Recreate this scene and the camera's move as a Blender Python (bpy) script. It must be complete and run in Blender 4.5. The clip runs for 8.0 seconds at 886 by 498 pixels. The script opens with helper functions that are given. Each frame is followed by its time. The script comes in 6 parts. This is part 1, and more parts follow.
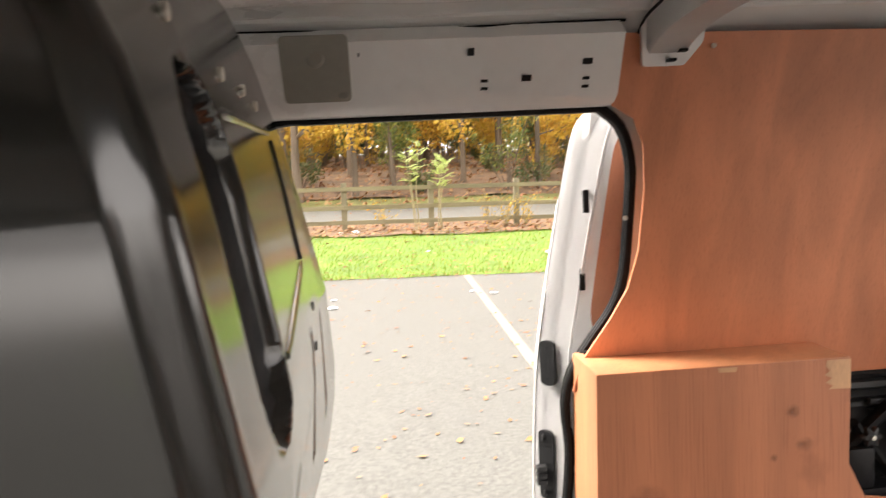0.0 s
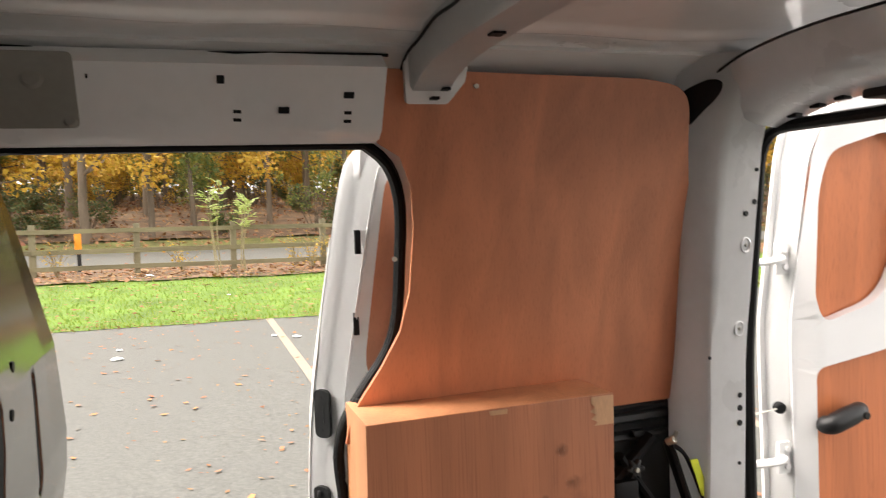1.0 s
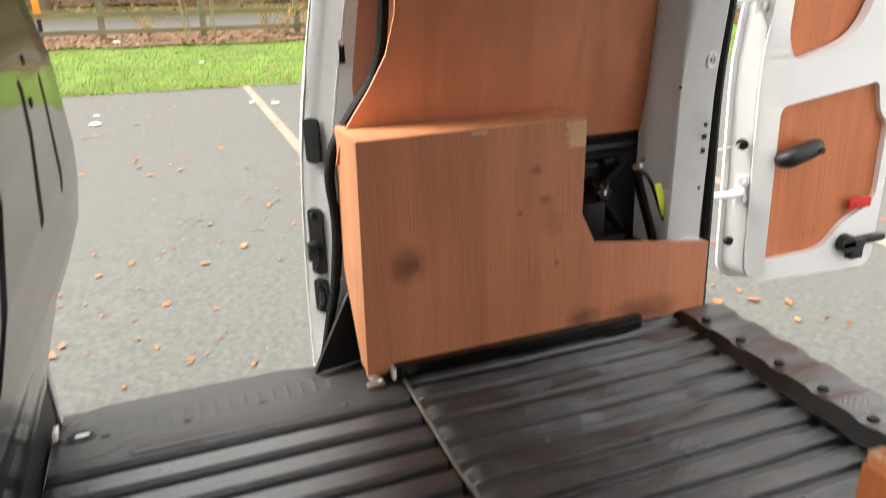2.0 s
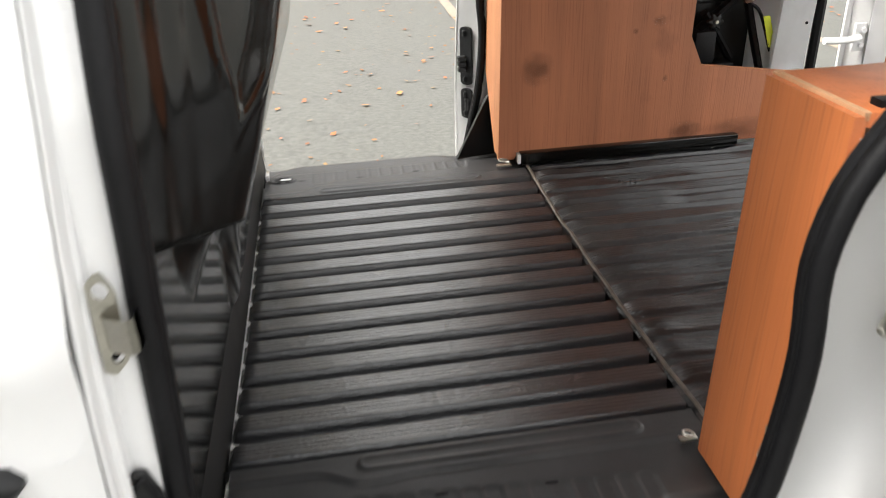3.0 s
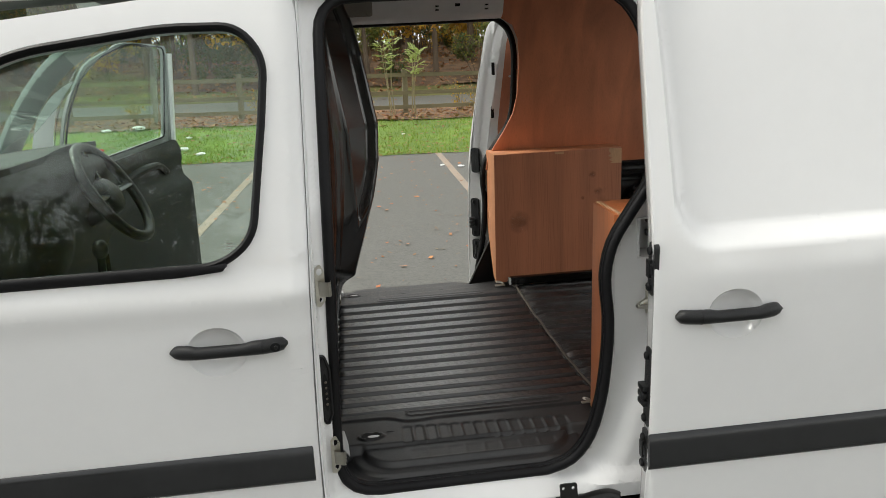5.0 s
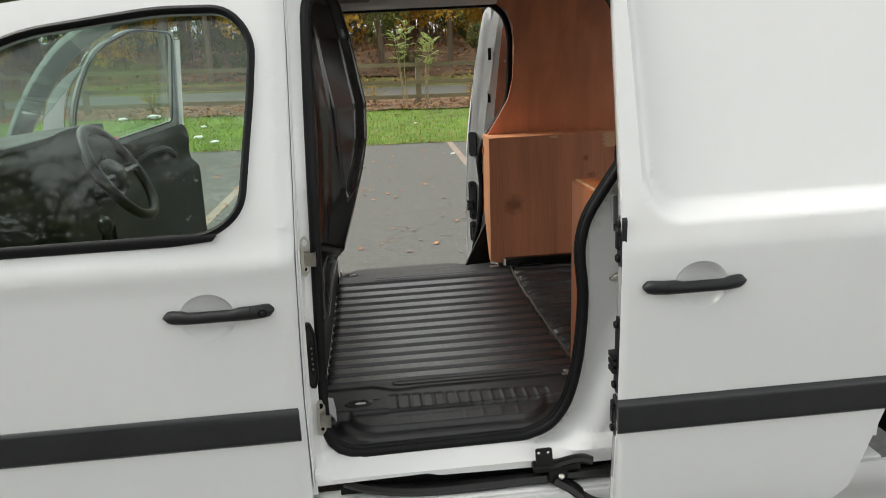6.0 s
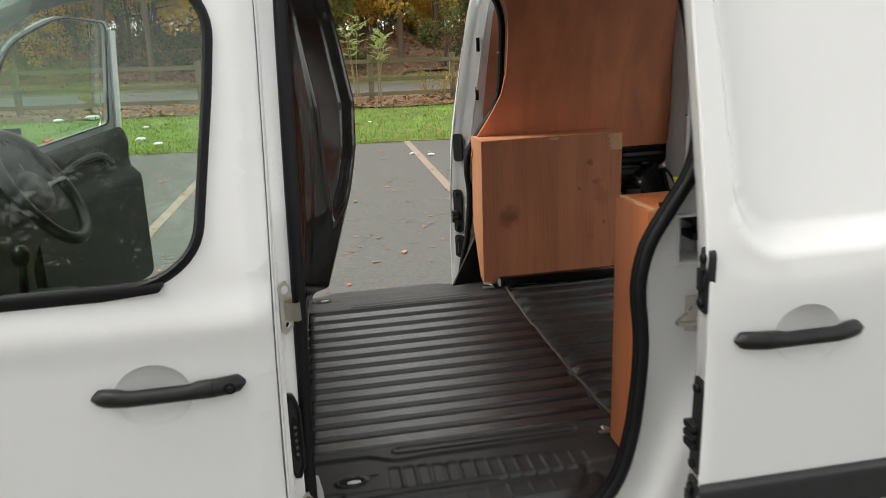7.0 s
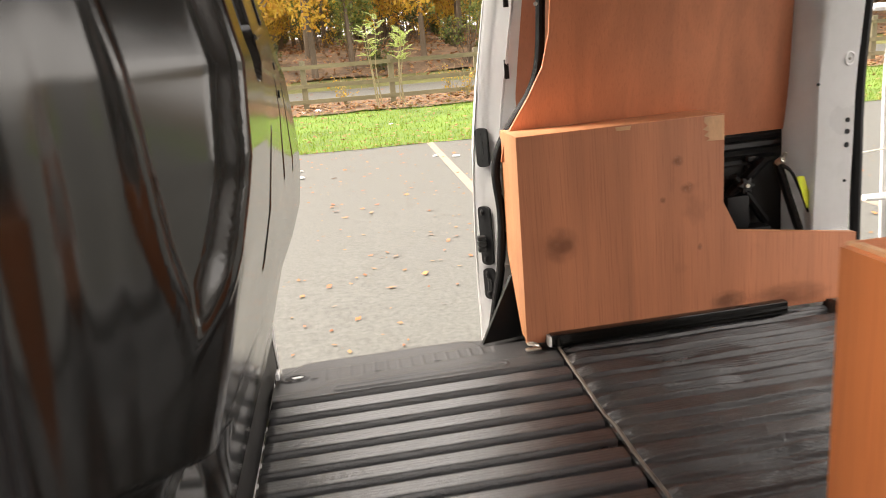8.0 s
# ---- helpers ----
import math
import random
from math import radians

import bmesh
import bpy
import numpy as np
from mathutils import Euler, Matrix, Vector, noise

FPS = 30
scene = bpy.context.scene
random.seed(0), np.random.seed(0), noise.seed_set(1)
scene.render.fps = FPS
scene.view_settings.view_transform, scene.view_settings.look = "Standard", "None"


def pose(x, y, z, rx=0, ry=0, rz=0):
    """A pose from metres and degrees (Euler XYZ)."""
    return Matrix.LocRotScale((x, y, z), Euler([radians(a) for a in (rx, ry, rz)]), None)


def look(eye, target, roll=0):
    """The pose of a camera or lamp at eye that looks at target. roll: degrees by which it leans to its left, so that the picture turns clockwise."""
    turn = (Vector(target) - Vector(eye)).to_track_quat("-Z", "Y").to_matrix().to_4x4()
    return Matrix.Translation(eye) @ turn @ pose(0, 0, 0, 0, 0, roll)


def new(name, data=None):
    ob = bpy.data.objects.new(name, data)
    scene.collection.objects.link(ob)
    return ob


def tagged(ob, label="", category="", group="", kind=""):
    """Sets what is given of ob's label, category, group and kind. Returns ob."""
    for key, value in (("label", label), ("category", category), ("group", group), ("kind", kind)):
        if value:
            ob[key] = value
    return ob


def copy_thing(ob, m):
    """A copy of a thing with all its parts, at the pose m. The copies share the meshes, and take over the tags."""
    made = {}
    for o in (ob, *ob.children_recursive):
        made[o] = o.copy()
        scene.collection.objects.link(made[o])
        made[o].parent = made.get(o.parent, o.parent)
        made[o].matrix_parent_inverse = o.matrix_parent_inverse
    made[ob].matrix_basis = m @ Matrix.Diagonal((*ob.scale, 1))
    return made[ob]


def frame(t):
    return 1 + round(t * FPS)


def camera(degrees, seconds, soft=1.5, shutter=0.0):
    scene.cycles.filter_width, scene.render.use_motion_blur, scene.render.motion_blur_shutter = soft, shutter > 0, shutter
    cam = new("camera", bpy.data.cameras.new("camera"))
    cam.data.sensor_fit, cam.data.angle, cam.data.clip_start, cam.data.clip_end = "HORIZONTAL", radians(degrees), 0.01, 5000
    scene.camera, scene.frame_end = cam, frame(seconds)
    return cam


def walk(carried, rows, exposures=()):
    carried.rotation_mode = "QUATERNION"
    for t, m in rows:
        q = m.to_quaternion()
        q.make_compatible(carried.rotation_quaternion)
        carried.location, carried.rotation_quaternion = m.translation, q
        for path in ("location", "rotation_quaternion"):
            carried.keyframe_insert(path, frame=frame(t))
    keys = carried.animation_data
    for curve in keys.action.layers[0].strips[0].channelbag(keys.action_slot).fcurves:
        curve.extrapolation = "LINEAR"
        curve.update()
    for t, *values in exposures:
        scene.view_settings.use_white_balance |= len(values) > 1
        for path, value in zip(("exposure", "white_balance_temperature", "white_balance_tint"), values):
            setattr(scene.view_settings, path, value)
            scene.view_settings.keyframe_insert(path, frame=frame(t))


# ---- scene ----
cam = camera(60.4, 8.0, 0.7, 0.3)
PATH = [
    (0, (0.095, 0.072, 1.534), (0.256, 2.055, 1.328), -2.9),
    (0.5, (0.165, 0.133, 1.537), (0.558, 2.091, 1.437), -2.3),
    (1, (0.197, 0.141, 1.525), (0.846, 2.029, 1.404), -2.3),
    (1.5, (0.187, 0.117, 1.494), (0.913, 1.946, 1.138), -2.5),
    (2, (0.148, 0.046, 1.436), (0.789, 1.81, 0.745), -2.0),
    (2.2, (0.138, -0.019, 1.41), (0.683, 1.73, 0.61), -1.9),
    (3.3, (0.03, -0.626, 1.37), (0.228, 1.129, 0.432), -2.3),
    (3.5, (0.028, -0.753, 1.387), (0.211, 1.031, 0.501), -2.4),
    (4, (0.035, -1.082, 1.426), (0.198, 0.777, 0.706), -2.6),
    (4.5, (-0.05, -1.314, 1.469), (0.148, 0.593, 0.898), -2.7),
    (4.7, (-0.057, -1.387, 1.5), (0.157, 0.534, 0.984), -2.9),
    (5.8, (0.018, -1.572, 1.491), (0.191, 0.366, 1.028), -3.2),
    (6, (0.023, -1.57, 1.476), (0.19, 0.358, 0.971), -3.0),
    (6.5, (-0.002, -1.465, 1.473), (0.182, 0.454, 0.94), -2.7),
    (7, (-0.062, -1.134, 1.455), (0.232, 0.776, 0.938), -3.1),
    (7.5, (0.034, -0.67, 1.405), (0.301, 1.237, 0.865), -4.2),
    (8, (0.105, -0.278, 1.342), (0.316, 1.645, 0.833), -5.9),
]
EXPOSURES = [(0.0, 3.3, 7150, 15), (0.5, 3.33, 6950, 12), (1.0, 2.85, 7000, 13), (1.5, 2.5, 6950, 12), (2.0, 2.72, 6800, 10), (2.2, 2.78, 6750, 10), (3.3, 2.62, 6700, 9), (3.5, 2.45, 6700, 9), (4.0, 1.95, 6650, 7), (4.5, 1.72, 6650, 7),
             (6.0, 1.68, 6600, 6), (6.5, 1.68, 6650, 7), (7.0, 1.75, 6700, 8), (7.5, 2.0, 6900, 10), (7.7, 2.2, 6950, 10), (8.0, 2.93, 7350, 14)]
walk(cam, [(t, look(eye, target, roll)) for t, eye, target, roll in PATH], EXPOSURES)

# ---------------------------------------------------------------- light
world = bpy.data.worlds.new("world")
scene.world = world
world.use_nodes = True
wn = world.node_tree
sky = wn.nodes.new("ShaderNodeTexSky")
sky.sky_type, sky.sun_disc = "NISHITA", False
sky.sun_elevation, sky.sun_rotation = radians(56), radians(291)
sky.air_density, sky.dust_density, sky.ozone_density = 1.0, 1.2, 0.6
desat = wn.nodes.new("ShaderNodeHueSaturation")
desat.inputs["Saturation"].default_value = 0.06
wn.links.new(sky.outputs[0], desat.inputs["Color"])
wn.links.new(desat.outputs[0], wn.nodes["Background"].inputs["Color"])
wn.nodes["Background"].inputs["Strength"].default_value = 0.10
sun = new("sun", bpy.data.lights.new("sun", "SUN"))
sun.data.energy, sun.data.angle, sun.data.color = 0.9, radians(40), (1.0, 0.95, 0.88)
sun.matrix_world = look((0, 0, 0), (0.52, -0.20, -0.83))

# ---------------------------------------------------------------- materials
def material(name, color, rough=0.5, metal=0.0, spread=0.12, scale=6.0, stretch=(1, 1, 1), bump=0.0, bump_scale=60.0, coat=0.0, stain=None, detail=6.0, rough_var=0.1, spec=0.5, rand=0.0, coat_rough=0.05):
    """Procedural surface: two scales of colour variation, roughness variation and fine relief."""
    m = bpy.data.materials.new(name)
    m.use_nodes = True
    nt = m.node_tree
    N, L = nt.nodes, nt.links
    b = N["Principled BSDF"]
    tc = N.new("ShaderNodeTexCoord")
    mp = N.new("ShaderNodeMapping")
    mp.inputs["Scale"].default_value = stretch
    L.new(tc.outputs["Object"], mp.inputs["Vector"])
    n1 = N.new("ShaderNodeTexNoise")
    n1.inputs["Scale"].default_value, n1.inputs["Detail"].default_value = scale, detail
    L.new(mp.outputs[0], n1.inputs["Vector"])
    n2 = N.new("ShaderNodeTexNoise")
    n2.inputs["Scale"].default_value, n2.inputs["Detail"].default_value = scale * 9, 4.0
    L.new(mp.outputs[0], n2.inputs["Vector"])
    mix = N.new("ShaderNodeMath")
    mix.operation = "MULTIPLY_ADD"
    L.new(n2.outputs["Fac"], mix.inputs[0])
    mix.inputs[1].default_value = 0.4
    L.new(n1.outputs["Fac"], mix.inputs[2])
    fac = mix.outputs[0]
    if rand:
        info = N.new("ShaderNodeObjectInfo")
        add = N.new("ShaderNodeMath")
        add.operation = "MULTIPLY_ADD"
        L.new(info.outputs["Random"], add.inputs[0])
        add.inputs[1].default_value = rand
        L.new(fac, add.inputs[2])
        fac = add.outputs[0]
    ramp = N.new("ShaderNodeValToRGB")
    lo = [max(0.0, c * (1 - spread)) for c in color]
    hi = [min(1.0, c * (1 + spread)) for c in color]
    ramp.color_ramp.elements[0].position, ramp.color_ramp.elements[1].position = 0.45, 0.95 + rand
    ramp.color_ramp.elements[0].color, ramp.color_ramp.elements[1].color = (*lo, 1), (*hi, 1)
    L.new(fac, ramp.inputs["Fac"])
    col = ramp.outputs["Color"]
    if stain:
        sc, amount, scol = stain
        n3 = N.new("ShaderNodeTexNoise")
        n3.inputs["Scale"].default_value, n3.inputs["Detail"].default_value = sc, 5.0
        L.new(tc.outputs["Object"], n3.inputs["Vector"])
        r3 = N.new("ShaderNodeValToRGB")
        r3.color_ramp.elements[0].position, r3.color_ramp.elements[1].position = 0.56, 0.74
        r3.color_ramp.elements[0].color, r3.color_ramp.elements[1].color = (0, 0, 0, 1), (amount, amount, amount, 1)
        L.new(n3.outputs["Fac"], r3.inputs["Fac"])
        mx = N.new("ShaderNodeMixRGB")
        mx.inputs[2].default_value = (*scol, 1)
        L.new(r3.outputs["Color"], mx.inputs[0])
        L.new(col, mx.inputs[1])
        col = mx.outputs[0]
    L.new(col, b.inputs["Base Color"])
    rr = N.new("ShaderNodeMapRange")
    rr.inputs["To Min"].default_value, rr.inputs["To Max"].default_value = max(0.02, rough - rough_var), min(1.0, rough + rough_var)
    L.new(n1.outputs["Fac"], rr.inputs["Value"])
    L.new(rr.outputs[0], b.inputs["Roughness"])
    b.inputs["Metallic"].default_value = metal
    b.inputs["Coat Weight"].default_value = coat
    b.inputs["Coat Roughness"].default_value = coat_rough
    b.inputs["Specular IOR Level"].default_value = spec
    if bump:
        nb = N.new("ShaderNodeTexNoise")
        nb.inputs["Scale"].default_value, nb.inputs["Detail"].default_value = bump_scale, 3.0
        L.new(mp.outputs[0], nb.inputs["Vector"])
        bp = N.new("ShaderNodeBump")
        bp.inputs["Strength"].default_value, bp.inputs["Distance"].default_value = bump, 0.01
        L.new(nb.outputs["Fac"], bp.inputs["Height"])
        L.new(bp.outputs[0], b.inputs["Normal"])
        L.new(bp.outputs[0], b.inputs["Coat Normal"])
    return m


WHITE = material("white_paint", (0.80, 0.80, 0.80), 0.35, spread=0.02, scale=3, coat=1.0, rough_var=0.03)
WHITE_IN = material("white_primer", (0.84, 0.84, 0.84), 0.30, spread=0.05, scale=4, coat=0.8, stain=(14, 0.12, (0.45, 0.43, 0.4)))
DULL = material("dull_grey", (0.30, 0.29, 0.26), 0.6, spread=0.1, scale=8)
GLOSS = material("black_gloss_paint", (0.005, 0.005, 0.0045), 0.14, spread=0.3, scale=5, coat=0.0, spec=0.62, rough_var=0.04, stain=(20, 0.05, (0.04, 0.037, 0.035)))
RUBBER = material("black_rubber", (0.006, 0.006, 0.007), 0.5, spread=0.25, scale=20, bump=0.1, bump_scale=200, spec=0.22)
PLASTIC = material("dark_plastic", (0.012, 0.0125, 0.0135), 0.42, spread=0.2, scale=15, bump=0.15, bump_scale=500, spec=0.35)
STRIP = material("grey_moulding", (0.022, 0.023, 0.025), 0.24, spread=0.15, scale=6, rough_var=0.06)
TREAD = material("black_moulded_tread", (0.019, 0.019, 0.020), 0.46, spread=0.3, scale=9, bump=0.09, bump_scale=420, coat=0.2, coat_rough=0.4, stain=(9, 0.5, (0.052, 0.050, 0.048)), rough_var=0.12, spec=0.55)
MAT = material("black_floor_liner", (0.012, 0.013, 0.0155), 0.34, spread=0.45, scale=9, stretch=(0.35, 1, 1), bump=0.20, bump_scale=340, coat=1.0, coat_rough=0.20, stain=(5, 0.35, (0.028, 0.028, 0.030)), rough_var=0.15, spec=0.8)
MAT_REAR = material("scuffed_floor_liner", (0.011, 0.0115, 0.013), 0.34, spread=0.45, scale=9, stretch=(0.35, 1, 1), bump=0.25, bump_scale=300, coat=1.0, coat_rough=0.22, stain=(6, 0.6, (0.06, 0.057, 0.054)), rough_var=0.18, spec=0.6)
FOOT = material("satin_black_paint", (0.010, 0.010, 0.010), 0.5, spread=0.3, scale=8, spec=0.4, stain=(20, 0.08, (0.04, 0.037, 0.035)))
STEEL = material("zinc_steel", (0.62, 0.60, 0.54), 0.3, metal=1.0, spread=0.15, scale=30)
DARKMETAL = material("black_bracket", (0.009, 0.009, 0.009), 0.35, metal=0.2, spread=0.2, scale=20)
JOINT = material("worn_joint_metal", (0.14, 0.12, 0.10), 0.45, metal=0.3, spread=0.4, scale=30)
YELLOW = material("yellow_strap", (0.70, 0.78, 0.05), 0.6, spread=0.1, scale=40)
RED = material("red_reflector", (0.6, 0.02, 0.02), 0.15, spread=0.1, scale=30)
DASH = material("dark_dash_plastic", (0.018, 0.020, 0.020), 0.6, spread=0.15, scale=20, bump=0.2, bump_scale=300, spec=0.3)
TYRE = material("tyre_rubber", (0.02, 0.02, 0.02), 0.75, spread=0.2, scale=20, bump=0.3, bump_scale=120)


def ply(name, color, rough=0.45, stain=0.35, grain="z", pores=0.36):
    """Red-brown faced plywood: long grain, cathedral figure, dark scuffs."""
    m = bpy.data.materials.new(name)
    m.use_nodes = True
    nt = m.node_tree
    N, L = nt.nodes, nt.links
    b = N["Principled BSDF"]
    tc = N.new("ShaderNodeTexCoord")
    def noise_tex(stretch, scale, detail, dist=0.0):
        mp = N.new("ShaderNodeMapping")
        mp.inputs["Scale"].default_value = stretch
        L.new(tc.outputs["Object"], mp.inputs["Vector"])
        n = N.new("ShaderNodeTexNoise")
        n.inputs["Scale"].default_value, n.inputs["Detail"].default_value, n.inputs["Distortion"].default_value = scale, detail, dist
        L.new(mp.outputs[0], n.inputs["Vector"])
        return n.outputs["Fac"]
    s_long = (1, 1, 0.022) if grain == "z" else (0.022, 1, 1)
    s_fig = (1, 1, 0.05) if grain == "z" else (0.09, 1, 1)
    fine, figure, blotch, scuff = noise_tex(s_long, 260, 5), noise_tex(s_fig, 11, 5, 0.7), noise_tex((1, 1, 1), 2.6, 3), noise_tex((1, 1, 0.7), 11, 5)
    def ramp(fac, p0, p1, c0, c1):
        r = N.new("ShaderNodeValToRGB")
        r.color_ramp.elements[0].position, r.color_ramp.elements[1].position = p0, p1
        r.color_ramp.elements[0].color, r.color_ramp.elements[1].color = (*c0, 1), (*c1, 1)
        L.new(fac, r.inputs["Fac"])
        return r.outputs["Color"]
    def mixed(kind, fac, a, c):
        x = N.new("ShaderNodeMixRGB")
        x.blend_type = kind
        x.inputs[0].default_value = fac
        L.new(a, x.inputs[1])
        L.new(c, x.inputs[2])
        return x.outputs[0]
    lo, hi = [c * 0.80 for c in color], [min(1, c * 1.12) for c in color]
    col = ramp(figure, 0.32, 0.68, lo, hi)
    col = mixed("MULTIPLY", pores, col, ramp(fine, 0.33, 0.47, (0.55, 0.46, 0.42), (1, 1, 1)))
    col = mixed("MULTIPLY", 0.5, col, ramp(blotch, 0.3, 0.7, (0.75, 0.72, 0.7), (1.0, 1.0, 1.0)))
    col = mixed("MULTIPLY", stain, col, ramp(scuff, 0.62, 0.76, (1, 1, 1), (0.22, 0.16, 0.12)))
    L.new(col, b.inputs["Base Color"])
    b.inputs["Roughness"].default_value = rough
    bp = N.new("ShaderNodeBump")
    bp.inputs["Strength"].default_value, bp.inputs["Distance"].default_value = 0.12, 0.004
    L.new(fine, bp.inputs["Height"])
    L.new(bp.outputs[0], b.inputs["Normal"])
    return m


PLY = ply("plywood_face", (0.62, 0.25, 0.13))
PLY_DARK = ply("plywood_lining", (0.67, 0.252, 0.130), 0.36, 0.05, pores=0.16)
# sawn edges, and the far box's daylit panels tinted paler
PLY_EDGE_LIT = ply("plywood_edge_lit", (0.66, 0.29, 0.14), 0.5, 0.1)
PLY_FACE = ply("scuffed_ply", (0.60, 0.232, 0.120), 0.46, 0.3)
PLY_RED = ply("varnished_ply", (0.68, 0.215, 0.075), 0.36, 0.25)
PLY_DOOR = ply("door_ply", (0.60, 0.195, 0.080), 0.34, 0.35)
PLY_RAW = material("torn_ply_layer", (0.62, 0.36, 0.2), 0.7, spread=0.2, scale=30, stretch=(1, 1, 0.3))


def glass_material(name, tint, ior=1.45):
    m = bpy.data.materials.new(name)
    m.use_nodes = True
    nt = m.node_tree
    b = nt.nodes["Principled BSDF"]
    b.inputs["Base Color"].default_value = (*tint, 1)
    b.inputs["Roughness"].default_value = 0.0
    b.inputs["Transmission Weight"].default_value = 1.0
    b.inputs["IOR"].default_value = ior
    return m


GLASS = glass_material("green_tinted_glass", (0.80, 0.95, 0.87))


from mathutils import geometry

# ---------------------------------------------------------------- mesh tools
def part(name, bm, mat, parent=None, label="", smooth=40):
    """Links a bmesh as one mesh object under a thing or part."""
    bmesh.ops.recalc_face_normals(bm, faces=bm.faces[:])
    me = bpy.data.meshes.new(name)
    bm.to_mesh(me)
    bm.free()
    me.materials.append(mat)
    if smooth:
        me.shade_smooth()
        me.set_sharp_from_angle(angle=radians(smooth))
    ob = new(name, me)
    if name in ("front_door", "sliding_door", "door_jamb", "rear_quarter", "rear_door"):
        ob.modifiers.new("even_shading", "WEIGHTED_NORMAL").keep_sharp = True
    if parent:
        ob.parent = parent
    if label:
        tagged(ob, label)
    return ob


def thing(name, label, category, group="", at=(0, 0, 0), kind=""):
    ob = new(name)
    ob.empty_display_size = 0.1
    ob.location = at
    return tagged(ob, label, category, group, kind)


def box(x0, x1, y0, y1, z0, z1, bevel=0.003, bm=None, seg=2):
    own = bm is None
    tmp = bmesh.new()
    bmesh.ops.create_cube(tmp, size=1.0)
    for v in tmp.verts:
        v.co = ((x0 + x1) / 2 + v.co.x * (x1 - x0), (y0 + y1) / 2 + v.co.y * (y1 - y0), (z0 + z1) / 2 + v.co.z * (z1 - z0))
    if bevel:
        bmesh.ops.bevel(tmp, geom=tmp.edges[:], offset=bevel, segments=seg, affect="EDGES", profile=0.6)
    if own:
        return tmp
    me = bpy.data.meshes.new("tmp")
    tmp.to_mesh(me)
    tmp.free()
    bm.from_mesh(me)
    bpy.data.meshes.remove(me)
    return bm


def rounded(points, radius=0.03, seg=5):
    """A closed 2D outline with filleted corners; a point may carry its own radius."""
    out, n = [], len(points)
    for i in range(n):
        p, a, b = (Vector(points[j % n][:2]) for j in (i, i - 1, i + 1))
        r = points[i][2] if len(points[i]) > 2 else radius
        da, db = (a - p), (b - p)
        r = min(r, da.length * 0.48, db.length * 0.48)
        if r < 1e-4:
            out.append(tuple(p))
            continue
        s, e = p + da.normalized() * r, p + db.normalized() * r
        for k in range(seg + 1):
            t = k / seg
            out.append(tuple(s * (1 - t) ** 2 + p * 2 * t * (1 - t) + e * t * t))
    return out


def spline(points, per=5, closed=False):
    """Catmull-Rom through points of any dimension."""
    P = [np.array(p, float) for p in points]
    n, out = len(P), []
    last = n if closed else n - 1
    for i in range(last):
        a, b, c, d = (P[(i + k) % n] if closed else P[min(max(i + k, 0), n - 1)] for k in (-1, 0, 1, 2))
        for k in range(per):
            t = k / per
            out.append(tuple(0.5 * ((2 * b) + (c - a) * t + (2 * a - 5 * b + 4 * c - d) * t * t + (3 * b - a - 3 * c + d) * t ** 3)))
    if not closed:
        out.append(tuple(P[-1]))
    return out


def sheet(outline, holes, depth, thick, step=0.05, step2=None):
    """A pressed panel: a 2D outline (u, v) with holes, cut into a fine grid, bent by depth(u, v) -> (x, y, z) and given thickness."""
    bm = bmesh.new()
    loops = []
    for loop in (outline, *holes):
        clean = [Vector((p[0], p[1], 0)) for k, p in enumerate(loop) if math.dist(p[:2], loop[k - 1][:2]) > 1e-4]
        loops.append(clean)
    verts = [bm.verts.new(p) for loop in loops for p in loop]
    for tri in geometry.tessellate_polygon(loops):
        if len(set(tri)) == 3:
            bm.faces.new([verts[k] for k in tri])
    us, vs2 = [p[0] for p in outline], [p[1] for p in outline]
    for lo, hi, axis, st in ((min(us), max(us), 0, step), (min(vs2), max(vs2), 1, step2 or step)):
        k = math.floor(lo / st) + 1
        while k * st < hi:
            co, no = [0, 0, 0], [0, 0, 0]
            co[axis], no[axis] = k * st, 1
            bmesh.ops.bisect_plane(bm, geom=bm.verts[:] + bm.edges[:] + bm.faces[:], plane_co=co, plane_no=no, dist=1e-5)
            k += 1
    if step < 0.03:
        def on_grid(e):
            for axis, st in ((0, step), (1, step2 or step)):
                a, b = e.verts[0].co[axis], e.verts[1].co[axis]
                if abs(a - b) < 1e-4 and abs(a / st - round(a / st)) < 0.01:
                    return True
            return False
        bmesh.ops.dissolve_edges(bm, edges=[e for e in bm.edges if len(e.link_faces) == 2 and not on_grid(e)], use_verts=False, use_face_split=False)
    for v in bm.verts:
        v.co = depth(v.co.x, v.co.y)
    bmesh.ops.recalc_face_normals(bm, faces=bm.faces[:])
    if thick:
        bmesh.ops.solidify(bm, geom=bm.faces[:], thickness=thick)
    return bm


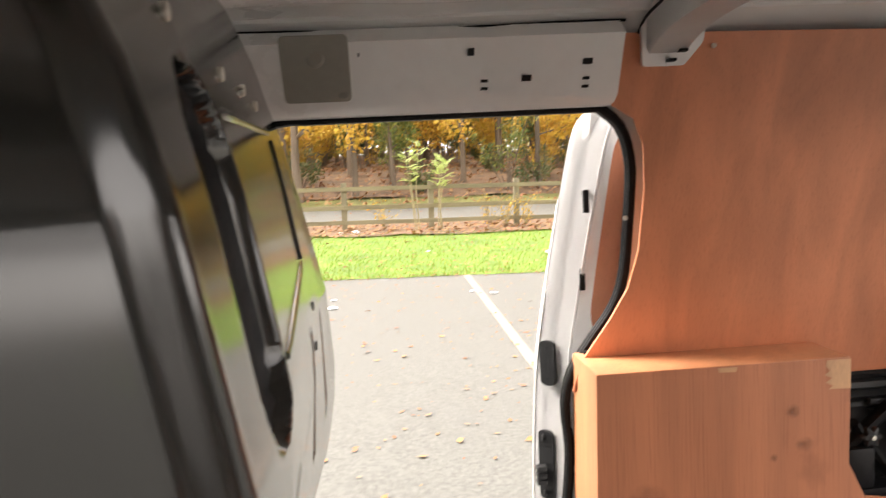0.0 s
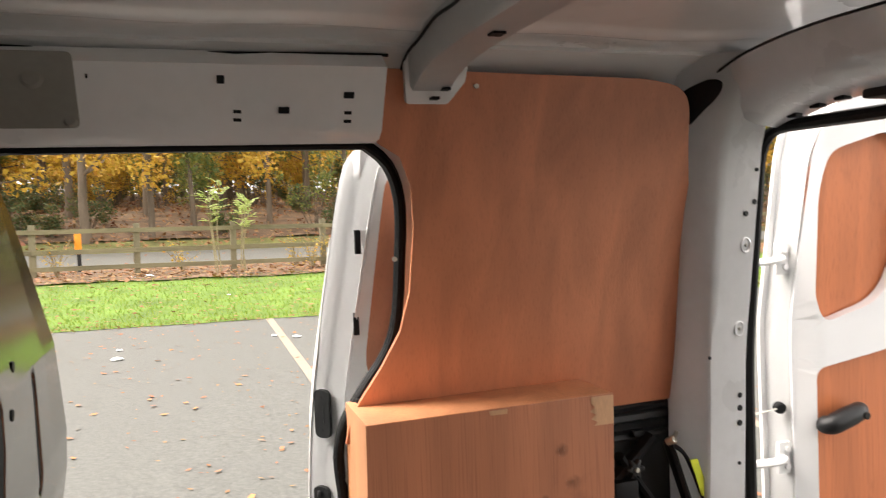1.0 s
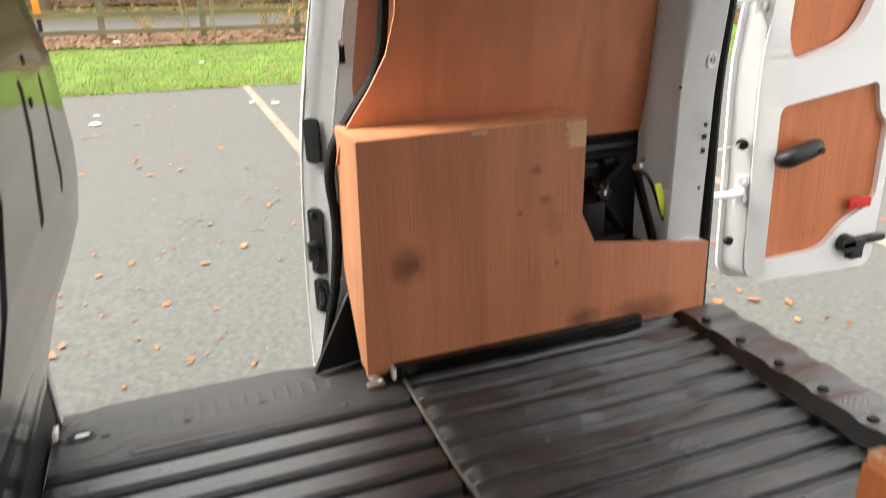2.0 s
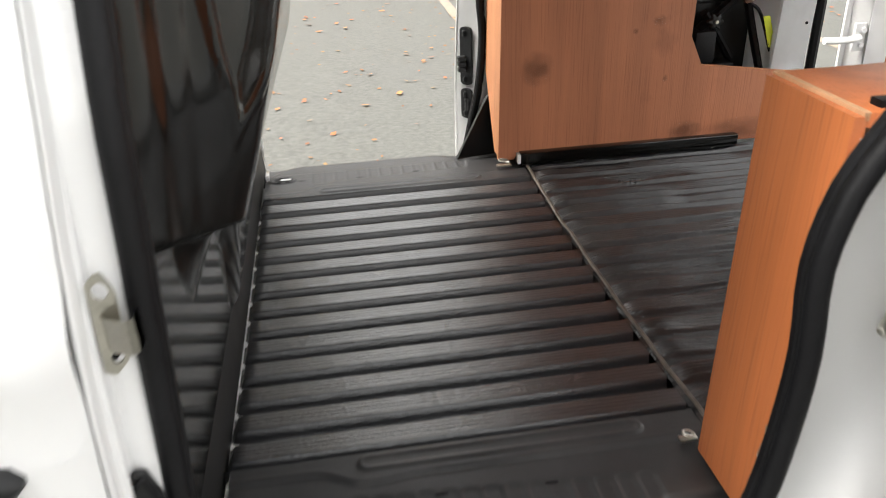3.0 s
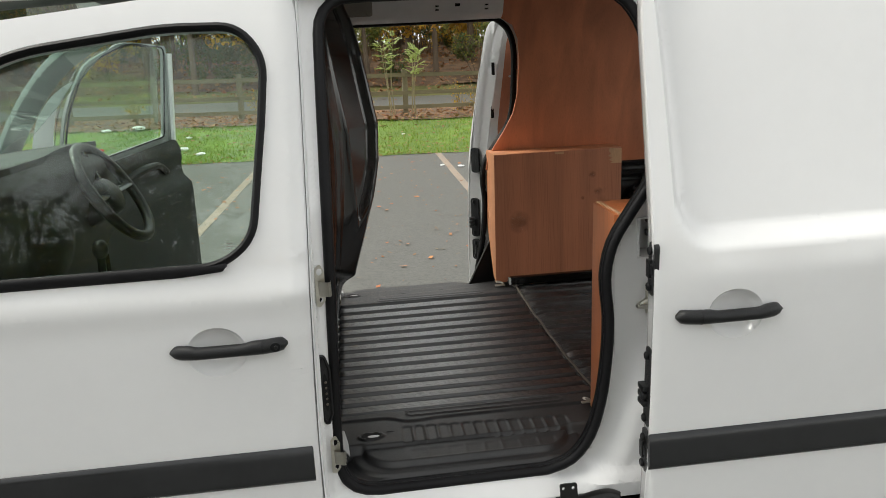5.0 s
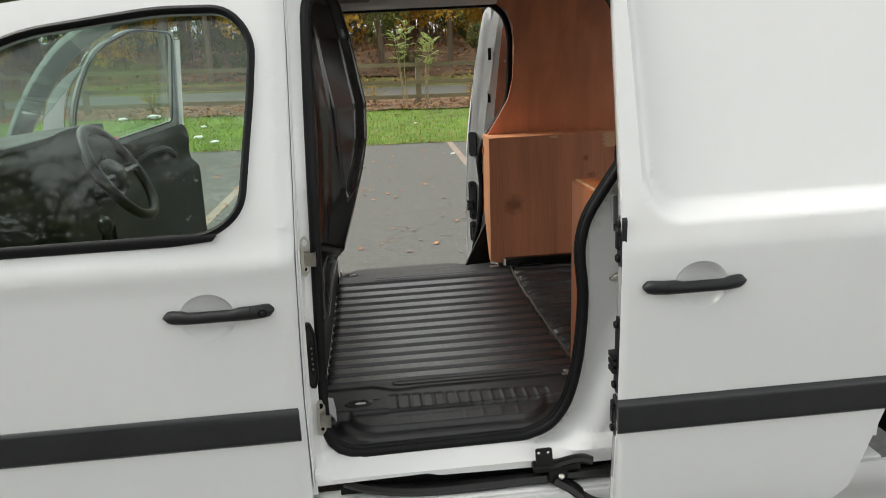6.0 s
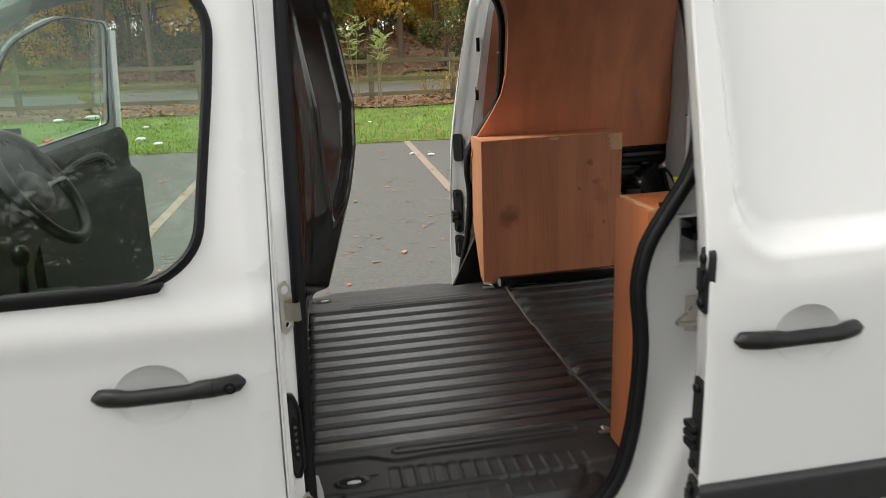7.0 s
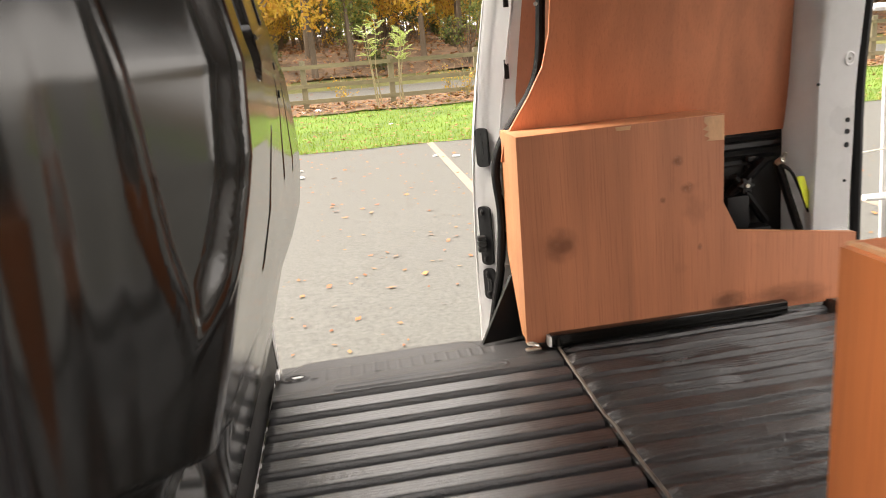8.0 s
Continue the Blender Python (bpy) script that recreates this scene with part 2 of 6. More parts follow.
def tube(points, r, n=8, closed=False, bm=None, flat=1.0, taper=None):
    """A round or flattened section swept along points."""
    bm = bm or bmesh.new()
    P = [Vector(p) for p in points]
    m = len(P)
    rings, ref = [], Vector((0, 0, 1))
    prev = None
    for i, p in enumerate(P):
        t = (P[(i + 1) % m] - P[i - 1]) if closed else (P[min(i + 1, m - 1)] - P[max(i - 1, 0)])
        t.normalize()
        if prev is None:
            a = ref if abs(t.z) < 0.9 else Vector((1, 0, 0))
            side = t.cross(a).normalized()
        else:
            side = (prev - t * prev.dot(t)).normalized()
        prev = side
        up = t.cross(side)
        rr = r * (taper(i / (m - 1)) if taper else 1)
        rings.append([bm.verts.new(p + side * math.cos(2 * math.pi * k / n) * rr + up * math.sin(2 * math.pi * k / n) * rr * flat) for k in range(n)])
    for i in range(m if closed else m - 1):
        a, b = rings[i], rings[(i + 1) % m]
        for k in range(n):
            bm.faces.new((a[k], a[(k + 1) % n], b[(k + 1) % n], b[k]))
    if not closed:
        bm.faces.new(rings[0][::-1])
        bm.faces.new(rings[-1])
    return bm


def disc(center, axis, r, h, n=16, bm=None, bevel=0.0):
    """A short cylinder whose base lies at center."""
    own = bm or bmesh.new()
    c, a = Vector(center), Vector(axis).normalized()
    rows = [(0, r), (h - bevel, r), (h, r - bevel)] if bevel else [(0, r), (h, r)]
    q = a.to_track_quat("Z", "Y")
    rings = [[own.verts.new(c + a * d + q @ Vector((math.cos(2 * math.pi * k / n) * rr, math.sin(2 * math.pi * k / n) * rr, 0))) for k in range(n)] for d, rr in rows]
    for p, s in zip(rings, rings[1:]):
        for k in range(n):
            own.faces.new((p[k], p[(k + 1) % n], s[(k + 1) % n], s[k]))
    own.faces.new(rings[0][::-1])
    own.faces.new(rings[-1])
    return own


def join_boxes(sizes):
    bm = bmesh.new()
    for size in sizes:
        box(*size, 0.001, bm)
    return bm


def lerp_table(table):
    xs, ys = [a for a, _ in table], [b for _, b in table]
    return lambda v: float(np.interp(v, xs, ys))


def smooth_step(a, b, v):
    t = min(1.0, max(0.0, (v - a) / (b - a)))
    return t * t * (3 - 2 * t)


# ---------------------------------------------------------------- the van's shape
MID = 0.92                      # the van's centre line in y
skin_t = spline([(0.25, 0.10), (0.40, 0.058), (0.60, 0.050), (0.80, 0.050), (0.98, 0.054), (1.08, 0.066), (1.18, 0.088), (1.40, 0.150), (1.60, 0.215), (1.70, 0.262), (1.76, 0.31), (1.80, 0.40)], 4)
skin_y = lerp_table(skin_t)     # near outer skin
seal_y = lerp_table([(0.40, 0.13), (0.9, 0.143), (1.05, 0.145), (1.2, 0.157), (1.4, 0.205), (1.55, 0.255), (1.65, 0.305), (1.80, 0.40)])
SIDES = (1, -1)


def side_y(y, side):
    """Mirrors a near-side y to the far side of the van."""
    return y if side > 0 else 2 * MID - y


def ground_z(x, y):
    """The car park falls gently to the camera's side, and levels out far away."""
    d = max(-40.0, min(60.0, y - 1.9))
    return 0.0065 * d - 0.022 * max(-40.0, min(40.0, x))


RIGHT_EDGE = spline([(0.345, 0.546), (0.405, 0.566), (0.449, 0.620), (0.476, 0.705), (0.490, 0.80), (0.496, 0.90), (0.489, 1.00), (0.507, 1.08), (0.556, 1.155), (0.600, 1.22), (0.620, 1.30), (0.622, 1.45), (0.614, 1.54), (0.586, 1.60), (0.54, 1.635)], 3)
OPENING = rounded([(-0.095, 1.635, 0.07), (-0.112, 1.1), (-0.130, 0.72), (-0.132, 0.542, 0.15)] + [(*p, 0) for p in RIGHT_EDGE], 0.02)
dense = []
for p, q in zip(OPENING, OPENING[1:] + OPENING[:1]):
    n = max(1, int(math.dist(p, q) / 0.03))
    dense += [(p[0] + (q[0] - p[0]) * k / n, p[1] + (q[1] - p[1]) * k / n) for k in range(n)]
OPENING = dense
van = thing("van", "white panel van with both side doors slid open", "van")

# ---------------------------------------------------------------- van body sides
def opening_scaled(grow):
    c = Vector((0.24, 1.08))
    out = []
    n = len(OPENING)
    for i in range(n):
        a, p, b = (Vector(OPENING[j % n]) for j in (i - 1, i, i + 1))
        t = (b - a).normalized()
        nrm = Vector((t.y, -t.x))
        if nrm.dot(p - c) < 0:
            nrm = -nrm
        out.append(tuple(p + nrm * grow))
    return out


def build_side(side):
    OUT = lambda grow: opening_scaled(grow) if side > 0 else [(p[0] - 0.040 + 0.028 * smooth_step(-0.13, 0.49, p[0]), p[1] - 0.092 * smooth_step(0.67, 0.56, p[1])) for p in opening_scaled(grow)]
    # jamb: the pressed frame round the door opening
    jamb_out = [(-0.143, 1.70), (-0.143, 1.5), (-0.151, 1.2), (-0.161, 0.95), (-0.169, 0.70), (-0.169, 0.50), (-0.165, 0.482), (0.10, 0.488), (0.13, 0.480), (0.36, 0.476), (1.25, 0.47), (1.25, 1.70)]
    if side < 0:
        jamb_out = [(u - 0.05 if u < 0 else u, v - 0.085 if v < 0.6 else v) for u, v in jamb_out]
    hinge_line = lerp_table([(0.47, -0.169), (0.70, -0.169), (0.95, -0.161), (1.2, -0.151), (1.5, -0.143)])
    def jamb(u, v):
        y = seal_y(v) - 0.012
        lip = smooth_step(0.545, 0.485, v) * 0.050
        d = float(np.min(np.hypot(rim[:, 0] - u, rim[:, 1] - v)))
        strip = 0.030 + 0.025 * smooth_step(0.60, 0.90, v)
        t = min(1.0, max(0.0, (d - 0.016) / (strip - 0.016)))
        y += (0.026 * smooth_step(0.012, 0.032, d) - 0.004 * t) * smooth_step(0.30, 0.45, u) * smooth_step(1.36, 1.16, v) - 0.012 * smooth_step(-0.130, -0.150, u)
        y -= 0.045 * smooth_step(strip, strip + 0.075, d) * smooth_step(0.86, 0.66, v) * smooth_step(0.15, 0.40, u)
        return (u, side_y(max(y - lip, skin_y(v) + 0.024), side), v)
    rim = np.array(OUT(0.0))
    cav = rounded([(0.580, 1.036), (0.658, 1.036), (0.658, 1.124), (0.580, 1.124)], 0.012) if side > 0 else None
    part("door_jamb", sheet(jamb_out, [OUT(0.015)] + ([cav] if cav else []), jamb, 0.02, 0.015 if side > 0 else 0.06, 0.015 if side > 0 else 0.05), WHITE if side > 0 else WHITE_IN, van, "white painted door surround")
    bm = bmesh.new()
    rows = []
    for z in np.linspace(0.484, 1.668, 40):
        hx, ys, yk = hinge_line(z) - 0.0060, seal_y(z) - 0.013, skin_y(z) + 0.020
        rows.append([bm.verts.new((hx + a, side_y(b, side), z)) for a, b in ((0.0, yk + 0.02), (0.0005, yk + 0.003), (0.0015, yk), (0.003, yk + 0.001), (0.0045, yk + 0.006), (0.006, min(ys - 0.012, yk + 0.03)), (0.008, ys - 0.011))])
    for p, q in zip(rows, rows[1:]):
        for k in range(6):
            bm.faces.new((p[k], q[k], q[k + 1], p[k + 1]))
    part("jamb_step", bm, WHITE, van, "white stepped edge of the door surround")
    gap = sheet([(-0.185, 0.45), (-0.167, 0.45), (-0.141, 1.66), (-0.16, 1.66)], [], lambda u, v: (u, side_y(skin_y(v) + 0.040, side), v), 0.004, 0.1, 0.05)
    part("shut_gap", gap, WHITE, van)
    # inner return behind the seal
    bm = bmesh.new()
    loop_a, loop_b = OUT(0.002), OUT(0.0)
    va = [bm.verts.new((p[0], side_y(seal_y(p[1]) - 0.01, side), p[1])) for p in loop_a]
    vb = [bm.verts.new((p[0], side_y(seal_y(p[1]) + 0.012, side), p[1])) for p in loop_b]
    n = len(va)
    for i in range(n):
        bm.faces.new((va[i], va[(i + 1) % n], vb[(i + 1) % n], vb[i]))
    bmesh.ops.solidify(bm, geom=bm.faces[:], thickness=0.004)
    part("jamb_return", bm, RUBBER, van)
    seal = [(p[0], side_y(seal_y(p[1]) - 0.012, side), p[1]) for p in OUT(0.0075)]
    part("door_seal", tube(seal, 0.0122, 10, True), RUBBER, van, "black rubber door seal")
    lip = [(p[0], side_y(seal_y(p[1]) + 0.004, side), p[1]) for p in OUT(0.004)]
    part("seal_lip", tube(lip, 0.0090, 8, True), RUBBER, van)
    # cant rail above the opening, outside
    rail = rounded([(-1.0, 1.665), (1.48, 1.665), (1.48, 1.80), (-1.0, 1.80)], 0.01)
    part("cant_rail", sheet(rail, [], lambda u, v: (u, side_y(skin_y(v) + 0.005, side), v), 0.01, 0.3, 0.02), WHITE, van)
    # sill below
    sill = rounded([(-1.2, 0.26), (1.55, 0.26), (1.55, 0.425), (-1.2, 0.425)], 0.01)
    def sill_f(u, v):
        return (u, side_y(0.045 + smooth_step(0.40, 0.26, v) * 0.05, side), v)
    part("sill_panel", sheet(sill, [], sill_f, 0.012, 0.3, 0.02), WHITE, van, "white lower sill panel")
    # dark slot of the lower door track: a black box put in for its shade
    part("track_slot", box(-0.115 if side > 0 else -0.17, 1.2, *sorted((side_y(0.115, side), side_y(0.15, side))), 0.425, 0.475, 0.004), RUBBER, van)
    part("track_ledge", box(-0.19, 1.25, *sorted((side_y(0.05, side), side_y(0.14, side))), 0.414, 0.428, 0.004), WHITE, van)
    track = spline([(-0.10, 0.118, 0.464), (-0.02, 0.095, 0.450), (0.12, 0.080, 0.442), (0.45, 0.080, 0.446), (1.1, 0.085, 0.452)], 6)
    part("lower_track", tube([(x, side_y(y, side), z) for x, y, z in track], 0.019, 8, False, None, 0.8), DARKMETAL, van, "black steel sliding door track")
    # rear quarter behind the slid door
    arch = [(0.98 + 0.34 * math.cos(a), 0.43 + 0.25 * math.sin(a)) for a in np.linspace(0.02, math.pi - 0.02, 14)]
    quarter = [(0.64, 1.70), (0.64, 0.44)] + arch[::-1] + [(1.49, 0.44), (1.49, 1.70)]
    part("rear_quarter", sheet(quarter, [], lambda u, v: (u, side_y(skin_y(v) + 0.004, side), v), 0.012, 0.12, 0.06), WHITE, van)


def outer_handle(parent, x0, x1, z, y, key_right, side=1):
    """Pull handle: a tapered grip on a dished cup."""
    n = 26
    bm = bmesh.new()
    rings = []
    for i in range(n + 1):
        t = i / n
        x = x0 + (x1 - x0) * t
        tt = t if key_right else 1 - t
        bow = math.sin(math.pi * min(1.0, max(0.0, t))) ** 0.6
        h = 0.0152 - 0.0022 * smooth_step(0.16, 0.26, tt) * smooth_step(0.72, 0.62, tt)
        if tt < 0.09:
            h *= math.sqrt(max(0.03, 1 - ((0.09 - tt) / 0.092) ** 2))
        if tt > 0.93:
            h *= math.sqrt(max(0.02, 1 - ((tt - 0.93) / 0.072) ** 2))
        d = 0.004 + 0.020 * min(1.0, bow * 1.3)
        zz = z - 0.0022 * smooth_step(0.16, 0.26, tt) * smooth_step(0.72, 0.62, tt)
        ring = []
        for k in range(10):
            a = 2 * math.pi * k / 10
            ring.append(bm.verts.new((x, side_y(y - d + math.cos(a) * 0.014, side), zz + math.sin(a) * h)))
        rings.append(ring)
    for a, b in zip(rings, rings[1:]):
        for k in range(10):
            bm.faces.new((a[k], a[(k + 1) % 10], b[(k + 1) % 10], b[k]))
    bm.faces.new(rings[0][::-1])
    bm.faces.new(rings[-1])
    handle = part("door_handle", bm, PLASTIC, parent, "black plastic pull handle")
    kx = x1 - 0.022 if key_right else x0 + 0.022
    sx = x0 + (x1 - x0) * (0.79 if key_right else 0.21)
    part("handle_seam", tube([(sx, side_y(y - 0.0234 + 0.0141 * math.cos(a), side), z + 0.0153 * math.sin(a)) for a in np.linspace(0, 2 * math.pi, 21)[:-1]], 0.0007, 5, True), RUBBER, handle)
    if key_right:
        # proud black disc colours in the shaded recess round the lock
        part("lock_recess", disc((kx - 0.002, side_y(y - 0.030, side), z), (0, -side, 0), 0.0105, 0.0045, 16, None, 0.001), RUBBER, handle)
        part("key_lock", disc((kx - 0.001, side_y(y - 0.031, side), z), (0, -side, 0), 0.0045, 0.0050, 14, None, 0.001), DARKMETAL, parent, "round dark key lock")


def cup_loop(cx, cz):
    return [(cx + 0.061 * math.cos(a), cz + 0.053 * math.sin(a)) for a in np.linspace(0, 2 * math.pi, 33)[:-1]]


def handle_cup(parent, cx, cz, y, side):
    """The round dished finger cup behind a handle."""
    bm = bmesh.new()
    rings = []
    for r, d in ((1.0, 0.0), (0.96, 0.003), (0.88, 0.012), (0.76, 0.021), (0.55, 0.027), (0.28, 0.030), (0.02, 0.031)):
        rings.append([bm.verts.new((cx + 0.061 * r * math.cos(a), side_y(y(cz + 0.053 * r * math.sin(a)) + d, side), cz + 0.053 * r * math.sin(a))) for a in np.linspace(0, 2 * math.pi, 33)[:-1]])
    for p, q in zip(rings, rings[1:]):
        for k in range(32):
            bm.faces.new((p[k], p[(k + 1) % 32], q[(k + 1) % 32], q[k]))
    bm.faces.new(rings[-1])
    part("handle_cup", bm, WHITE, parent, "white dished finger cup", 80)


def side_strip(parent, x0, x1, y, side):
    bm = sheet(rounded([(x0, 0.620), (x1, 0.620), (x1, 0.704), (x0, 0.704)], 0.004), [], lambda u, v: (u, side_y(y - 0.013 + 0.010 * abs((v - 0.662) / 0.042) ** 6, side), v), 0.012, 0.4, 0.006)
    part("rub_strip", bm, STRIP, parent, "dark grey plastic rubbing strip")


# ---- front door beside the camera, closed
def front_door():
    win = rounded([(-1.29, 1.112, 0.05), (-0.338, 1.114, 0.04), (-0.270, 1.162, 0.06), (-0.235, 1.40, 0.02), (-0.222, 1.52, 0.05), (-0.27, 1.585, 0.04), (-0.42, 1.588), (-0.70, 1.555), (-0.98, 1.45)], 0.05)
    edge = [(-0.178, 0.28), (-0.176, 0.70), (-0.168, 0.95), (-0.158, 1.2), (-0.150, 1.5), (-0.150, 1.62), (-0.165, 1.655)]
    door_edge = lerp_table([(v, u) for u, v in edge[:6]])
    outline = [(-1.34, 0.28)] + spline(edge, 3) + [(-0.42, 1.655), (-0.75, 1.62), (-1.05, 1.50), (-1.34, 1.20)]
    def f(u, v):
        y = skin_y(v)
        edge_in = 0.022 * min(1.0, max(0.0, (u - door_edge(v) + 0.028) / 0.028)) ** 2
        ridge = -0.010 * math.exp(-((v - 1.045) / 0.035) ** 2)
        return (u, y + edge_in + ridge, v)
    door = part("front_door", sheet(outline, [win, cup_loop(-0.362, 0.935)], f, 0.03, 0.02, 0.014), WHITE, van, "white painted closed front door")
    handle_cup(door, -0.362, 0.935, skin_y, 1)
    glass = sheet(opening_loop(win, 0.012), [], lambda u, v: (u, skin_y(v) + 0.022, v), 0.004, 0.2, 0.05)
    g = part("door_window", glass, GLASS, door, "green tinted side glass")
    g.visible_shadow = False
    part("window_seal", tube([(u, skin_y(v) + 0.004, v) for u, v in opening_loop(win, 0.003)], 0.0150, 10, True, None, 0.6), RUBBER, door, "black rubber window surround")
    waist = sheet(rounded([(-1.30, 1.094), (-0.42, 1.0965), (-0.330, 1.104), (-0.322, 1.121), (-1.30, 1.121)], 0.006), [], lambda u, v: (u, skin_y(1.10) - 0.0095 + 0.006 * abs((v - 1.108) / 0.013) ** 3, v), 0.012, 0.3, 0.004)
    part("waist_seal", waist, RUBBER, door)
    outer_handle(door, -0.455, -0.216, 0.943, 0.062, True)
    side_strip(door, -1.3, -0.186, 0.05, 1)
    for k, w in enumerate((0.014, 0.030, 0.028)):
        part("glass_mark", box(-0.326, -0.326 + w, skin_y(1.15) + 0.0195, skin_y(1.15) + 0.0205, 1.1522 - 0.0062 * k, 1.1535 - 0.0062 * k, 0), DULL, door, "small etched glass marking")
    return door


def opening_loop(loop, grow):
    c = Vector((sum(p[0] for p in loop) / len(loop), sum(p[1] for p in loop) / len(loop)))
    n, out = len(loop), []
    for i in range(n):
        a, p, b = (Vector(loop[j % n]) for j in (i - 1, i, i + 1))
        t = (b - a)
        t.normalize()
        nrm = Vector((t.y, -t.x))
        if nrm.dot(p - c) < 0:
            nrm = -nrm
        out.append(tuple(p + nrm * grow))
    return out


# ---- sliding doors, both slid back
def slide_door(side):
    dx = 0.014 if side > 0 else -0.045
    off = 0.108                                      # how far the open door stands out of the side
    lead = [(0.478, 0.33), (0.480, 0.50), (0.484, 0.70), (0.495, 0.95), (0.512, 1.15), (0.542, 1.40), (0.566, 1.58), (0.590, 1.64), (0.64, 1.66)] if side < 0 else [(0.500, 0.33), (0.506, 0.50), (0.514, 0.70), (0.520, 0.95), (0.528, 1.15), (0.538, 1.40), (0.549, 1.58), (0.570, 1.64), (0.62, 1.66)]
    outline = spline(lead, 3) + [(1.10, 1.66), (1.24, 1.63), (1.29, 1.55), (1.29, 1.25), (1.24, 1.05), (1.18, 0.70), (1.08, 0.42), (0.98, 0.33)]
    def recess(u, v):
        d = 0.085 - math.hypot(max(0.0, 0.085 - (u - 0.575)), max(0.0, 0.085 - (v - 1.095) * 0.75))
        t = min(1.0, max(0.0, d / 0.030))
        return 0.8 * t + 0.2 * t * t * (3 - 2 * t)
    ridge_out = lambda u, v: 0.003 * math.exp(-((v - 1.045) / 0.045) ** 2) * smooth_step(0.54, 0.68, u)
    def f(u, v):
        y = skin_y(v) - off
        y += 0.046 * recess(u, v) - ridge_out(u, v)
        return (u, side_y(y + smooth_step(0.524, 0.512, u - 0.012 * (v - 0.9)) * 0.010, side), v)
    door = part("sliding_door", sheet(outline, [cup_loop(0.698, 0.957)], f, 0.012, 0.0115 if side > 0 else 0.05, 0.007 if side > 0 else 0.04), WHITE, van, "white painted sliding door, slid fully back")
    handle_cup(door, 0.698, 0.957, lambda z: skin_y(z) - off - ridge_out(0.698, z), side)
    # folded leading edge and inner frame
    fold = ((0.001, 0.004), (0.004, 0.010), (0.006, 0.028), (0.008, 0.046), (0.011, 0.060), (0.026, 0.077)) if side > 0 else ((0.002, 0.005), (0.010, 0.020), (0.024, 0.028), (0.040, 0.046), (0.052, 0.064), (0.066, 0.077))
    slant = 0.10 if side > 0 else 0.85
    hole = rounded([(0.612, 1.16, 0.05), (0.622 if side > 0 else 0.648, 1.60, 0.09), (0.75, 1.64, 0.05), (1.18, 1.62, 0.08), (1.22, 1.16, 0.08), (1.0, 1.02), (0.69, 1.02, 0.05)], 0.05)
    part("inner_frame", sheet([(p[0] + ((0.023 if side > 0 else 0.060) if p[0] < 0.62 else -0.01), min(p[1], 1.65)) for p in outline], [hole], lambda u, v: (u, side_y(skin_y(v) - off + 0.075, side), v), 0.006, 0.06, 0.05), WHITE_IN if side < 0 else WHITE, door, "white inner door frame")
    bm = bmesh.new()
    rows = []
    for x, z in spline(lead, 4):
        yo = skin_y(z) - off
        rows.append([bm.verts.new((x + a, side_y(yo + d, side), z)) for a, d in fold])
    for p, q in zip(rows, rows[1:]):
        for k in range(5):
            bm.faces.new((p[k], q[k], q[k + 1], p[k + 1]))
    bmesh.ops.solidify(bm, geom=bm.faces[:], thickness=0.003)
    part("leading_edge", bm, WHITE, door)
    part("door_lining", sheet(opening_loop(hole, 0.02), [], lambda u, v: (u, side_y(skin_y(v) - off + 0.066, side), v), 0.004, 0.2, 0.08), PLY_DARK, door, "red-brown plywood lining inside the sliding door")
    outer_handle(door, 0.566, 0.796, 0.961, skin_y(0.93) - off + 0.010, False, side)
    side_strip(door, 0.510, 1.16, skin_y(0.66) - off + 0.002, side)
    # black latch plates on the leading edge
    for z0, z1, knob in ((1.004, 1.114, False), (0.712, 0.888, True), (0.605, 0.70, False)):
        y0 = skin_y(z0) - off
        ya, yb = (y0 + 0.008, y0 + 0.050) if side > 0 else (y0 + 0.030, y0 + 0.062)
        face = lambda u, v: (0.5235 + 0.030 * (v - 1.05) if side > 0 else 0.514 if z0 > 0.9 else 0.498) + slant * (u - ya)
        pl = sheet(rounded([(ya, z0), (yb, z0), (yb, z1), (ya, z1)], 0.014), [], lambda u, v: (face(u, v), side_y(u, side), v), 0.010, 0.05)
        plate = part("latch_plate", pl, PLASTIC, door, "black plastic latch plate")
        ym, half = (ya + yb) / 2, 0.009
        for zb in (z0 + 0.017, z1 - 0.017):
            part("latch_boss", disc((face(ym, zb) - 0.002, side_y(ym, side), zb), (-1, 0, 0), half, 0.006, 14, None, 0.002), RUBBER, plate)
        if knob:
            b2 = bmesh.new()
            for k in range(3):
                box(*((0.506, 0.536) if side > 0 else (0.486, 0.510)), *sorted((side_y(ya + 0.012, side), side_y(yb + 0.004, side))), z0 + 0.045 + k * 0.017, z0 + 0.058 + k * 0.017, 0.003, b2)
            part("latch_block", b2, PLASTIC, plate)
        else:
            zc = (z0 + z1) / 2
            part("latch_hook", join_boxes(((face(ym, zc) - 0.005, face(ym, zc) + 0.004, *sorted((side_y(ym, side), side_y(yb - 0.004, side))), zc - 0.020, zc + 0.018), (face(ym, zc) - 0.003, face(ym, zc) + 0.004, *sorted((side_y(ym - 0.012, side), side_y(ym, side))), zc - 0.012, zc + 0.010))), PLASTIC, plate)
    if side < 0:
        # slots are not cut; black blocks colour in their dark inside
        for z0 in (1.425, 1.245):
            part("frame_slot", box(0.586, 0.598, *sorted((side_y(skin_y(z0) - off + 0.0740, side), side_y(skin_y(z0) - off + 0.0860, side))), z0, z0 + 0.05, 0.001), RUBBER, door)
    door.location.x = dx
    return door


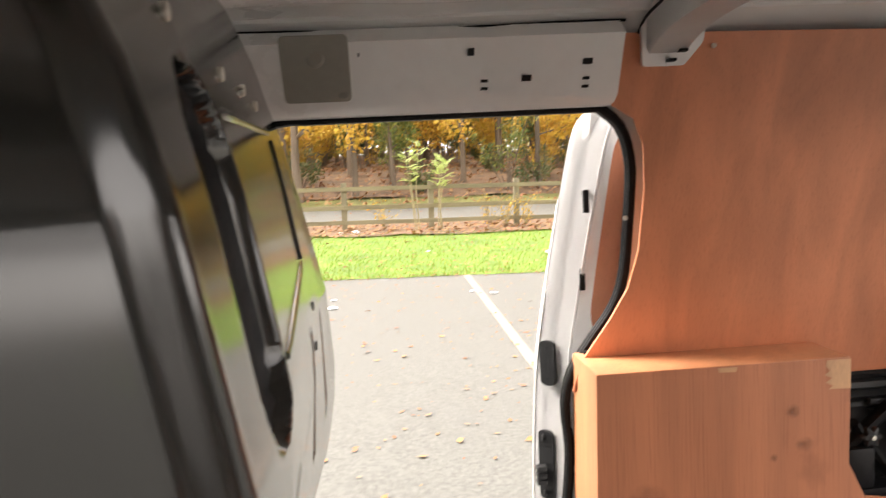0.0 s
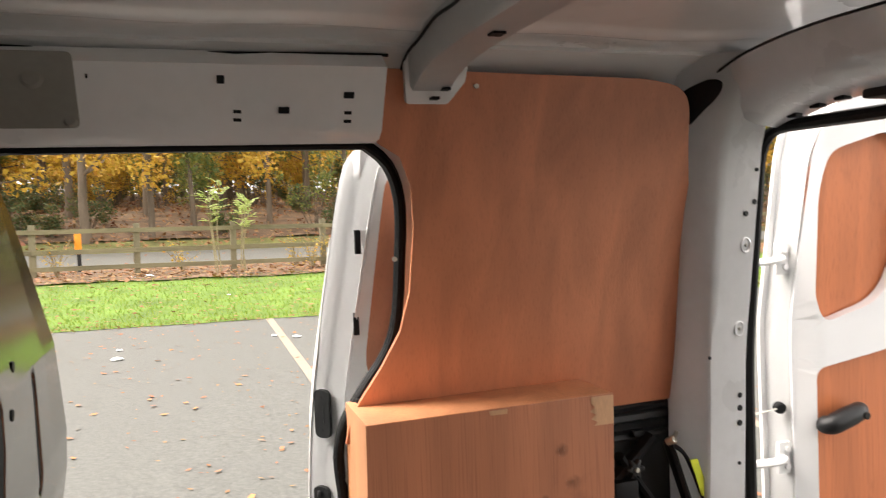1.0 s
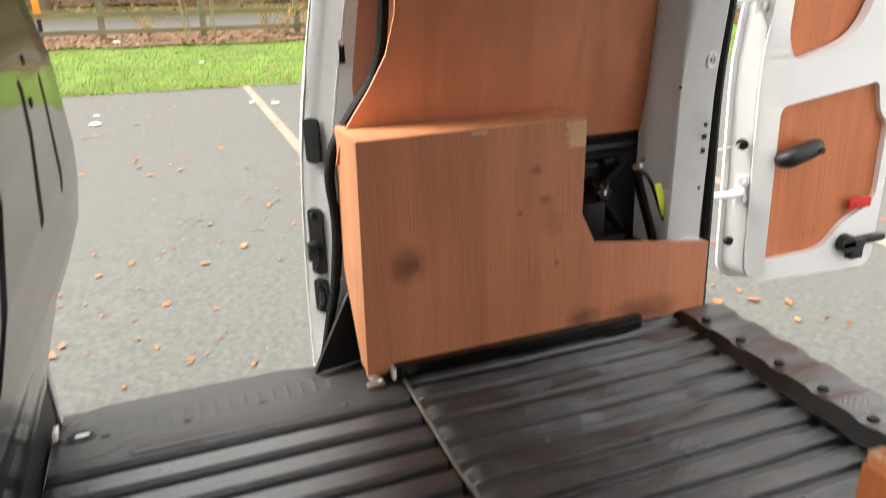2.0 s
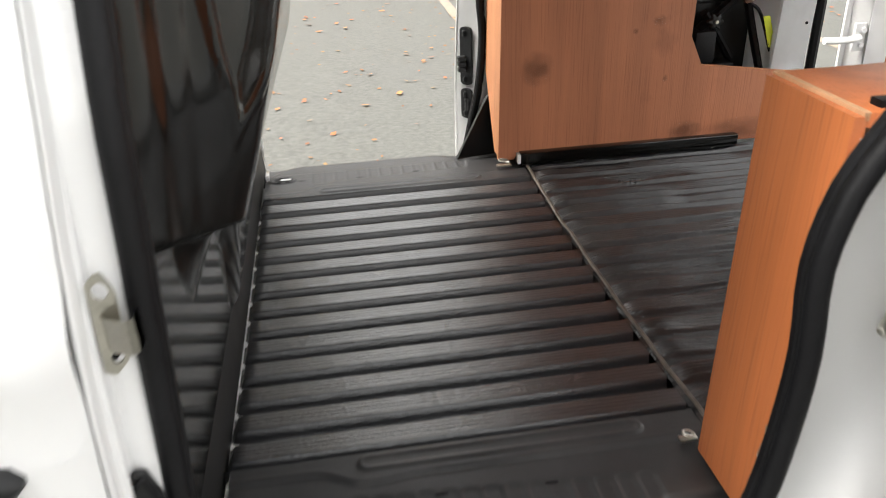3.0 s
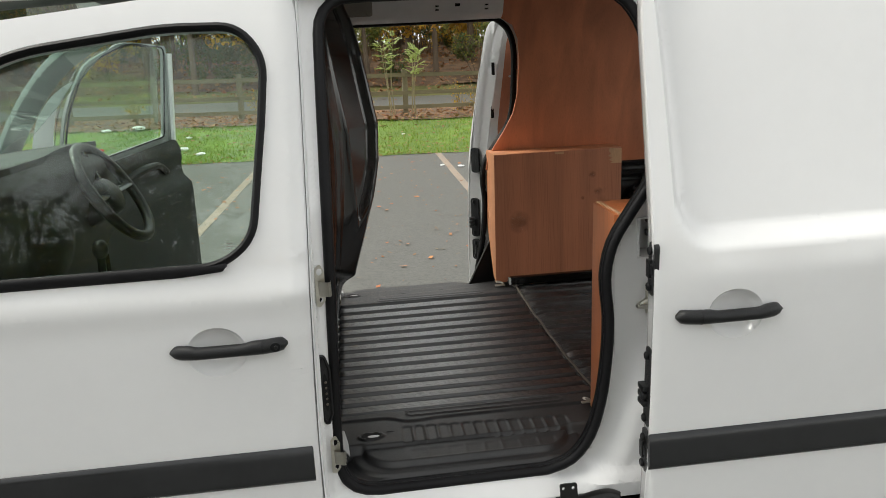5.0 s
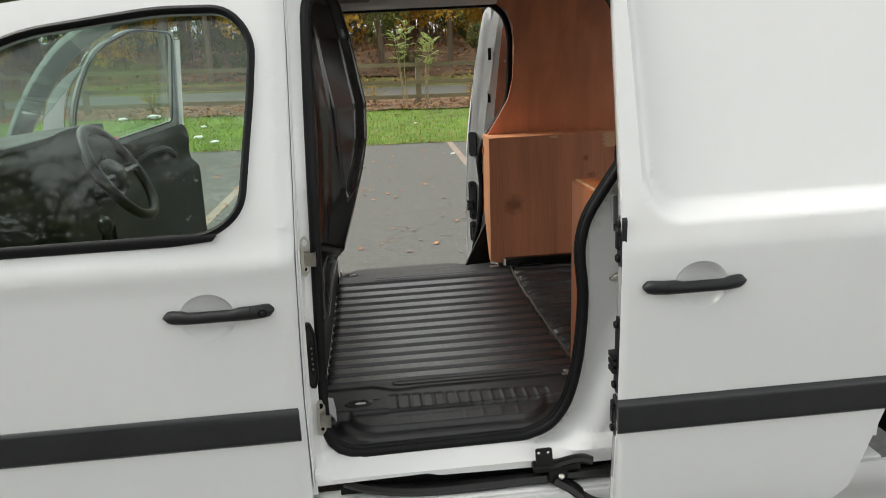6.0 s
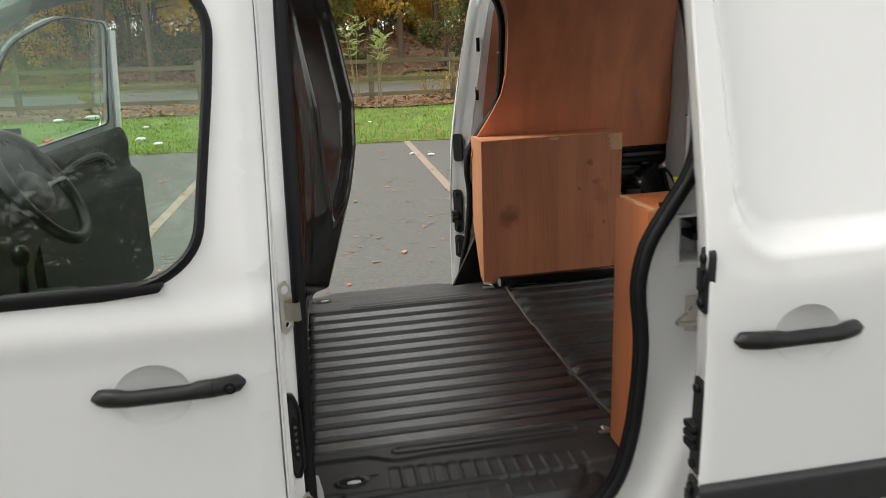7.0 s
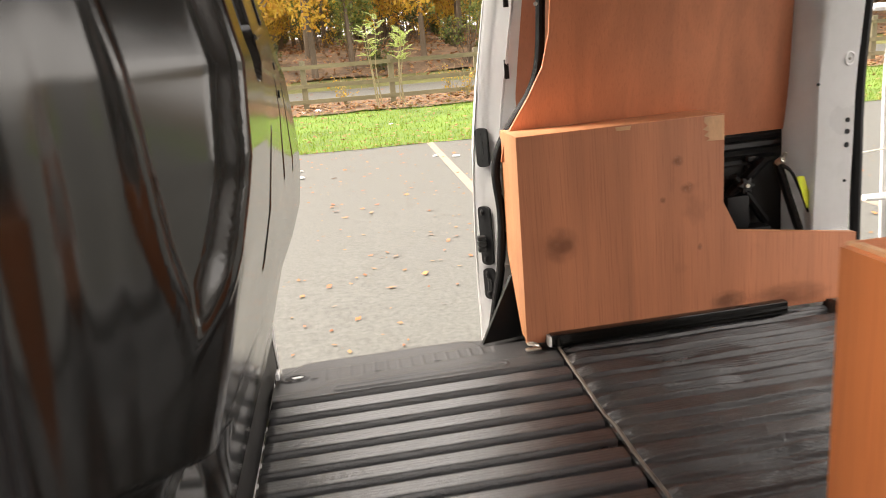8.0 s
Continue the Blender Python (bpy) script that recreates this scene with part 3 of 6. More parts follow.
# ---- roof, floor pan, interior pressings
def build_shell():
    roof = rounded([(-0.75, 0.28), (1.50, 0.28), (1.50, 1.56), (-0.75, 1.56)], 0.02)
    def roof_f(u, v):
        t = (v - MID) / 0.64
        swage = 0.006 * math.cos(u * 2 * math.pi / 0.42) * (1 - t ** 8)
        ridge = 0.009 * math.exp(-((abs(v - MID) - 0.43) / 0.016) ** 2) * smooth_step(1.30, 1.20, u)
        return (u, v, 1.845 - 0.045 * abs(t) ** 3 - 0.02 * abs(t) ** 12 + swage * 0.5 - ridge)
    part("roof", sheet(roof, [], roof_f, 0.012, 0.08, 0.0125), WHITE_IN, van, "white painted roof skin")
    for yy, s in ((1.50, 1), (2 * MID - 1.50, -1)):
        gutter = spline([(x, yy - s * 0.047 + 0.001 * math.sin(x * 23), 1.786 - 0.002 * math.sin(x * 9)) for x in np.linspace(-0.2, 0.56, 12)], 2)
        part("roof_joint", tube(gutter, 0.003, 6), RUBBER, van)
        # cant rail inner pressing with slots
        slots = ((0.272, 1.738, 0.012, 0.012), (0.298, 1.690, 0.013, 0.005), (0.298, 1.677, 0.013, 0.005), (0.374, 1.692, 0.018, 0.010), (0.484, 1.716, 0.018, 0.010), (0.484, 1.688, 0.013, 0.005), (0.484, 1.674, 0.013, 0.005), (0.075, 1.74, 0.003, 0.006))
        rail = rounded([(-0.30, 1.640), (0.548, 1.640), (0.548, 1.788), (-0.30, 1.788)], 0.004)
        def rail_f(u, v, s=s):
            y = 1.445 + (1.715 - v) * 0.55 + (0.02 if v < 1.65 else 0) + 0.05 * smooth_step(1.76, 1.79, v)
            y += 0.006 * math.exp(-((u - 0.31) / 0.03) ** 2)
            return (u, y if s > 0 else 2 * MID - y, v)
        part("roof_rail", sheet(rail, [], rail_f, 0.003, 0.05, 0.02), WHITE_IN, van, "grey-white pressed rail with slots")
        # no holes are cut: thin black plates give the slots their shade
        for cx, cz, w, h in slots:
            q = [(cx - w / 2, cz - h / 2), (cx + w / 2, cz - h / 2), (cx + w / 2, cz + h / 2), (cx - w / 2, cz + h / 2)]
            part("rail_slot", sheet(q, [], lambda u, v, s=s: (rail_f(u, v, s)[0], rail_f(u, v, s)[1] - 0.0045 * s, v), 0.001, 0.05), RUBBER, van)
        back = rounded([(-0.30, 1.645), (0.545, 1.645), (0.545, 1.785), (-0.30, 1.785)], 0.004)
        part("rail_backing", sheet(back, [], lambda u, v, s=s: (u, (1.50 + (1.715 - v) * 0.5) if s > 0 else 2 * MID - (1.50 + (1.715 - v) * 0.5), v), 0.003, 0.3), RUBBER, van)
        # the rail stiffener over the far door has a darker grey patch
        bare = rounded([(-0.06, 1.665), (0.058, 1.665), (0.058, 1.772), (-0.06, 1.772)], 0.01)
        part("rail_patch", sheet(bare, [], lambda u, v, s=s: (u, (1.440 + (1.715 - v) * 0.55) if s > 0 else 2 * MID - (1.440 + (1.715 - v) * 0.55), v), 0.003, 0.06), DULL, van, "dull grey patch with a round pressing")
        yb = 1.428 if s > 0 else 2 * MID - 1.428
        part("round_pressing", disc((0.0, yb, 1.735), (0, -s, 0.2), 0.016, 0.006, 20, None, 0.004), DULL, van)
        part("round_pressing", disc((0.045, yb + s * 0.035, 1.675), (0, -s, 0.2), 0.010, 0.005, 16, None, 0.003), DULL, van)
    # cross beam
    bm = bmesh.new()
    prof = [(-0.046, 0.0), (-0.040, -0.052), (-0.034, -0.060), (0.034, -0.060), (0.040, -0.052), (0.046, 0.0)]
    rows = []
    for k in range(25):
        t = -1 + 2 * k / 24
        y = MID + t * 0.56
        top = 1.825 - 0.055 * abs(t) ** 6
        rows.append([bm.verts.new((0.635 + px, y, top + pz - 0.0 * abs(t))) for px, pz in prof])
    for a, b in zip(rows, rows[1:]):
        for k in range(len(prof) - 1):
            bm.faces.new((a[k], a[k + 1], b[k + 1], b[k]))
    bmesh.ops.solidify(bm, geom=bm.faces[:], thickness=0.004)
    beam = part("roof_beam", bm, WHITE_IN, van, "grey-white pressed cross beam under the roof")
    # black blocks paint the dark of the beam's slots
    for yy in (1.36, 2 * MID - 1.36, 1.15, 0.92):
        part("beam_slot", box(0.628, 0.648, yy - 0.01, yy + 0.012, 1.760, 1.7636 if abs(yy - MID) < 0.4 else 1.7636, 0), RUBBER, beam)
    for yy, s in ((1.475, 1), (2 * MID - 1.475, -1)):
        foot = rounded([(0.590, 1.703), (0.668, 1.703), (0.700, 1.742), (0.704, 1.786), (0.582, 1.786)], 0.006)
        ft = part("beam_foot", sheet(foot, [], lambda u, v: (u, yy - s * (0.02 + 0.30 * (v - 1.70)), v), 0.012, 0.05), WHITE_IN, beam)
        # foot slots are black blocks too, shade by colour
        for px, pz in ((0.640, 1.712), (0.660, 1.728)):
            part("foot_slot", box(px - 0.007, px + 0.007, *sorted((yy - s * 0.020, yy - s * (0.0375 + 0.30 * (pz - 1.70)))), pz - 0.0025, pz + 0.0025, 0), RUBBER, ft)
        part("roof_seam", tube(spline([(0.586 + 0.003 * math.sin(k * 2.1), MID + s * (0.05 + 0.5 * k / 9), 1.812 - 0.05 * (k / 9) ** 5) for k in range(10)], 3), 0.0028, 6), RUBBER, van)
    # floor pan and underside
    part("floor_pan", box(-0.3, 1.46, 0.17, 1.67, 0.485, 0.505, 0.006), DARKMETAL, van)
    # rear pillars and header
    for s in SIDES:
        prof = [(1.222, 1.66), (1.240, 1.60), (1.268, 1.556), (1.292, 1.534), (1.306, 1.529), (1.322, 1.530), (1.425, 1.552), (1.440, 1.60), (1.46, 1.70)]
        bm = bmesh.new()
        rows = []
        for k in range(22):
            z = 0.52 + (1.80 - 0.52) * k / 21
            lean = max(0.0, z - 1.15) * 0.13 - 0.015 * smooth_step(1.15, 0.6, z)
            curl = 0.10 * smooth_step(1.60, 1.80, z) ** 2
            row = []
            for px, py in prof:
                y = py - lean - curl * 0.9
                front = 0.07 * smooth_step(1.72, 1.0, z) * smooth_step(1.32, 1.22, px)
                row.append(bm.verts.new((px + front - 0.02, y if s < 0 else 2 * MID - y, z)))
            rows.append(row)
        for a, b in zip(rows, rows[1:]):
            for k in range(len(prof) - 1):
                bm.faces.new((a[k], a[k + 1], b[k + 1], b[k]))
        bmesh.ops.solidify(bm, geom=bm.faces[:], thickness=0.004)
        pillar = part("rear_pillar", bm, WHITE_IN, van, "white pressed rear pillar with round plugs")
        def flange(px, pz):
            y = 1.530 + 0.2136 * (px + 0.02 - 1.322) - max(0.0, pz - 1.15) * 0.13 + 0.015 * smooth_step(1.15, 0.6, pz) - 0.09 * smooth_step(1.60, 1.80, pz) ** 2
            return (px, y - 0.0015 if s < 0 else 2 * MID - y + 0.0015, pz)
        out = (0.2, -1 if s < 0 else 1, 0)
        for pz in (1.405, 1.215):
            c = flange(1.375, pz)
            plug = part("pillar_plug", tube([(c[0] + 0.014 * math.cos(a), c[1] + (0.003 if s < 0 else -0.003) * math.cos(a), pz + 0.016 * math.sin(a)) for a in np.linspace(0, 2 * math.pi, 21)[:-1]], 0.0028, 6, True), WHITE_IN, pillar, "round white plug")
            # raised grey disc tints the plug's centre like a shaded dimple
            part("dimple_shade", disc(c, out, 0.004, 0.003, 10, None, 0.001), DULL, plug)
        # teardrop opening: its inner shade is a flat black sheet on the pillar
        tear = spline([(1.232, 1.738), (1.248, 1.752), (1.266, 1.745), (1.272, 1.722), (1.262, 1.692), (1.252, 1.668), (1.242, 1.668), (1.238, 1.690), (1.230, 1.715)], 4, True)
        def on_pillar(u, v):
            py = float(np.interp(u, [p[0] for p in prof], [p[1] for p in prof]))
            y = py - max(0.0, v - 1.15) * 0.13 - 0.09 * smooth_step(1.60, 1.80, v) ** 2 - 0.008
            return (u - 0.026, y if s < 0 else 2 * MID - y, v)
        part("teardrop_hole", sheet(tear, [], on_pillar, 0.0, 0.012), RUBBER, pillar, "flat black sheet drawn for a shaded teardrop opening")
        # small holes likewise are dark discs, shade put in by colour
        for px, pz, r in ((1.40, 1.06, 0.006), (1.40, 1.03, 0.007), (1.40, 0.995, 0.007), (1.41, 1.50, 0.006), (1.385, 1.475, 0.006), (1.40, 0.90, 0.004), (1.30, 1.16, 0.004), (1.41, 1.57, 0.004)):
            part("pillar_hole", disc(flange(px - 0.018, pz), out, r, 0.003, 10), RUBBER, pillar)
    bm = bmesh.new()
    prof = [(1.245, 1.785), (1.262, 1.755), (1.30, 1.715), (1.36, 1.690), (1.43, 1.680), (1.465, 1.69), (1.49, 1.74), (1.50, 1.80)]
    rows = []
    for k in range(25):
        t = -1 + 2 * k / 24
        y = MID + t * 0.54
        rows.append([bm.verts.new((px, y, pz - 0.045 * abs(t) ** 5 + 0.02)) for px, pz in prof])
    for a, b in zip(rows, rows[1:]):
        for k in range(len(prof) - 1):
            bm.faces.new((a[k], a[k + 1], b[k + 1], b[k]))
    bmesh.ops.solidify(bm, geom=bm.faces[:], thickness=0.004)
    part("roof_seam", tube(spline([(1.240 + 0.002 * math.sin(k * 1.7), MID - 0.52 + 1.04 * k / 14, 1.806 - 0.045 * abs(-1 + 2 * k / 14) ** 5) for k in range(15)], 3), 0.0028, 6), RUBBER, van)
    header = part("rear_header", bm, WHITE_IN, van, "white pressed header over the rear doors")
    part("header_latch", box(1.39, 1.45, 1.08, 1.22, 1.684, 1.702, 0.006), PLASTIC, header, "black plastic latch under the header")
    # shade of the header slots, put in as black blocks
    for yy in (1.40, 1.34, 1.28, 1.02):
        part("header_slot", box(1.40, 1.42, yy - 0.012, yy + 0.012, 1.7010 - 0.045 * abs((yy - MID) / 0.54) ** 5 - 0.004, 1.706 - 0.045 * abs((yy - MID) / 0.54) ** 5, 0.001), RUBBER, header)
    rear = rounded([(0.355, 0.44, 0.05), (0.345, 1.15, 0.1), (0.40, 1.66, 0.08), (1.44, 1.66, 0.08), (1.495, 1.15, 0.1), (1.485, 0.44, 0.05)], 0.06)
    part("rear_seal", tube([(1.430, y * 1.0 + (0.08 if y > MID else -0.08), z) for y, z in rear], 0.014, 8, True), RUBBER, van, "black rubber seal round the rear opening")
    part("bumper", box(1.43, 1.50, 0.12, 1.72, 0.34, 0.48, 0.03), STRIP, van, "dark grey plastic rear bumper")


# ---- rear door, swung open
def rear_door():
    y0 = 1.74
    outline = rounded([(1.80, 0.48, 0.05), (1.785, 1.10), (1.815, 1.62, 0.06), (1.86, 1.74, 0.06), (2.25, 1.76, 0.08), (2.30, 1.10), (2.285, 0.46, 0.05)], 0.08)
    win = rounded([(1.835, 1.20, 0.07), (1.828, 1.50), (1.845, 1.60, 0.07), (2.06, 1.655, 0.09), (2.145, 1.60, 0.06), (2.135, 1.35), (2.08, 1.19, 0.09), (1.87, 1.14, 0.05)], 0.08)
    low = rounded([(1.845, 0.545, 0.02), (1.84, 1.015, 0.03), (2.20, 1.060, 0.02), (2.225, 0.965, 0.03), (2.262, 0.93, 0.03), (2.262, 0.68, 0.04), (2.14, 0.63, 0.06), (2.07, 0.55, 0.05)], 0.03)
    def inner(u, v):
        d = 0.035 * smooth_step(1.845, 1.79, u)
        return (u, y0 + d + max(0.0, v - 1.15) * -0.09, v)
    door = part("rear_door", sheet(outline, [win, low], inner, 0.03, 0.04, 0.04), WHITE, van, "white rear door, swung open")
    part("window_panel", sheet(opening_loop(win, 0.015), [], lambda u, v: (u, y0 + 0.036 + max(0.0, v - 1.15) * -0.09, v), 0.005, 0.2), PLY_DOOR, door, "red-brown plywood blanking the rear window")
    part("lower_panel", sheet(opening_loop(low, 0.012), [], lambda u, v: (u, y0 + 0.024, v), 0.005, 0.2), PLY_DOOR, door, "worn red-brown plywood lower panel")
    part("door_skin", sheet(opening_loop(outline, 0.03), [], lambda u, v: (u, y0 + 0.12 + max(0.0, v - 1.15) * -0.09, v), 0.01, 0.08), WHITE, door, "white outer skin")
    bm = bmesh.new()
    a = [bm.verts.new((u, inner(u, v)[1] + 0.01, v)) for u, v in outline]
    b = [bm.verts.new((p[0], y0 + 0.12 + max(0.0, p[1] - 1.15) * -0.09, p[1])) for p in opening_loop(outline, 0.012)]
    for i in range(len(a)):
        bm.faces.new((a[i], a[(i + 1) % len(a)], b[(i + 1) % len(a)], b[i]))
    bmesh.ops.solidify(bm, geom=bm.faces[:], thickness=0.004)
    part("edge_return", bm, WHITE, door)
    hb = tube(spline([(1.850, y0 - 0.004, 0.866), (1.856, y0 - 0.030, 0.868), (1.89, y0 - 0.036, 0.880), (1.94, y0 - 0.032, 0.890), (1.972, y0 - 0.012, 0.892)], 4), 0.030, 12, False, None, 0.85, lambda t: 0.70 + 0.40 * math.sin(math.pi * t) ** 0.5)
    part("pull_handle", hb, PLASTIC, door, "black plastic inside handle")
    part("handle_button", disc((1.945, y0 - 0.062, 0.890), (0, -1, 0), 0.010, 0.006, 14, None, 0.001), DARKMETAL, door)
    for zz in (1.318, 0.765):
        b3 = bmesh.new()
        box(1.755, 1.800, y0 + 0.050, y0 + 0.062, zz - 0.045, zz + 0.045, 0.004, b3)
        tube(spline([(1.77, y0 + 0.048, zz), (1.745, y0 + 0.040, zz - 0.003), (1.71, y0 + 0.055, zz - 0.008), (1.66, y0 + 0.06, zz - 0.006)], 3), 0.014, 8, False, b3, 0.8)
        part("hinge", b3, WHITE, door, "white painted hinge arm")
        for dz in (0.024, -0.024):
            part("hinge_bolt", disc((1.782, y0 + 0.050, zz + dz), (0, -1, 0), 0.009, 0.007, 8), WHITE_IN, door)
    part("check_strap", tube([(1.76, y0 + 0.055, 0.905), (1.56, y0 + 0.03, 0.90)], 0.003, 6), STEEL, door)
    part("check_rubber", disc((1.768, y0 + 0.066, 0.905), (-0.3, -1, 0), 0.016, 0.02, 12, None, 0.004), RUBBER, door)
    part("rubber_stop", disc((1.755, y0 + 0.070, 0.605), (0, -1, 0), 0.014, 0.016, 12, None, 0.003), RUBBER, door)
    part("red_reflector", box(2.150, 2.240, y0 - 0.008, y0 + 0.004, 0.668, 0.700, 0.004), RED, door, "red reflector")
    lk = disc((2.150, y0 - 0.004, 0.560), (0, -1, 0), 0.030, 0.030, 16, None, 0.006)
    box(2.120, 2.215, y0 - 0.034, y0 - 0.002, 0.545, 0.575, 0.006, lk)
    box(2.165, 2.215, y0 - 0.030, y0 - 0.002, 0.505, 0.550, 0.006, lk)
    box(2.205, 2.310, y0 - 0.022, y0 + 0.004, 0.548, 0.572, 0.005, lk)
    part("lock", lk, PLASTIC, door, "black door lock")
    part("lock_top", box(2.255, 2.310, y0 - 0.02, y0 + 0.02, 1.02, 1.09, 0.012), PLASTIC, door)
    part("window_clip", box(2.115, 2.14, y0 - 0.015, y0 + 0.004, 1.385, 1.425, 0.004), WHITE, door)
    door.location = (-0.038, 0.0, 0.02)
    return door


# ---- bulkhead between cab and load space
def bulkhead():
    flat = lerp_table([(0.56, -0.168), (0.80, -0.150), (1.0, -0.138), (1.3, -0.132), (1.55, -0.135), (1.82, -0.150)])
    far = lerp_table([(0.56, -0.178), (0.68, -0.153), (0.85, -0.100), (0.95, -0.052), (1.00, -0.034), (1.08, -0.020), (1.15, -0.015), (1.31, -0.022), (1.62, -0.083), (1.68, -0.098), (1.82, -0.13)])
    outline = rounded([(0.17, 0.56), (1.66, 0.56), (1.66, 0.90), (1.62, 1.25), (1.57, 1.50), (1.47, 1.70, 0.05), (1.30, 1.80), (0.54, 1.80), (0.36, 1.70, 0.05), (0.27, 1.50), (0.20, 1.25), (0.17, 0.90)], 0.03)
    ridge = lerp_table([(0.56, -0.168), (0.645, -0.166), (0.665, -0.150), (0.80, -0.130), (0.90, -0.098), (0.95, -0.075), (1.05, -0.042), (1.15, -0.012), (1.26, 0.010), (1.35, 0.015), (1.43, 0.002), (1.52, -0.013), (1.60, -0.032), (1.70, -0.070), (1.82, -0.13)])
    left = lerp_table([(0.90, 0.430), (1.105, 0.390), (1.20, 0.362), (1.26, 0.352), (1.45, 0.336), (1.80, 0.310)])
    right = lerp_table([(0.90, 0.250), (1.105, 0.390), (1.13, 0.412), (1.18, 0.442), (1.24, 0.468), (1.34, 0.490), (1.45, 0.486), (1.60, 0.478), (1.80, 0.45)])
    roll = lerp_table([(0.19, 0.0), (0.22, 0.05), (0.33, 0.42), (0.425, 0.94), (0.445, 0.985), (0.465, 1.0)])
    slots = ((0.650, 1.475, 0.072, 0.150, 0.026), (1.095, 1.235, 0.020, 0.095, 0.012), (1.365, 1.215, 0.018, 0.095, 0.012), (0.775, 1.165, 0.018, 0.10, 0.012))
    def base(y, z):
        s, t = roll(y), min(1.0, max(0.0, (y - 0.68) / 0.82))
        return (flat(z) * (1 - s) + ridge(z) * s) * (1 - t) + far(z) * t
    def f(y, z):
        x = base(y, z)
        # upright ripples in the near roll
        x += 0.003 * math.cos((y - 0.255) * 2 * math.pi / 0.085) * smooth_step(0.20, 0.24, y) * smooth_step(0.32, 0.28, y) * smooth_step(0.68, 0.80, z) * smooth_step(1.50, 1.25, z)
        # flat V-shaped panel, point down, sunk between rounded borders
        lo, hi = left(z), right(z)
        a, b = (y - lo) * 0.97, (hi - y) * 0.86
        h = max(0.0, 0.010 - abs(a - b)) / 0.010
        d = min(a, b) - 0.0017 * h * h
        if d > -0.04:
            fade = smooth_step(1.74, 1.62, z)
            if hi > lo:
                u = min(1.0, max(0.0, (y - lo) / (hi - lo)))
                chord = base(lo, z) * (1 - u) + base(hi, z) * u
                x += (chord - 0.016 - x) * smooth_step(0.0, 0.026, min(a, d + 0.0017)) * smooth_step(0.0, 0.011, b) * fade
            x += 0.0030 * math.exp(-((d + 0.005) / 0.006) ** 2) * fade
        # the glossy roll ends in a slanting edge above a recessed foot panel
        drop = 1.03 - 0.36 * (y - 0.26)
        low = x - 0.040 * smooth_step(drop + 0.006, drop - 0.008, z) * smooth_step(0.80, 0.62, y)
        x = max(low, min(x, flat(z) - 0.002))
        for cy, cz, w, h, d in slots:
            e = math.hypot(y - cy, max(0.0, abs(z - cz) - h + w))
            x -= d * smooth_step(w, w - 0.012, e)
        return (x, y, z)
    b = part("bulkhead", sheet(outline, [], f, 0.0, 0.0045, 0.0055), GLOSS, van, "glossy black pressed steel bulkhead", 50)
    part("bulkhead_back", sheet(opening_loop(outline, -0.01), [], lambda y, z: (-0.205, y, z), 0.012, 0.2), STRIP, b, "grey trim board on the cab side")
    # each pressed slot gets a matt black floor that deepens its shade
    for cy, cz, w, h, d in slots:
        q = w - 0.007
        pill = [(cy + q * math.cos(k * math.pi / 8), cz + (h - w if k <= 8 else w - h) + q * math.sin(k * math.pi / 8)) for k in range(17)]
        part("oblong_slot", sheet(pill, [], lambda y, z: (f(y, z)[0] + 0.0025, y, z), 0.0, 0.02, 0.02), RUBBER, b, "matt black sheet that darkens an oblong pressed slot")
    for pts in ([(0.62, 1.588), (0.92, 1.596), (1.25, 1.602)], [(1.21, 1.407), (0.98, 1.392), (0.74, 1.378)]):
        part("pressed_rim", tube([(f(y, z)[0] - 0.002, y, z) for y, z in spline(pts, 6)], 0.0065, 10, False, None, 1.0, lambda t: 0.75 + 0.25 * math.sin(math.pi * t) ** 0.5), GLOSS, b, "glossy rounded edge of the pressed panel")
    # dark line of the facet's crease, put in as a matt black tube
    part("facet_edge", tube([(f(y, z)[0] - 0.002, y, z) for y, z in ((1.25, 1.59), (1.23, 1.50), (1.20, 1.415))], 0.006, 8), RUBBER, b)
    for y, z in ((1.22, 1.34), (1.17, 1.29), (1.16, 1.635), (1.05, 1.645), (0.86, 1.64), (0.66, 1.66)):
        part("bulkhead_bolt", disc((f(y, z)[0] - 0.001, y, z), (1, 0, 0), 0.0075, 0.006 if z > 1.6 else 0.003, 10, None, 0.001), STEEL if z > 1.6 else RUBBER, b, "bolt head")
    foot = sheet(rounded([(0.19, 0.555), (1.66, 0.555), (1.66, 0.66), (0.19, 0.66)], 0.01), [], lambda y, z: (-0.166 - 0.02 * (z - 0.56), y, z), 0.006, 0.2)
    part("bulkhead_foot", foot, FOOT, b)
    part("scuff_plate", box(-0.148, -0.138, 1.52, 1.56, 0.585, 0.600, 0.002), WHITE, b, "white plastic clip")
    return b


for side in SIDES:
    build_side(side)
front_door()
slide_door(1)
slide_door(-1)
build_shell()
rear_door()
bulkhead()

# ---------------------------------------------------------------- load space
def inset(x, yy, x0, x1, y0, r):
    """Distance inside a tread edge with rounded outer corners (negative outside)."""
    qx = max(0.0, x0 + r - x, x - (x1 - r))
    qy = max(0.0, y0 + r - yy)
    if qx == 0.0 or qy == 0.0:
        return min(x - x0, x1 - x, yy - y0)
    return r - math.hypot(qx, qy)


RIB0, PITCH = 0.428, 0.074


def floor_level(y):
    """The mat dips a little towards the middle of the floor."""
    t = min(1.0, abs(y - MID) / 0.5)
    return 0.580 - 0.018 * (1 - t * t)


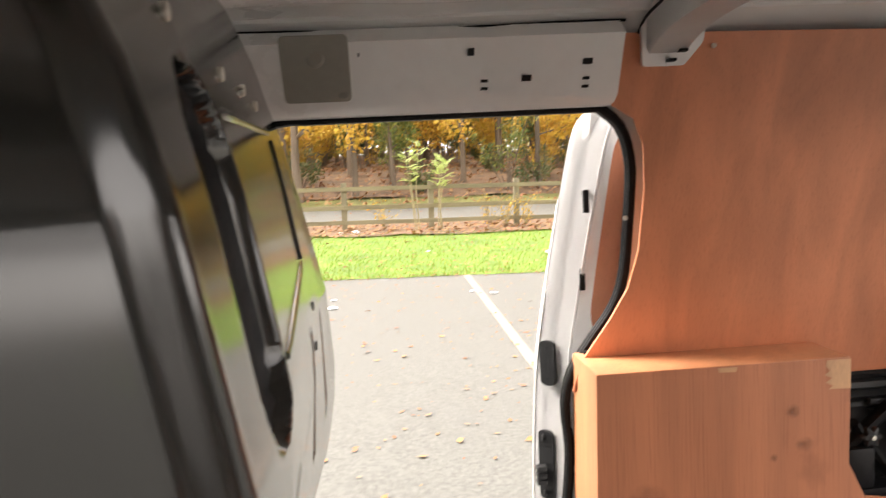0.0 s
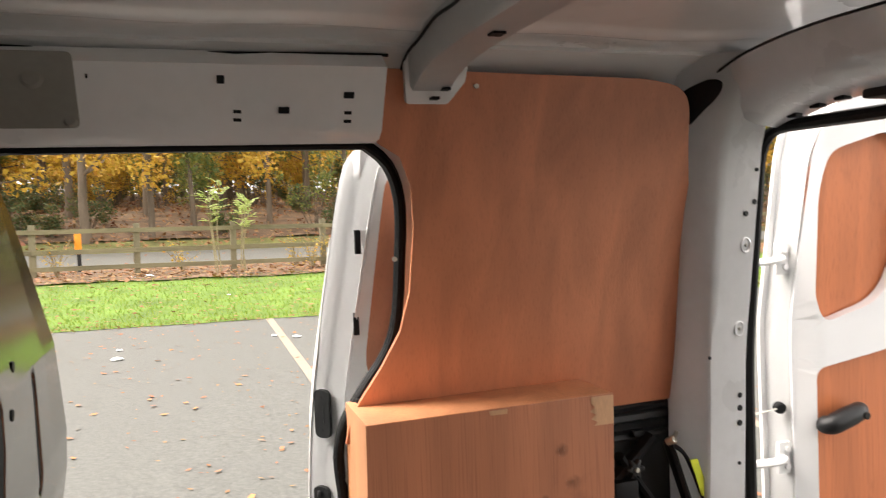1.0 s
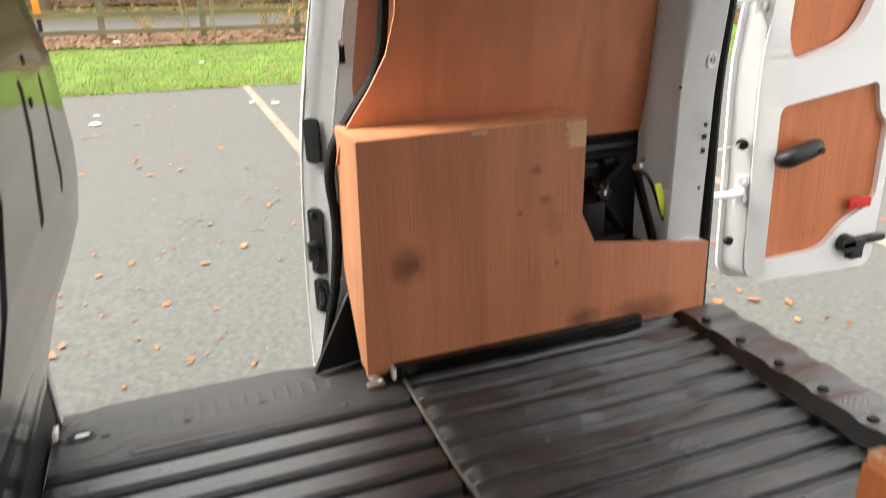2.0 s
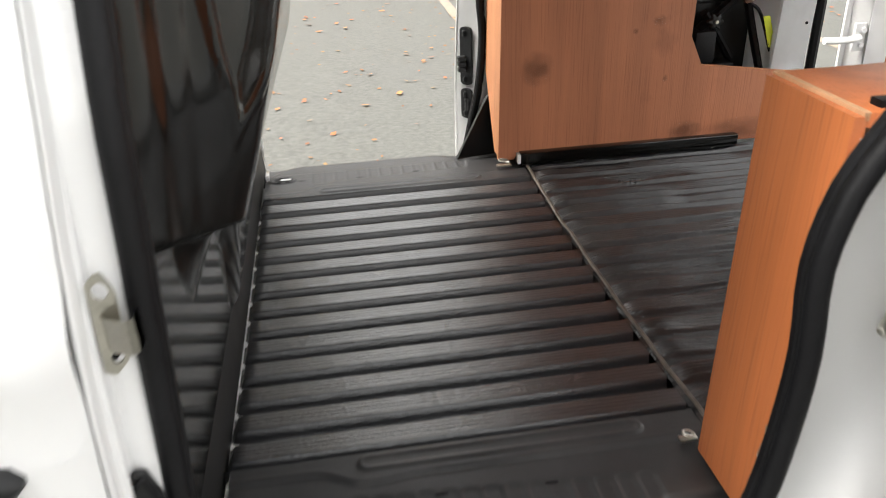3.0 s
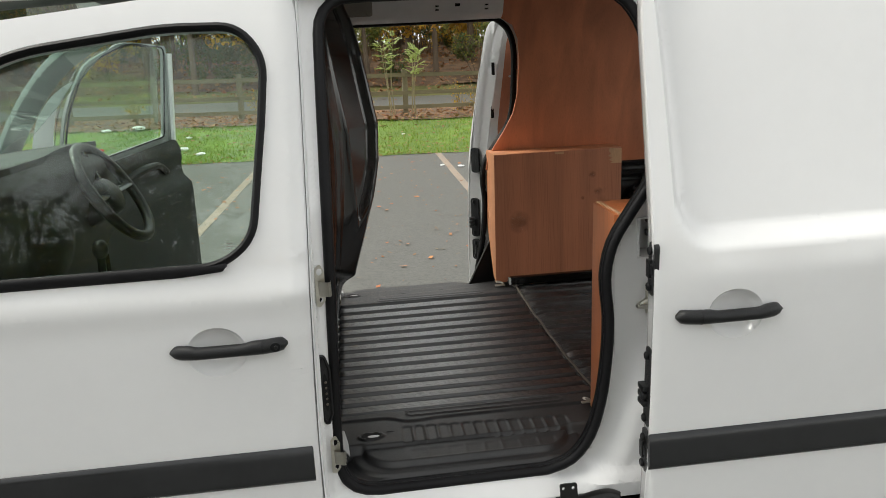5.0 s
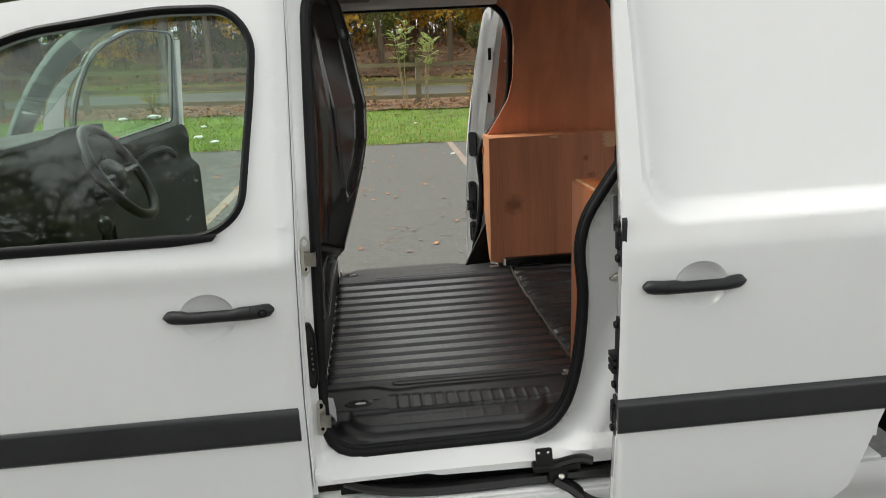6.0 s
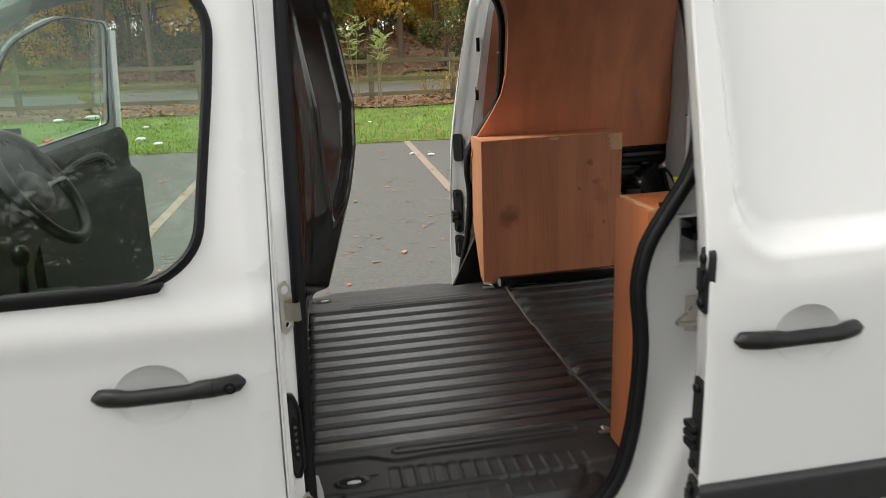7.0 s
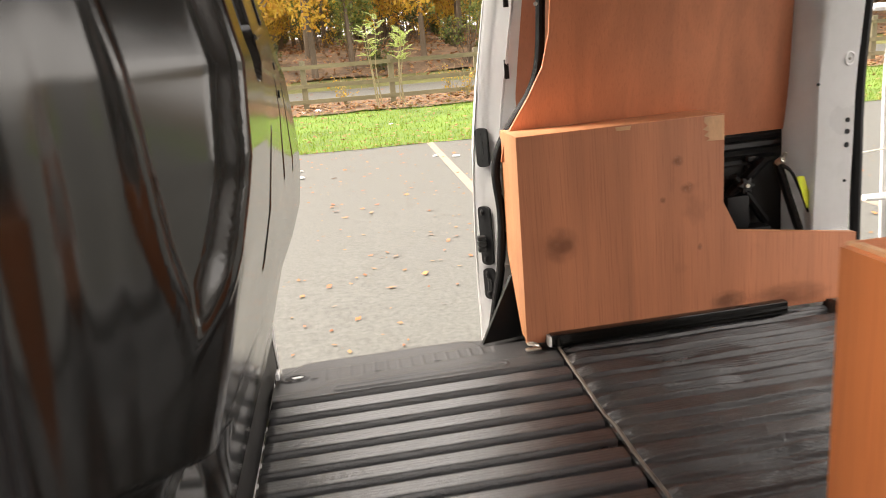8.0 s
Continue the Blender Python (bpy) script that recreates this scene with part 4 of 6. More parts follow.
def rib_shape(y):
    """Flat-topped rib, 0 in the groove and 1 on top, and the fine lines on its top."""
    ph = ((y - RIB0) / PITCH) % 1.0
    top = smooth_step(0.13, 0.24, ph) * smooth_step(0.85, 0.79, ph)
    fine = math.cos(2 * math.pi * (ph - 0.48) / 0.12) * smooth_step(0.28, 0.32, ph) * smooth_step(0.74, 0.70, ph)
    return top, fine


def liner_height(x, y):
    """Rubber load liner: flat-topped ribs along the van, a stepped tread at each side door."""
    yy = min(y, 2 * MID - y)
    z = 0.580
    if yy > RIB0:
        top, fine = rib_shape(y)
        return floor_level(y) - 0.024 + (0.024 * top + 0.0006 * fine) * smooth_step(-0.160, -0.148, x)
    if y > MID:
        x += 0.04
    # long rounded bead outline before the first rib
    d = 0.017 - math.hypot(max(0.0, 0.050 - x, x - 0.450), yy - 0.407)
    z += 0.0028 * smooth_step(0.0, 0.004, d) - 0.0022 * smooth_step(0.006, 0.010, d)
    # the winding edge between the ribbed mat and the smooth step
    edge = 0.400 - 0.030 * smooth_step(-0.03, 0.045, x) + 0.006 * smooth_step(0.06, 0.12, x)
    z += 0.0018 * math.exp(-((yy - edge) / 0.005) ** 2) - 0.004 * smooth_step(0.007, -0.007, yy - edge)
    top_y, low_y = 0.352 - 0.07 * max(0.0, x), 0.272 - 0.02 * max(0.0, x)
    if 0.016 < x < 0.450 and low_y - 0.01 < yy < top_y + 0.01:
        ph = ((x - 0.016) / 0.031) % 1.0
        z -= (0.0026 if y < MID else 0.0012) * smooth_step(0.0, 0.16, ph) * smooth_step(1.0, 0.80, ph) * smooth_step(top_y, top_y - 0.010, yy + 0.010 * abs(2 * ph - 1) ** 3)
    z -= 0.009 * smooth_step(0.004, -0.006, yy - 0.262)
    if y < MID and 0.03 < x < 0.40 and 0.185 < yy < 0.245:
        ph = ((x - 0.03) / 0.046) % 1.0
        z -= 0.0012 * smooth_step(0.0, 0.16, ph) * smooth_step(1.0, 0.84, ph) * smooth_step(0.190, 0.198, yy) * smooth_step(0.240, 0.228, yy)
    z -= 0.013 * smooth_step(0.006, -0.006, inset(x, yy, -0.082, 0.432, 0.182, 0.080)) * smooth_step(0.272, 0.258, yy)
    z -= 0.010 * smooth_step(0.004, -0.008, inset(x, yy, -0.110, 0.462, 0.152, 0.100)) * smooth_step(0.262, 0.246, yy)
    z += 0.0025 * smooth_step(0.004, 0.0, abs(inset(x, yy, -0.118, 0.470, 0.144, 0.105))) * smooth_step(0.262, 0.246, yy)
    z -= 0.030 * smooth_step(0.146, 0.134, yy)
    d3 = math.hypot((x + 0.062) / 0.026, (yy - 0.307) / 0.014)
    return z + 0.004 * smooth_step(1.45, 1.2, d3) * smooth_step(0.95, 1.1, d3)


def heightfield(xs, ys, f, skirt=0.0):
    bm = bmesh.new()
    grid = [[bm.verts.new((x, y, f(x, y))) for y in ys] for x in xs]
    for a, b in zip(grid, grid[1:]):
        for k in range(len(ys) - 1):
            bm.faces.new((a[k], b[k], b[k + 1], a[k + 1]))
    return bm


def joint_strip():
    """Narrow cover strip that follows the dip of the floor, kinked where two lengths meet."""
    pts = []
    for y in np.linspace(0.34, 1.49, 24):
        pts.append((0.566 + (0.004 if y < 1.11 else 0.0), y, floor_level(y) - 0.001 + 0.0015 * math.sin(y * 31)))
    return tube(pts, 0.0045, 6, False, None, 0.7)


def floor_liner():
    liner = thing("floor_liner", "black ribbed rubber load liner on the van floor", "floor mat")
    rib_ys = [RIB0 + PITCH * k / 28 for k in range(28 * 14) if RIB0 + PITCH * k / 28 <= 1.412] + [1.412]
    ends = [-0.164, -0.160, -0.157, -0.154, -0.151, -0.148] + list(np.linspace(-0.13, 0.556, 18))
    part("front_mat", heightfield(ends, rib_ys, liner_height), MAT, liner, "", 60)
    for y0, y1 in ((0.128, RIB0), (1.412, 1.712)):
        bm = heightfield(list(np.arange(-0.150, 0.5545, 0.0037)) + [0.556], list(np.linspace(y0, y1, 80)), liner_height)
        part("door_tread", bm, TREAD, liner, "black moulded step tread", 60)
        part("tread_backing", box(-0.13, 0.47, y0 + 0.08 if y0 < 1 else y0 + 0.01, y1 - 0.01 if y0 < 1 else y1 - 0.08, 0.532, 0.540, 0.002), RUBBER, liner)
    def rear(x, y):
        top, fine = rib_shape(y)
        scuffed = 0.85 + 0.15 * smooth_step(0.75, 1.0, x)
        worn = 0.60 + 0.40 * smooth_step(-0.30, 0.10, noise.noise((x * 4.0, y * 9.0, 5.5)))
        return floor_level(y) - 0.016 + 0.016 * scuffed * worn * top * smooth_step(0.57, 0.60, x) + 0.0020 * fine * (0.4 + 0.6 * smooth_step(-0.25, 0.15, noise.noise((x * 5, y * 6, 2.1)))) + 0.0030 * noise.noise((x * 9, y * 14, 0.3)) + 0.0012 * noise.noise((x * 30, y * 40, 0.3))
    part("rear_mat", heightfield(list(np.arange(0.568, 1.309, 0.02)), list(np.arange(0.345, 1.5, 0.0017)), rear), MAT_REAR, liner, "", 60)
    part("mat_joint", joint_strip(), JOINT, liner, "dull metal joint strip between the mats")
    part("sill_corner", sheet(rounded([(-0.152, 0.352), (-0.130, 0.340), (-0.120, 0.275), (-0.115, 0.205), (-0.135, 0.250), (-0.150, 0.310)], 0.004), [], lambda x, y: (x, y, 0.5835), 0.003, 0.1), WHITE, liner, "white painted sill showing beside the mat")
    # notched pale edge next to the bulkhead, one tooth to each groove
    teeth = [(-0.172, 0.43)]
    for k in range(13):
        y = RIB0 + k * PITCH
        teeth += [(-0.160, y + 0.004), (-0.148, y + 0.006), (-0.148, y + 0.016), (-0.160, y + 0.020)]
    teeth += [(-0.160, 1.41), (-0.172, 1.41)]
    part("edge_plate", sheet(teeth, [], lambda x, y: (x, y, floor_level(y) - 0.020), 0.003, 3.0), WHITE_IN, liner, "pale notched metal edge by the bulkhead", 0)
    def sill(x, y):
        ph = ((y - 0.36) / 0.115) % 1.0
        return 0.598 + 0.006 * smooth_step(0.1, 0.3, ph) * smooth_step(0.9, 0.7, ph) - 0.09 * smooth_step(1.425, 1.455, x) - 0.034 * smooth_step(1.308, 1.296, x)
    part("rear_tread", heightfield(list(np.arange(1.290, 1.458, 0.006)), list(np.arange(0.34, 1.51, 0.008)), sill), MAT_REAR, liner, "", 60)
    for yy in np.arange(0.45, 1.46, 0.12):
        part("tread_stud", disc((1.325, yy, 0.606), (0, 0, 1), 0.012, 0.006, 12, None, 0.003), RUBBER, liner)
    oval = lambda cx, cy, rx, ry, s: [(cx + rx * math.cos(k * math.pi / 12), side_y(cy, s) + ry * math.sin(k * math.pi / 12)) for k in range(24)]
    far_dx = lambda s: 0.0 if s > 0 else 0.04
    # mat holes and slots are flat dark ovals, shade painted on uncut mat
    for s in SIDES:
        lie = lambda lift: (lambda x, y: (x, y, 0.5765 + lift))
        hole = part("anchor_hole", sheet(oval(-0.062 - far_dx(s), 0.307, 0.0255, 0.0135, s), [], lie(0.0012), 0.0, 0.1), RUBBER, liner, "flat dark oval drawn for a shaded hole in the mat")
        part("anchor_plate", sheet(oval(-0.056 - far_dx(s), 0.303, 0.0150, 0.0065, s), [], lie(0.0022), 0.0, 0.1), WHITE_IN, hole, "pale metal anchor seen in the hole")
        for mx, my, rx in ((-0.0135, 0.321, 0.0110), (0.145, 0.330, 0.010), (0.300, 0.322, 0.010)):
            part("mat_slot", sheet(oval(mx - far_dx(s), my, rx, 0.0032, s), [], lie(0.0012 if mx < 0 else 0.0006), 0.0, 0.1), RUBBER, liner)
    return liner


def wheel_box(s):
    far = s < 0
    y = lambda v: v if far else 2 * MID - v
    lo = lambda a, b: sorted((y(a), y(b)))
    x0, up = (0.500, 0.0) if far else (0.545, 0.017)
    b = thing("wheel_arch_box", "red-brown plywood box over the wheel arch, scuffed and stained" if far else "red-brown plywood box over the wheel arch beside the side door", "plywood box", "wheel arch boxes")
    face = [(x0 - 0.010, 0.592), (x0, 1.118 + up), (1.024, 1.118 + up), (1.020, 0.897), (1.058, 0.818), (1.385, 0.772), (1.385, 0.592), (1.19, 0.592), (1.185, 0.612), (0.545, 0.612), (0.535, 0.592)]
    part("face_panel", sheet(face, [], lambda u, v: (u, y(1.50), v), 0.0, 0.3), PLY_FACE, b)
    bm = sheet(face, [], lambda u, v: (u, y(1.5015), v), 0.0, 2.0)
    ext = bmesh.ops.extrude_face_region(bm, geom=bm.faces[:])
    for v in ext["geom"]:
        if isinstance(v, bmesh.types.BMVert):
            v.co.y = y(1.518)
    part("panel_edge", bm, PLY_EDGE_LIT, b, "pale sawn plywood edge", 0)
    back = 1.690 if far else 1.660
    end = [(1.5035, 0.600), (1.5035, 1.116), (1.690, 1.116), (1.690, 0.80), (1.56, 0.60)] if far else [(1.5035, 0.585), (1.5035, 1.116 + up), (back, 1.116 + up), (back, 0.585)]
    bm = sheet(end, [], lambda u, v: (x0 + (v - 1.118) * 0.018 + 0.001, y(u), v), 0.014, 0.3)
    # far end and top use a paler ply than the face, light painted in
    part("end_panel", bm, PLY_RED if not far else PLY_EDGE_LIT, b)
    part("top_panel", box(x0 + 0.001, 1.022, *lo(1.502, back), 1.104 + up, 1.1195 + up, 0.002), PLY_EDGE_LIT if far else PLY_RED, b)
    # a black strip puts in the shade of the gap behind the top
    part("gap_shade_strip", box(x0 + 0.02, 0.985, *lo(back - 0.028, back - 0.010), 1.100 + up, 1.127 + up, 0.002), RUBBER, b, "dark strip drawn for the shaded gap behind the box top")
    part("rear_end", box(1.008, 1.022, *lo(1.52, 1.68), 0.90, 1.103, 0.001), PLY, b)
    part("low_top", box(1.07, 1.385, *lo(1.518, 1.56), 0.755, 0.772, 0.002), WHITE_IN, b)
    part("foot_angle", box(0.548, 1.186, *lo(1.478, 1.503), 0.583, 0.616, 0.004), GLOSS, b, "black angle strip along the floor")
    part("angle_cap", box(0.540, 0.549, *lo(1.476, 1.503), 0.586, 0.612, 0.002), WHITE, b, "white end cap")
    if not far:
        part("panel_edge", box(x0 - 0.0035, x0 + 0.010, *lo(1.4985, 1.5095), 0.588, 1.136, 0.0015), PLY_RAW, b, "pale worn plywood edge")
        part("panel_edge", box(x0 - 0.0035, x0 + 0.004, *lo(1.510, back), 1.1275, 1.1375, 0.0015), PLY_RAW, b)
    if far:
        jag = [(0.972, 1.116), (1.0225, 1.116), (1.0225, 1.055), (0.976, 1.056), (0.985, 1.063), (0.970, 1.070), (0.982, 1.079), (0.967, 1.086), (0.979, 1.094), (0.970, 1.104)]
        part("torn_patch", sheet(jag, [], lambda u, v: (u, 1.4985, v), 0.0, 0.2), PLY_RAW, b, "pale torn veneer patch", 0)
        part("torn_patch", sheet([(0.745, 1.116), (0.785, 1.116), (0.783, 1.106), (0.748, 1.107)], [], lambda u, v: (u, 1.4985, v), 0.0, 0.2), PLY_RAW, b, "", 0)
        for k, (u, v, w, h) in enumerate(((0.900, 1.016, 0.022, 0.020), (0.925, 0.945, 0.026, 0.022), (0.860, 0.922, 0.012, 0.012), (0.595, 0.84, 0.060, 0.065), (0.955, 0.79, 0.010, 0.014), (1.200, 0.628, 0.150, 0.045), (1.030, 0.634, 0.070, 0.040))):
            st = bmesh.new()
            st.faces.new([st.verts.new((a, 0, c)) for a, c in ((-1, -1), (1, -1), (1, 1), (-1, 1))])
            mark = part("stain", st, STAIN, b, "dark smudge", 0)
            mark.location, mark.scale = (u, 1.4984 - 0.0001 * k, v), (w, 1, h)
    return b


def stain_material():
    """Dark smudge that fades out unevenly from its middle."""
    m = bpy.data.materials.new("dark_smudge")
    m.use_nodes = True
    N, L = m.node_tree.nodes, m.node_tree.links
    tc, info = N.new("ShaderNodeTexCoord"), N.new("ShaderNodeObjectInfo")
    ball, n = N.new("ShaderNodeTexGradient"), N.new("ShaderNodeTexNoise")
    ball.gradient_type = "SPHERICAL"
    n.noise_dimensions = "4D"
    n.inputs["Scale"].default_value, n.inputs["Detail"].default_value = 1.8, 5.0
    L.new(tc.outputs["Object"], ball.inputs["Vector"])
    L.new(tc.outputs["Object"], n.inputs["Vector"])
    wv = N.new("ShaderNodeMath")
    wv.operation = "MULTIPLY"
    wv.inputs[1].default_value = 40.0
    L.new(info.outputs["Random"], wv.inputs[0])
    L.new(wv.outputs[0], n.inputs["W"])
    mul, r = N.new("ShaderNodeMath"), N.new("ShaderNodeMapRange")
    mul.operation = "MULTIPLY"
    L.new(ball.outputs["Fac"], mul.inputs[0])
    L.new(n.outputs["Fac"], mul.inputs[1])
    r.inputs["From Min"].default_value, r.inputs["From Max"].default_value, r.inputs["To Max"].default_value = 0.10, 0.40, 0.40
    L.new(mul.outputs[0], r.inputs["Value"])
    b = N["Principled BSDF"]
    b.inputs["Base Color"].default_value, b.inputs["Roughness"].default_value = (0.07, 0.03, 0.018, 1), 0.6
    L.new(r.outputs[0], b.inputs["Alpha"])
    return m


STAIN = stain_material()


def lining(s):
    y = lambda v: v if s < 0 else 2 * MID - v
    left = [(0.503, 1.10), (0.534, 1.15), (0.566, 1.20), (0.602, 1.27), (0.619, 1.35), (0.622, 1.48), (0.613, 1.56), (0.590, 1.612), (0.545, 1.638)]
    outline = rounded([(1.316, 1.040, 0), (0.492, 1.040, 0)] + [(*p, 0) for p in left] + [(0.548, 1.766, 0), (1.10, 1.756, 0.02), (1.205, 1.74, 0.09), (1.225, 1.62, 0.03), (1.262, 1.45, 0.03), (1.285, 1.25, 0.03)], 0.0)
    lin = part("side_lining", sheet(outline, [], lambda u, v: (u, y(1.655 - (v - 1.05) * 0.275 + 0.010 * math.sin((v - 1.05) * 4.2)), v), 0.008, 0.3, 0.07), PLY_DARK)
    tagged(lin, "large red-brown plywood lining on the van side", "plywood panel", "side linings")
    for u, v in ((0.60, 1.74), (0.73, 1.738), (0.585, 1.42), (0.86, 1.10), (0.94, 1.085)):
        part("screw", disc((u, y(1.653 - (v - 1.05) * 0.275 + 0.010 * math.sin((v - 1.05) * 4.2)), v), (0, 1 if s > 0 else -1, 0), 0.005, 0.004, 8), STEEL, lin)
    return lin


def jack():
    b = thing("jack", "black car jack with a yellow strap stowed in the rear corner", "car jack")
    tray = sheet(rounded([(1.03, 0.75), (1.325, 0.75), (1.325, 1.06), (1.03, 1.06)], 0.02), [], lambda u, v: (u, 1.672 + 0.007 * math.sin((v - 0.96) * 2 * math.pi / 0.026) * smooth_step(0.95, 0.965, v) * smooth_step(1.075, 1.09, u) * smooth_step(1.27, 1.255, u), v), 0.008, 0.012, 0.004)
    part("stowage_tray", tray, PLASTIC, b, "black ribbed plastic stowage tray")
    part("tray_base", box(1.03, 1.36, 1.55, 1.68, 0.735, 0.752, 0.006), RUBBER, b)
    # folded scissor arms, dark
    bm = box(1.09, 1.21, 1.60, 1.66, 0.752, 0.79, 0.008)
    box(1.08, 1.145, 1.595, 1.655, 0.79, 0.885, 0.012, bm)
    tube([(1.10, 1.630, 0.88), (1.205, 1.635, 0.965)], 0.020, 8, False, bm, 0.6)
    tube([(1.205, 1.630, 0.80), (1.115, 1.635, 0.93)], 0.020, 8, False, bm, 0.6)
    part("jack_frame", bm, RUBBER, b, "black folded jack frame")
    star = [(1.130 + (0.019 + 0.0045 * math.cos(6 * a)) * math.cos(a), 0.912 + (0.019 + 0.0045 * math.cos(6 * a)) * math.sin(a)) for a in (k * math.pi / 24 for k in range(48))]
    bm = bmesh.new()
    rows = [[bm.verts.new((1.130 + (u - 1.130) * g, y, 0.912 + (v - 0.912) * g)) for u, v in star] for y, g in ((1.597, 1.0), (1.587, 1.0), (1.584, 0.82))]
    for low, high in zip(rows, rows[1:]):
        for k in range(48):
            bm.faces.new((low[k], low[(k + 1) % 48], high[(k + 1) % 48], high[k]))
    bm.faces.new(rows[-1])
    bm.faces.new(rows[0][::-1])
    bmesh.ops.recalc_face_normals(bm, faces=bm.faces[:])
    knob = part("star_knob", bm, PLASTIC, b, "black star knob")
    part("knob_bolt", disc((1.130, 1.5845, 0.912), (0, -1, 0), 0.006, 0.005, 8, None, 0.001), STEEL, knob)
    for z in (0.945, 0.970):
        part("tray_clip", box(1.165, 1.195, 1.645, 1.668, z - 0.007, z + 0.007, 0.003), PLASTIC, b)
    end = disc((1.214, 1.585, 0.962), (0.35, -0.6, 0.5), 0.010, 0.022, 8, None, 0.003)
    tube([(1.222, 1.575, 0.972), (1.228, 1.570, 0.990)], 0.005, 6, False, end)
    part("screw_end", end, STEEL, b, "shiny steel end of the jack screw")
    part("crank_bar", tube([(1.216, 1.588, 0.962), (1.250, 1.588, 0.86), (1.285, 1.585, 0.755)], 0.017, 8, False, None, 0.55), DARKMETAL, b, "black jack handle bar")
    part("strap_web", tube(spline([(1.225, 1.580, 0.955), (1.250, 1.570, 0.93), (1.29, 1.565, 0.83), (1.305, 1.565, 0.765)], 4), 0.014, 6, False, None, 0.35), RUBBER, b)
    st = sheet(rounded([(0, 0), (0.020, 0), (0.020, 0.088), (0, 0.088)], 0.003), [], lambda u, v: (1.250 + u + 0.34 * (0.088 - v), 1.556 + 0.01 * u, 0.838 + v), 0.003, 0.05)
    part("strap", st, YELLOW, b, "bright yellow strap")
    pl = sheet([(1.292, 0.752), (1.362, 0.752), (1.362, 0.80), (1.335, 0.855), (1.305, 0.862)], [[(1.327 + 0.006 * math.cos(a), 0.80 + 0.006 * math.sin(a)) for a in np.linspace(0, 6.28, 9)[:-1]]], lambda u, v: (u, 1.575, v), 0.004, 0.1)
    part("foot_bracket", pl, DARKMETAL, b, "black bracket plate")
    return b


def door_hardware():
    # brackets on the near jamb
    for z0, z1 in ((0.997, 1.093), (0.600, 0.694)):
        plate = rounded([(-0.158, z0 + 0.004, 0.002), (-0.150, z0, 0.002), (-0.138, z0 + 0.012, 0.004), (-0.136, z1 - 0.020, 0.004), (-0.144, z1, 0.006), (-0.156, z1 - 0.010, 0.004)], 0.004)
        hole = lambda cz, r: [(-0.1465 + 0.75 * r * math.cos(a), cz + r * math.sin(a)) for a in np.linspace(0, 2 * math.pi, 13)[:-1]]
        br = part("striker_bracket", sheet(plate, [hole(z1 - 0.018, 0.008), hole(z0 + 0.016, 0.006)], lambda u, v: (u + 0.004, 0.103 + 0.25 * (u + 0.158), v), 0.003, 0.05), STEEL, van, "zinc plated striker bracket")
        bent = bmesh.new()
        rows = [[bent.verts.new((x, y, z)) for z in (z0 + 0.026, z0 + 0.058)] for x, y in ((-0.148, 0.105), (-0.140, 0.094), (-0.124, 0.088), (-0.119, 0.092), (-0.119, 0.108))]
        for p, q in zip(rows, rows[1:]):
            bent.faces.new((p[0], p[1], q[1], q[0]))
        bmesh.ops.solidify(bent, geom=bent.faces[:], thickness=0.003)
        part("striker_loop", bent, STEEL, br)
        part("bracket_bolt", disc((-0.1465, 0.114, z0 + 0.016), (0, -1, 0), 0.0055, 0.006, 6), RUBBER, br)
    hexa = [(-0.165, 0.742), (-0.158, 0.724), (-0.148, 0.722), (-0.138, 0.745), (-0.137, 0.852), (-0.146, 0.884), (-0.156, 0.886), (-0.165, 0.868)]
    on_jamb = lambda lift: (lambda u, v: (u, 0.099 - lift + 0.3 * (u + 0.165), v))
    pl = part("contact_plate", sheet(rounded(hexa, 0.004), [], on_jamb(0.0), 0.010, 0.05), PLASTIC, van, "black plastic contact plate on the door jamb")
    rim = opening_loop(rounded(hexa, 0.004), -0.0045)
    part("plate_rim", tube([on_jamb(0.001)(u, v) for u, v in rim], 0.0028, 6, True), RUBBER, pl)
    # flat black oval paints the dark of the plate's inner opening
    part("plate_well", sheet([(-0.151 + 0.0065 * math.cos(a), 0.800 + 0.044 * math.sin(a)) for a in np.linspace(0, 2 * math.pi, 25)[:-1]], [], on_jamb(0.001), 0.0, 0.1), RUBBER, pl)
    for k in range(5):
        part("contact_pin", disc((-0.150, 0.1025, 0.772 + 0.013 * k), (0, -1, 0), 0.0026, 0.003, 8), JOINT, pl)
    # striker on the rear jamb
    for s in (1,):
        bm = sheet(rounded([(0.594, 0.903), (0.618, 0.899, 0.010), (0.637, 0.915, 0.016), (0.637, 0.958, 0.016), (0.618, 0.974, 0.010), (0.594, 0.973)], 0.003), [], lambda u, v: (u, 0.1435, v), 0.004, 0.05)
        strike = part("door_striker", bm, STEEL, van, "zinc plated door striker")
        loop = [(0.608, 0.154, 0.936), (0.592, 0.138, 0.935), (0.568, 0.119, 0.932), (0.570, 0.114, 0.930), (0.598, 0.112, 0.929), (0.604, 0.115, 0.930), (0.620, 0.134, 0.934), (0.634, 0.154, 0.936)]
        part("striker_loop", tube(spline(loop, 3), 0.0052, 8, False), STEEL, strike)
        for z in (0.912, 0.961):
            part("striker_bolt", disc((0.613, 0.1440, z), (0, -1, 0), 0.0065, 0.004, 14, None, 0.001), STEEL, strike)
    # square pocket in the jamb behind the door edge
    bm = bmesh.new()
    for a in ((0.578, 0.582), (0.656, 0.660)):
        box(a[0], a[1], 0.150, 0.235, 1.033, 1.127, 0.001, bm)
    box(0.580, 0.658, 0.150, 0.235, 1.031, 1.036, 0.001, bm)
    box(0.580, 0.658, 0.150, 0.235, 1.124, 1.128, 0.001, bm)
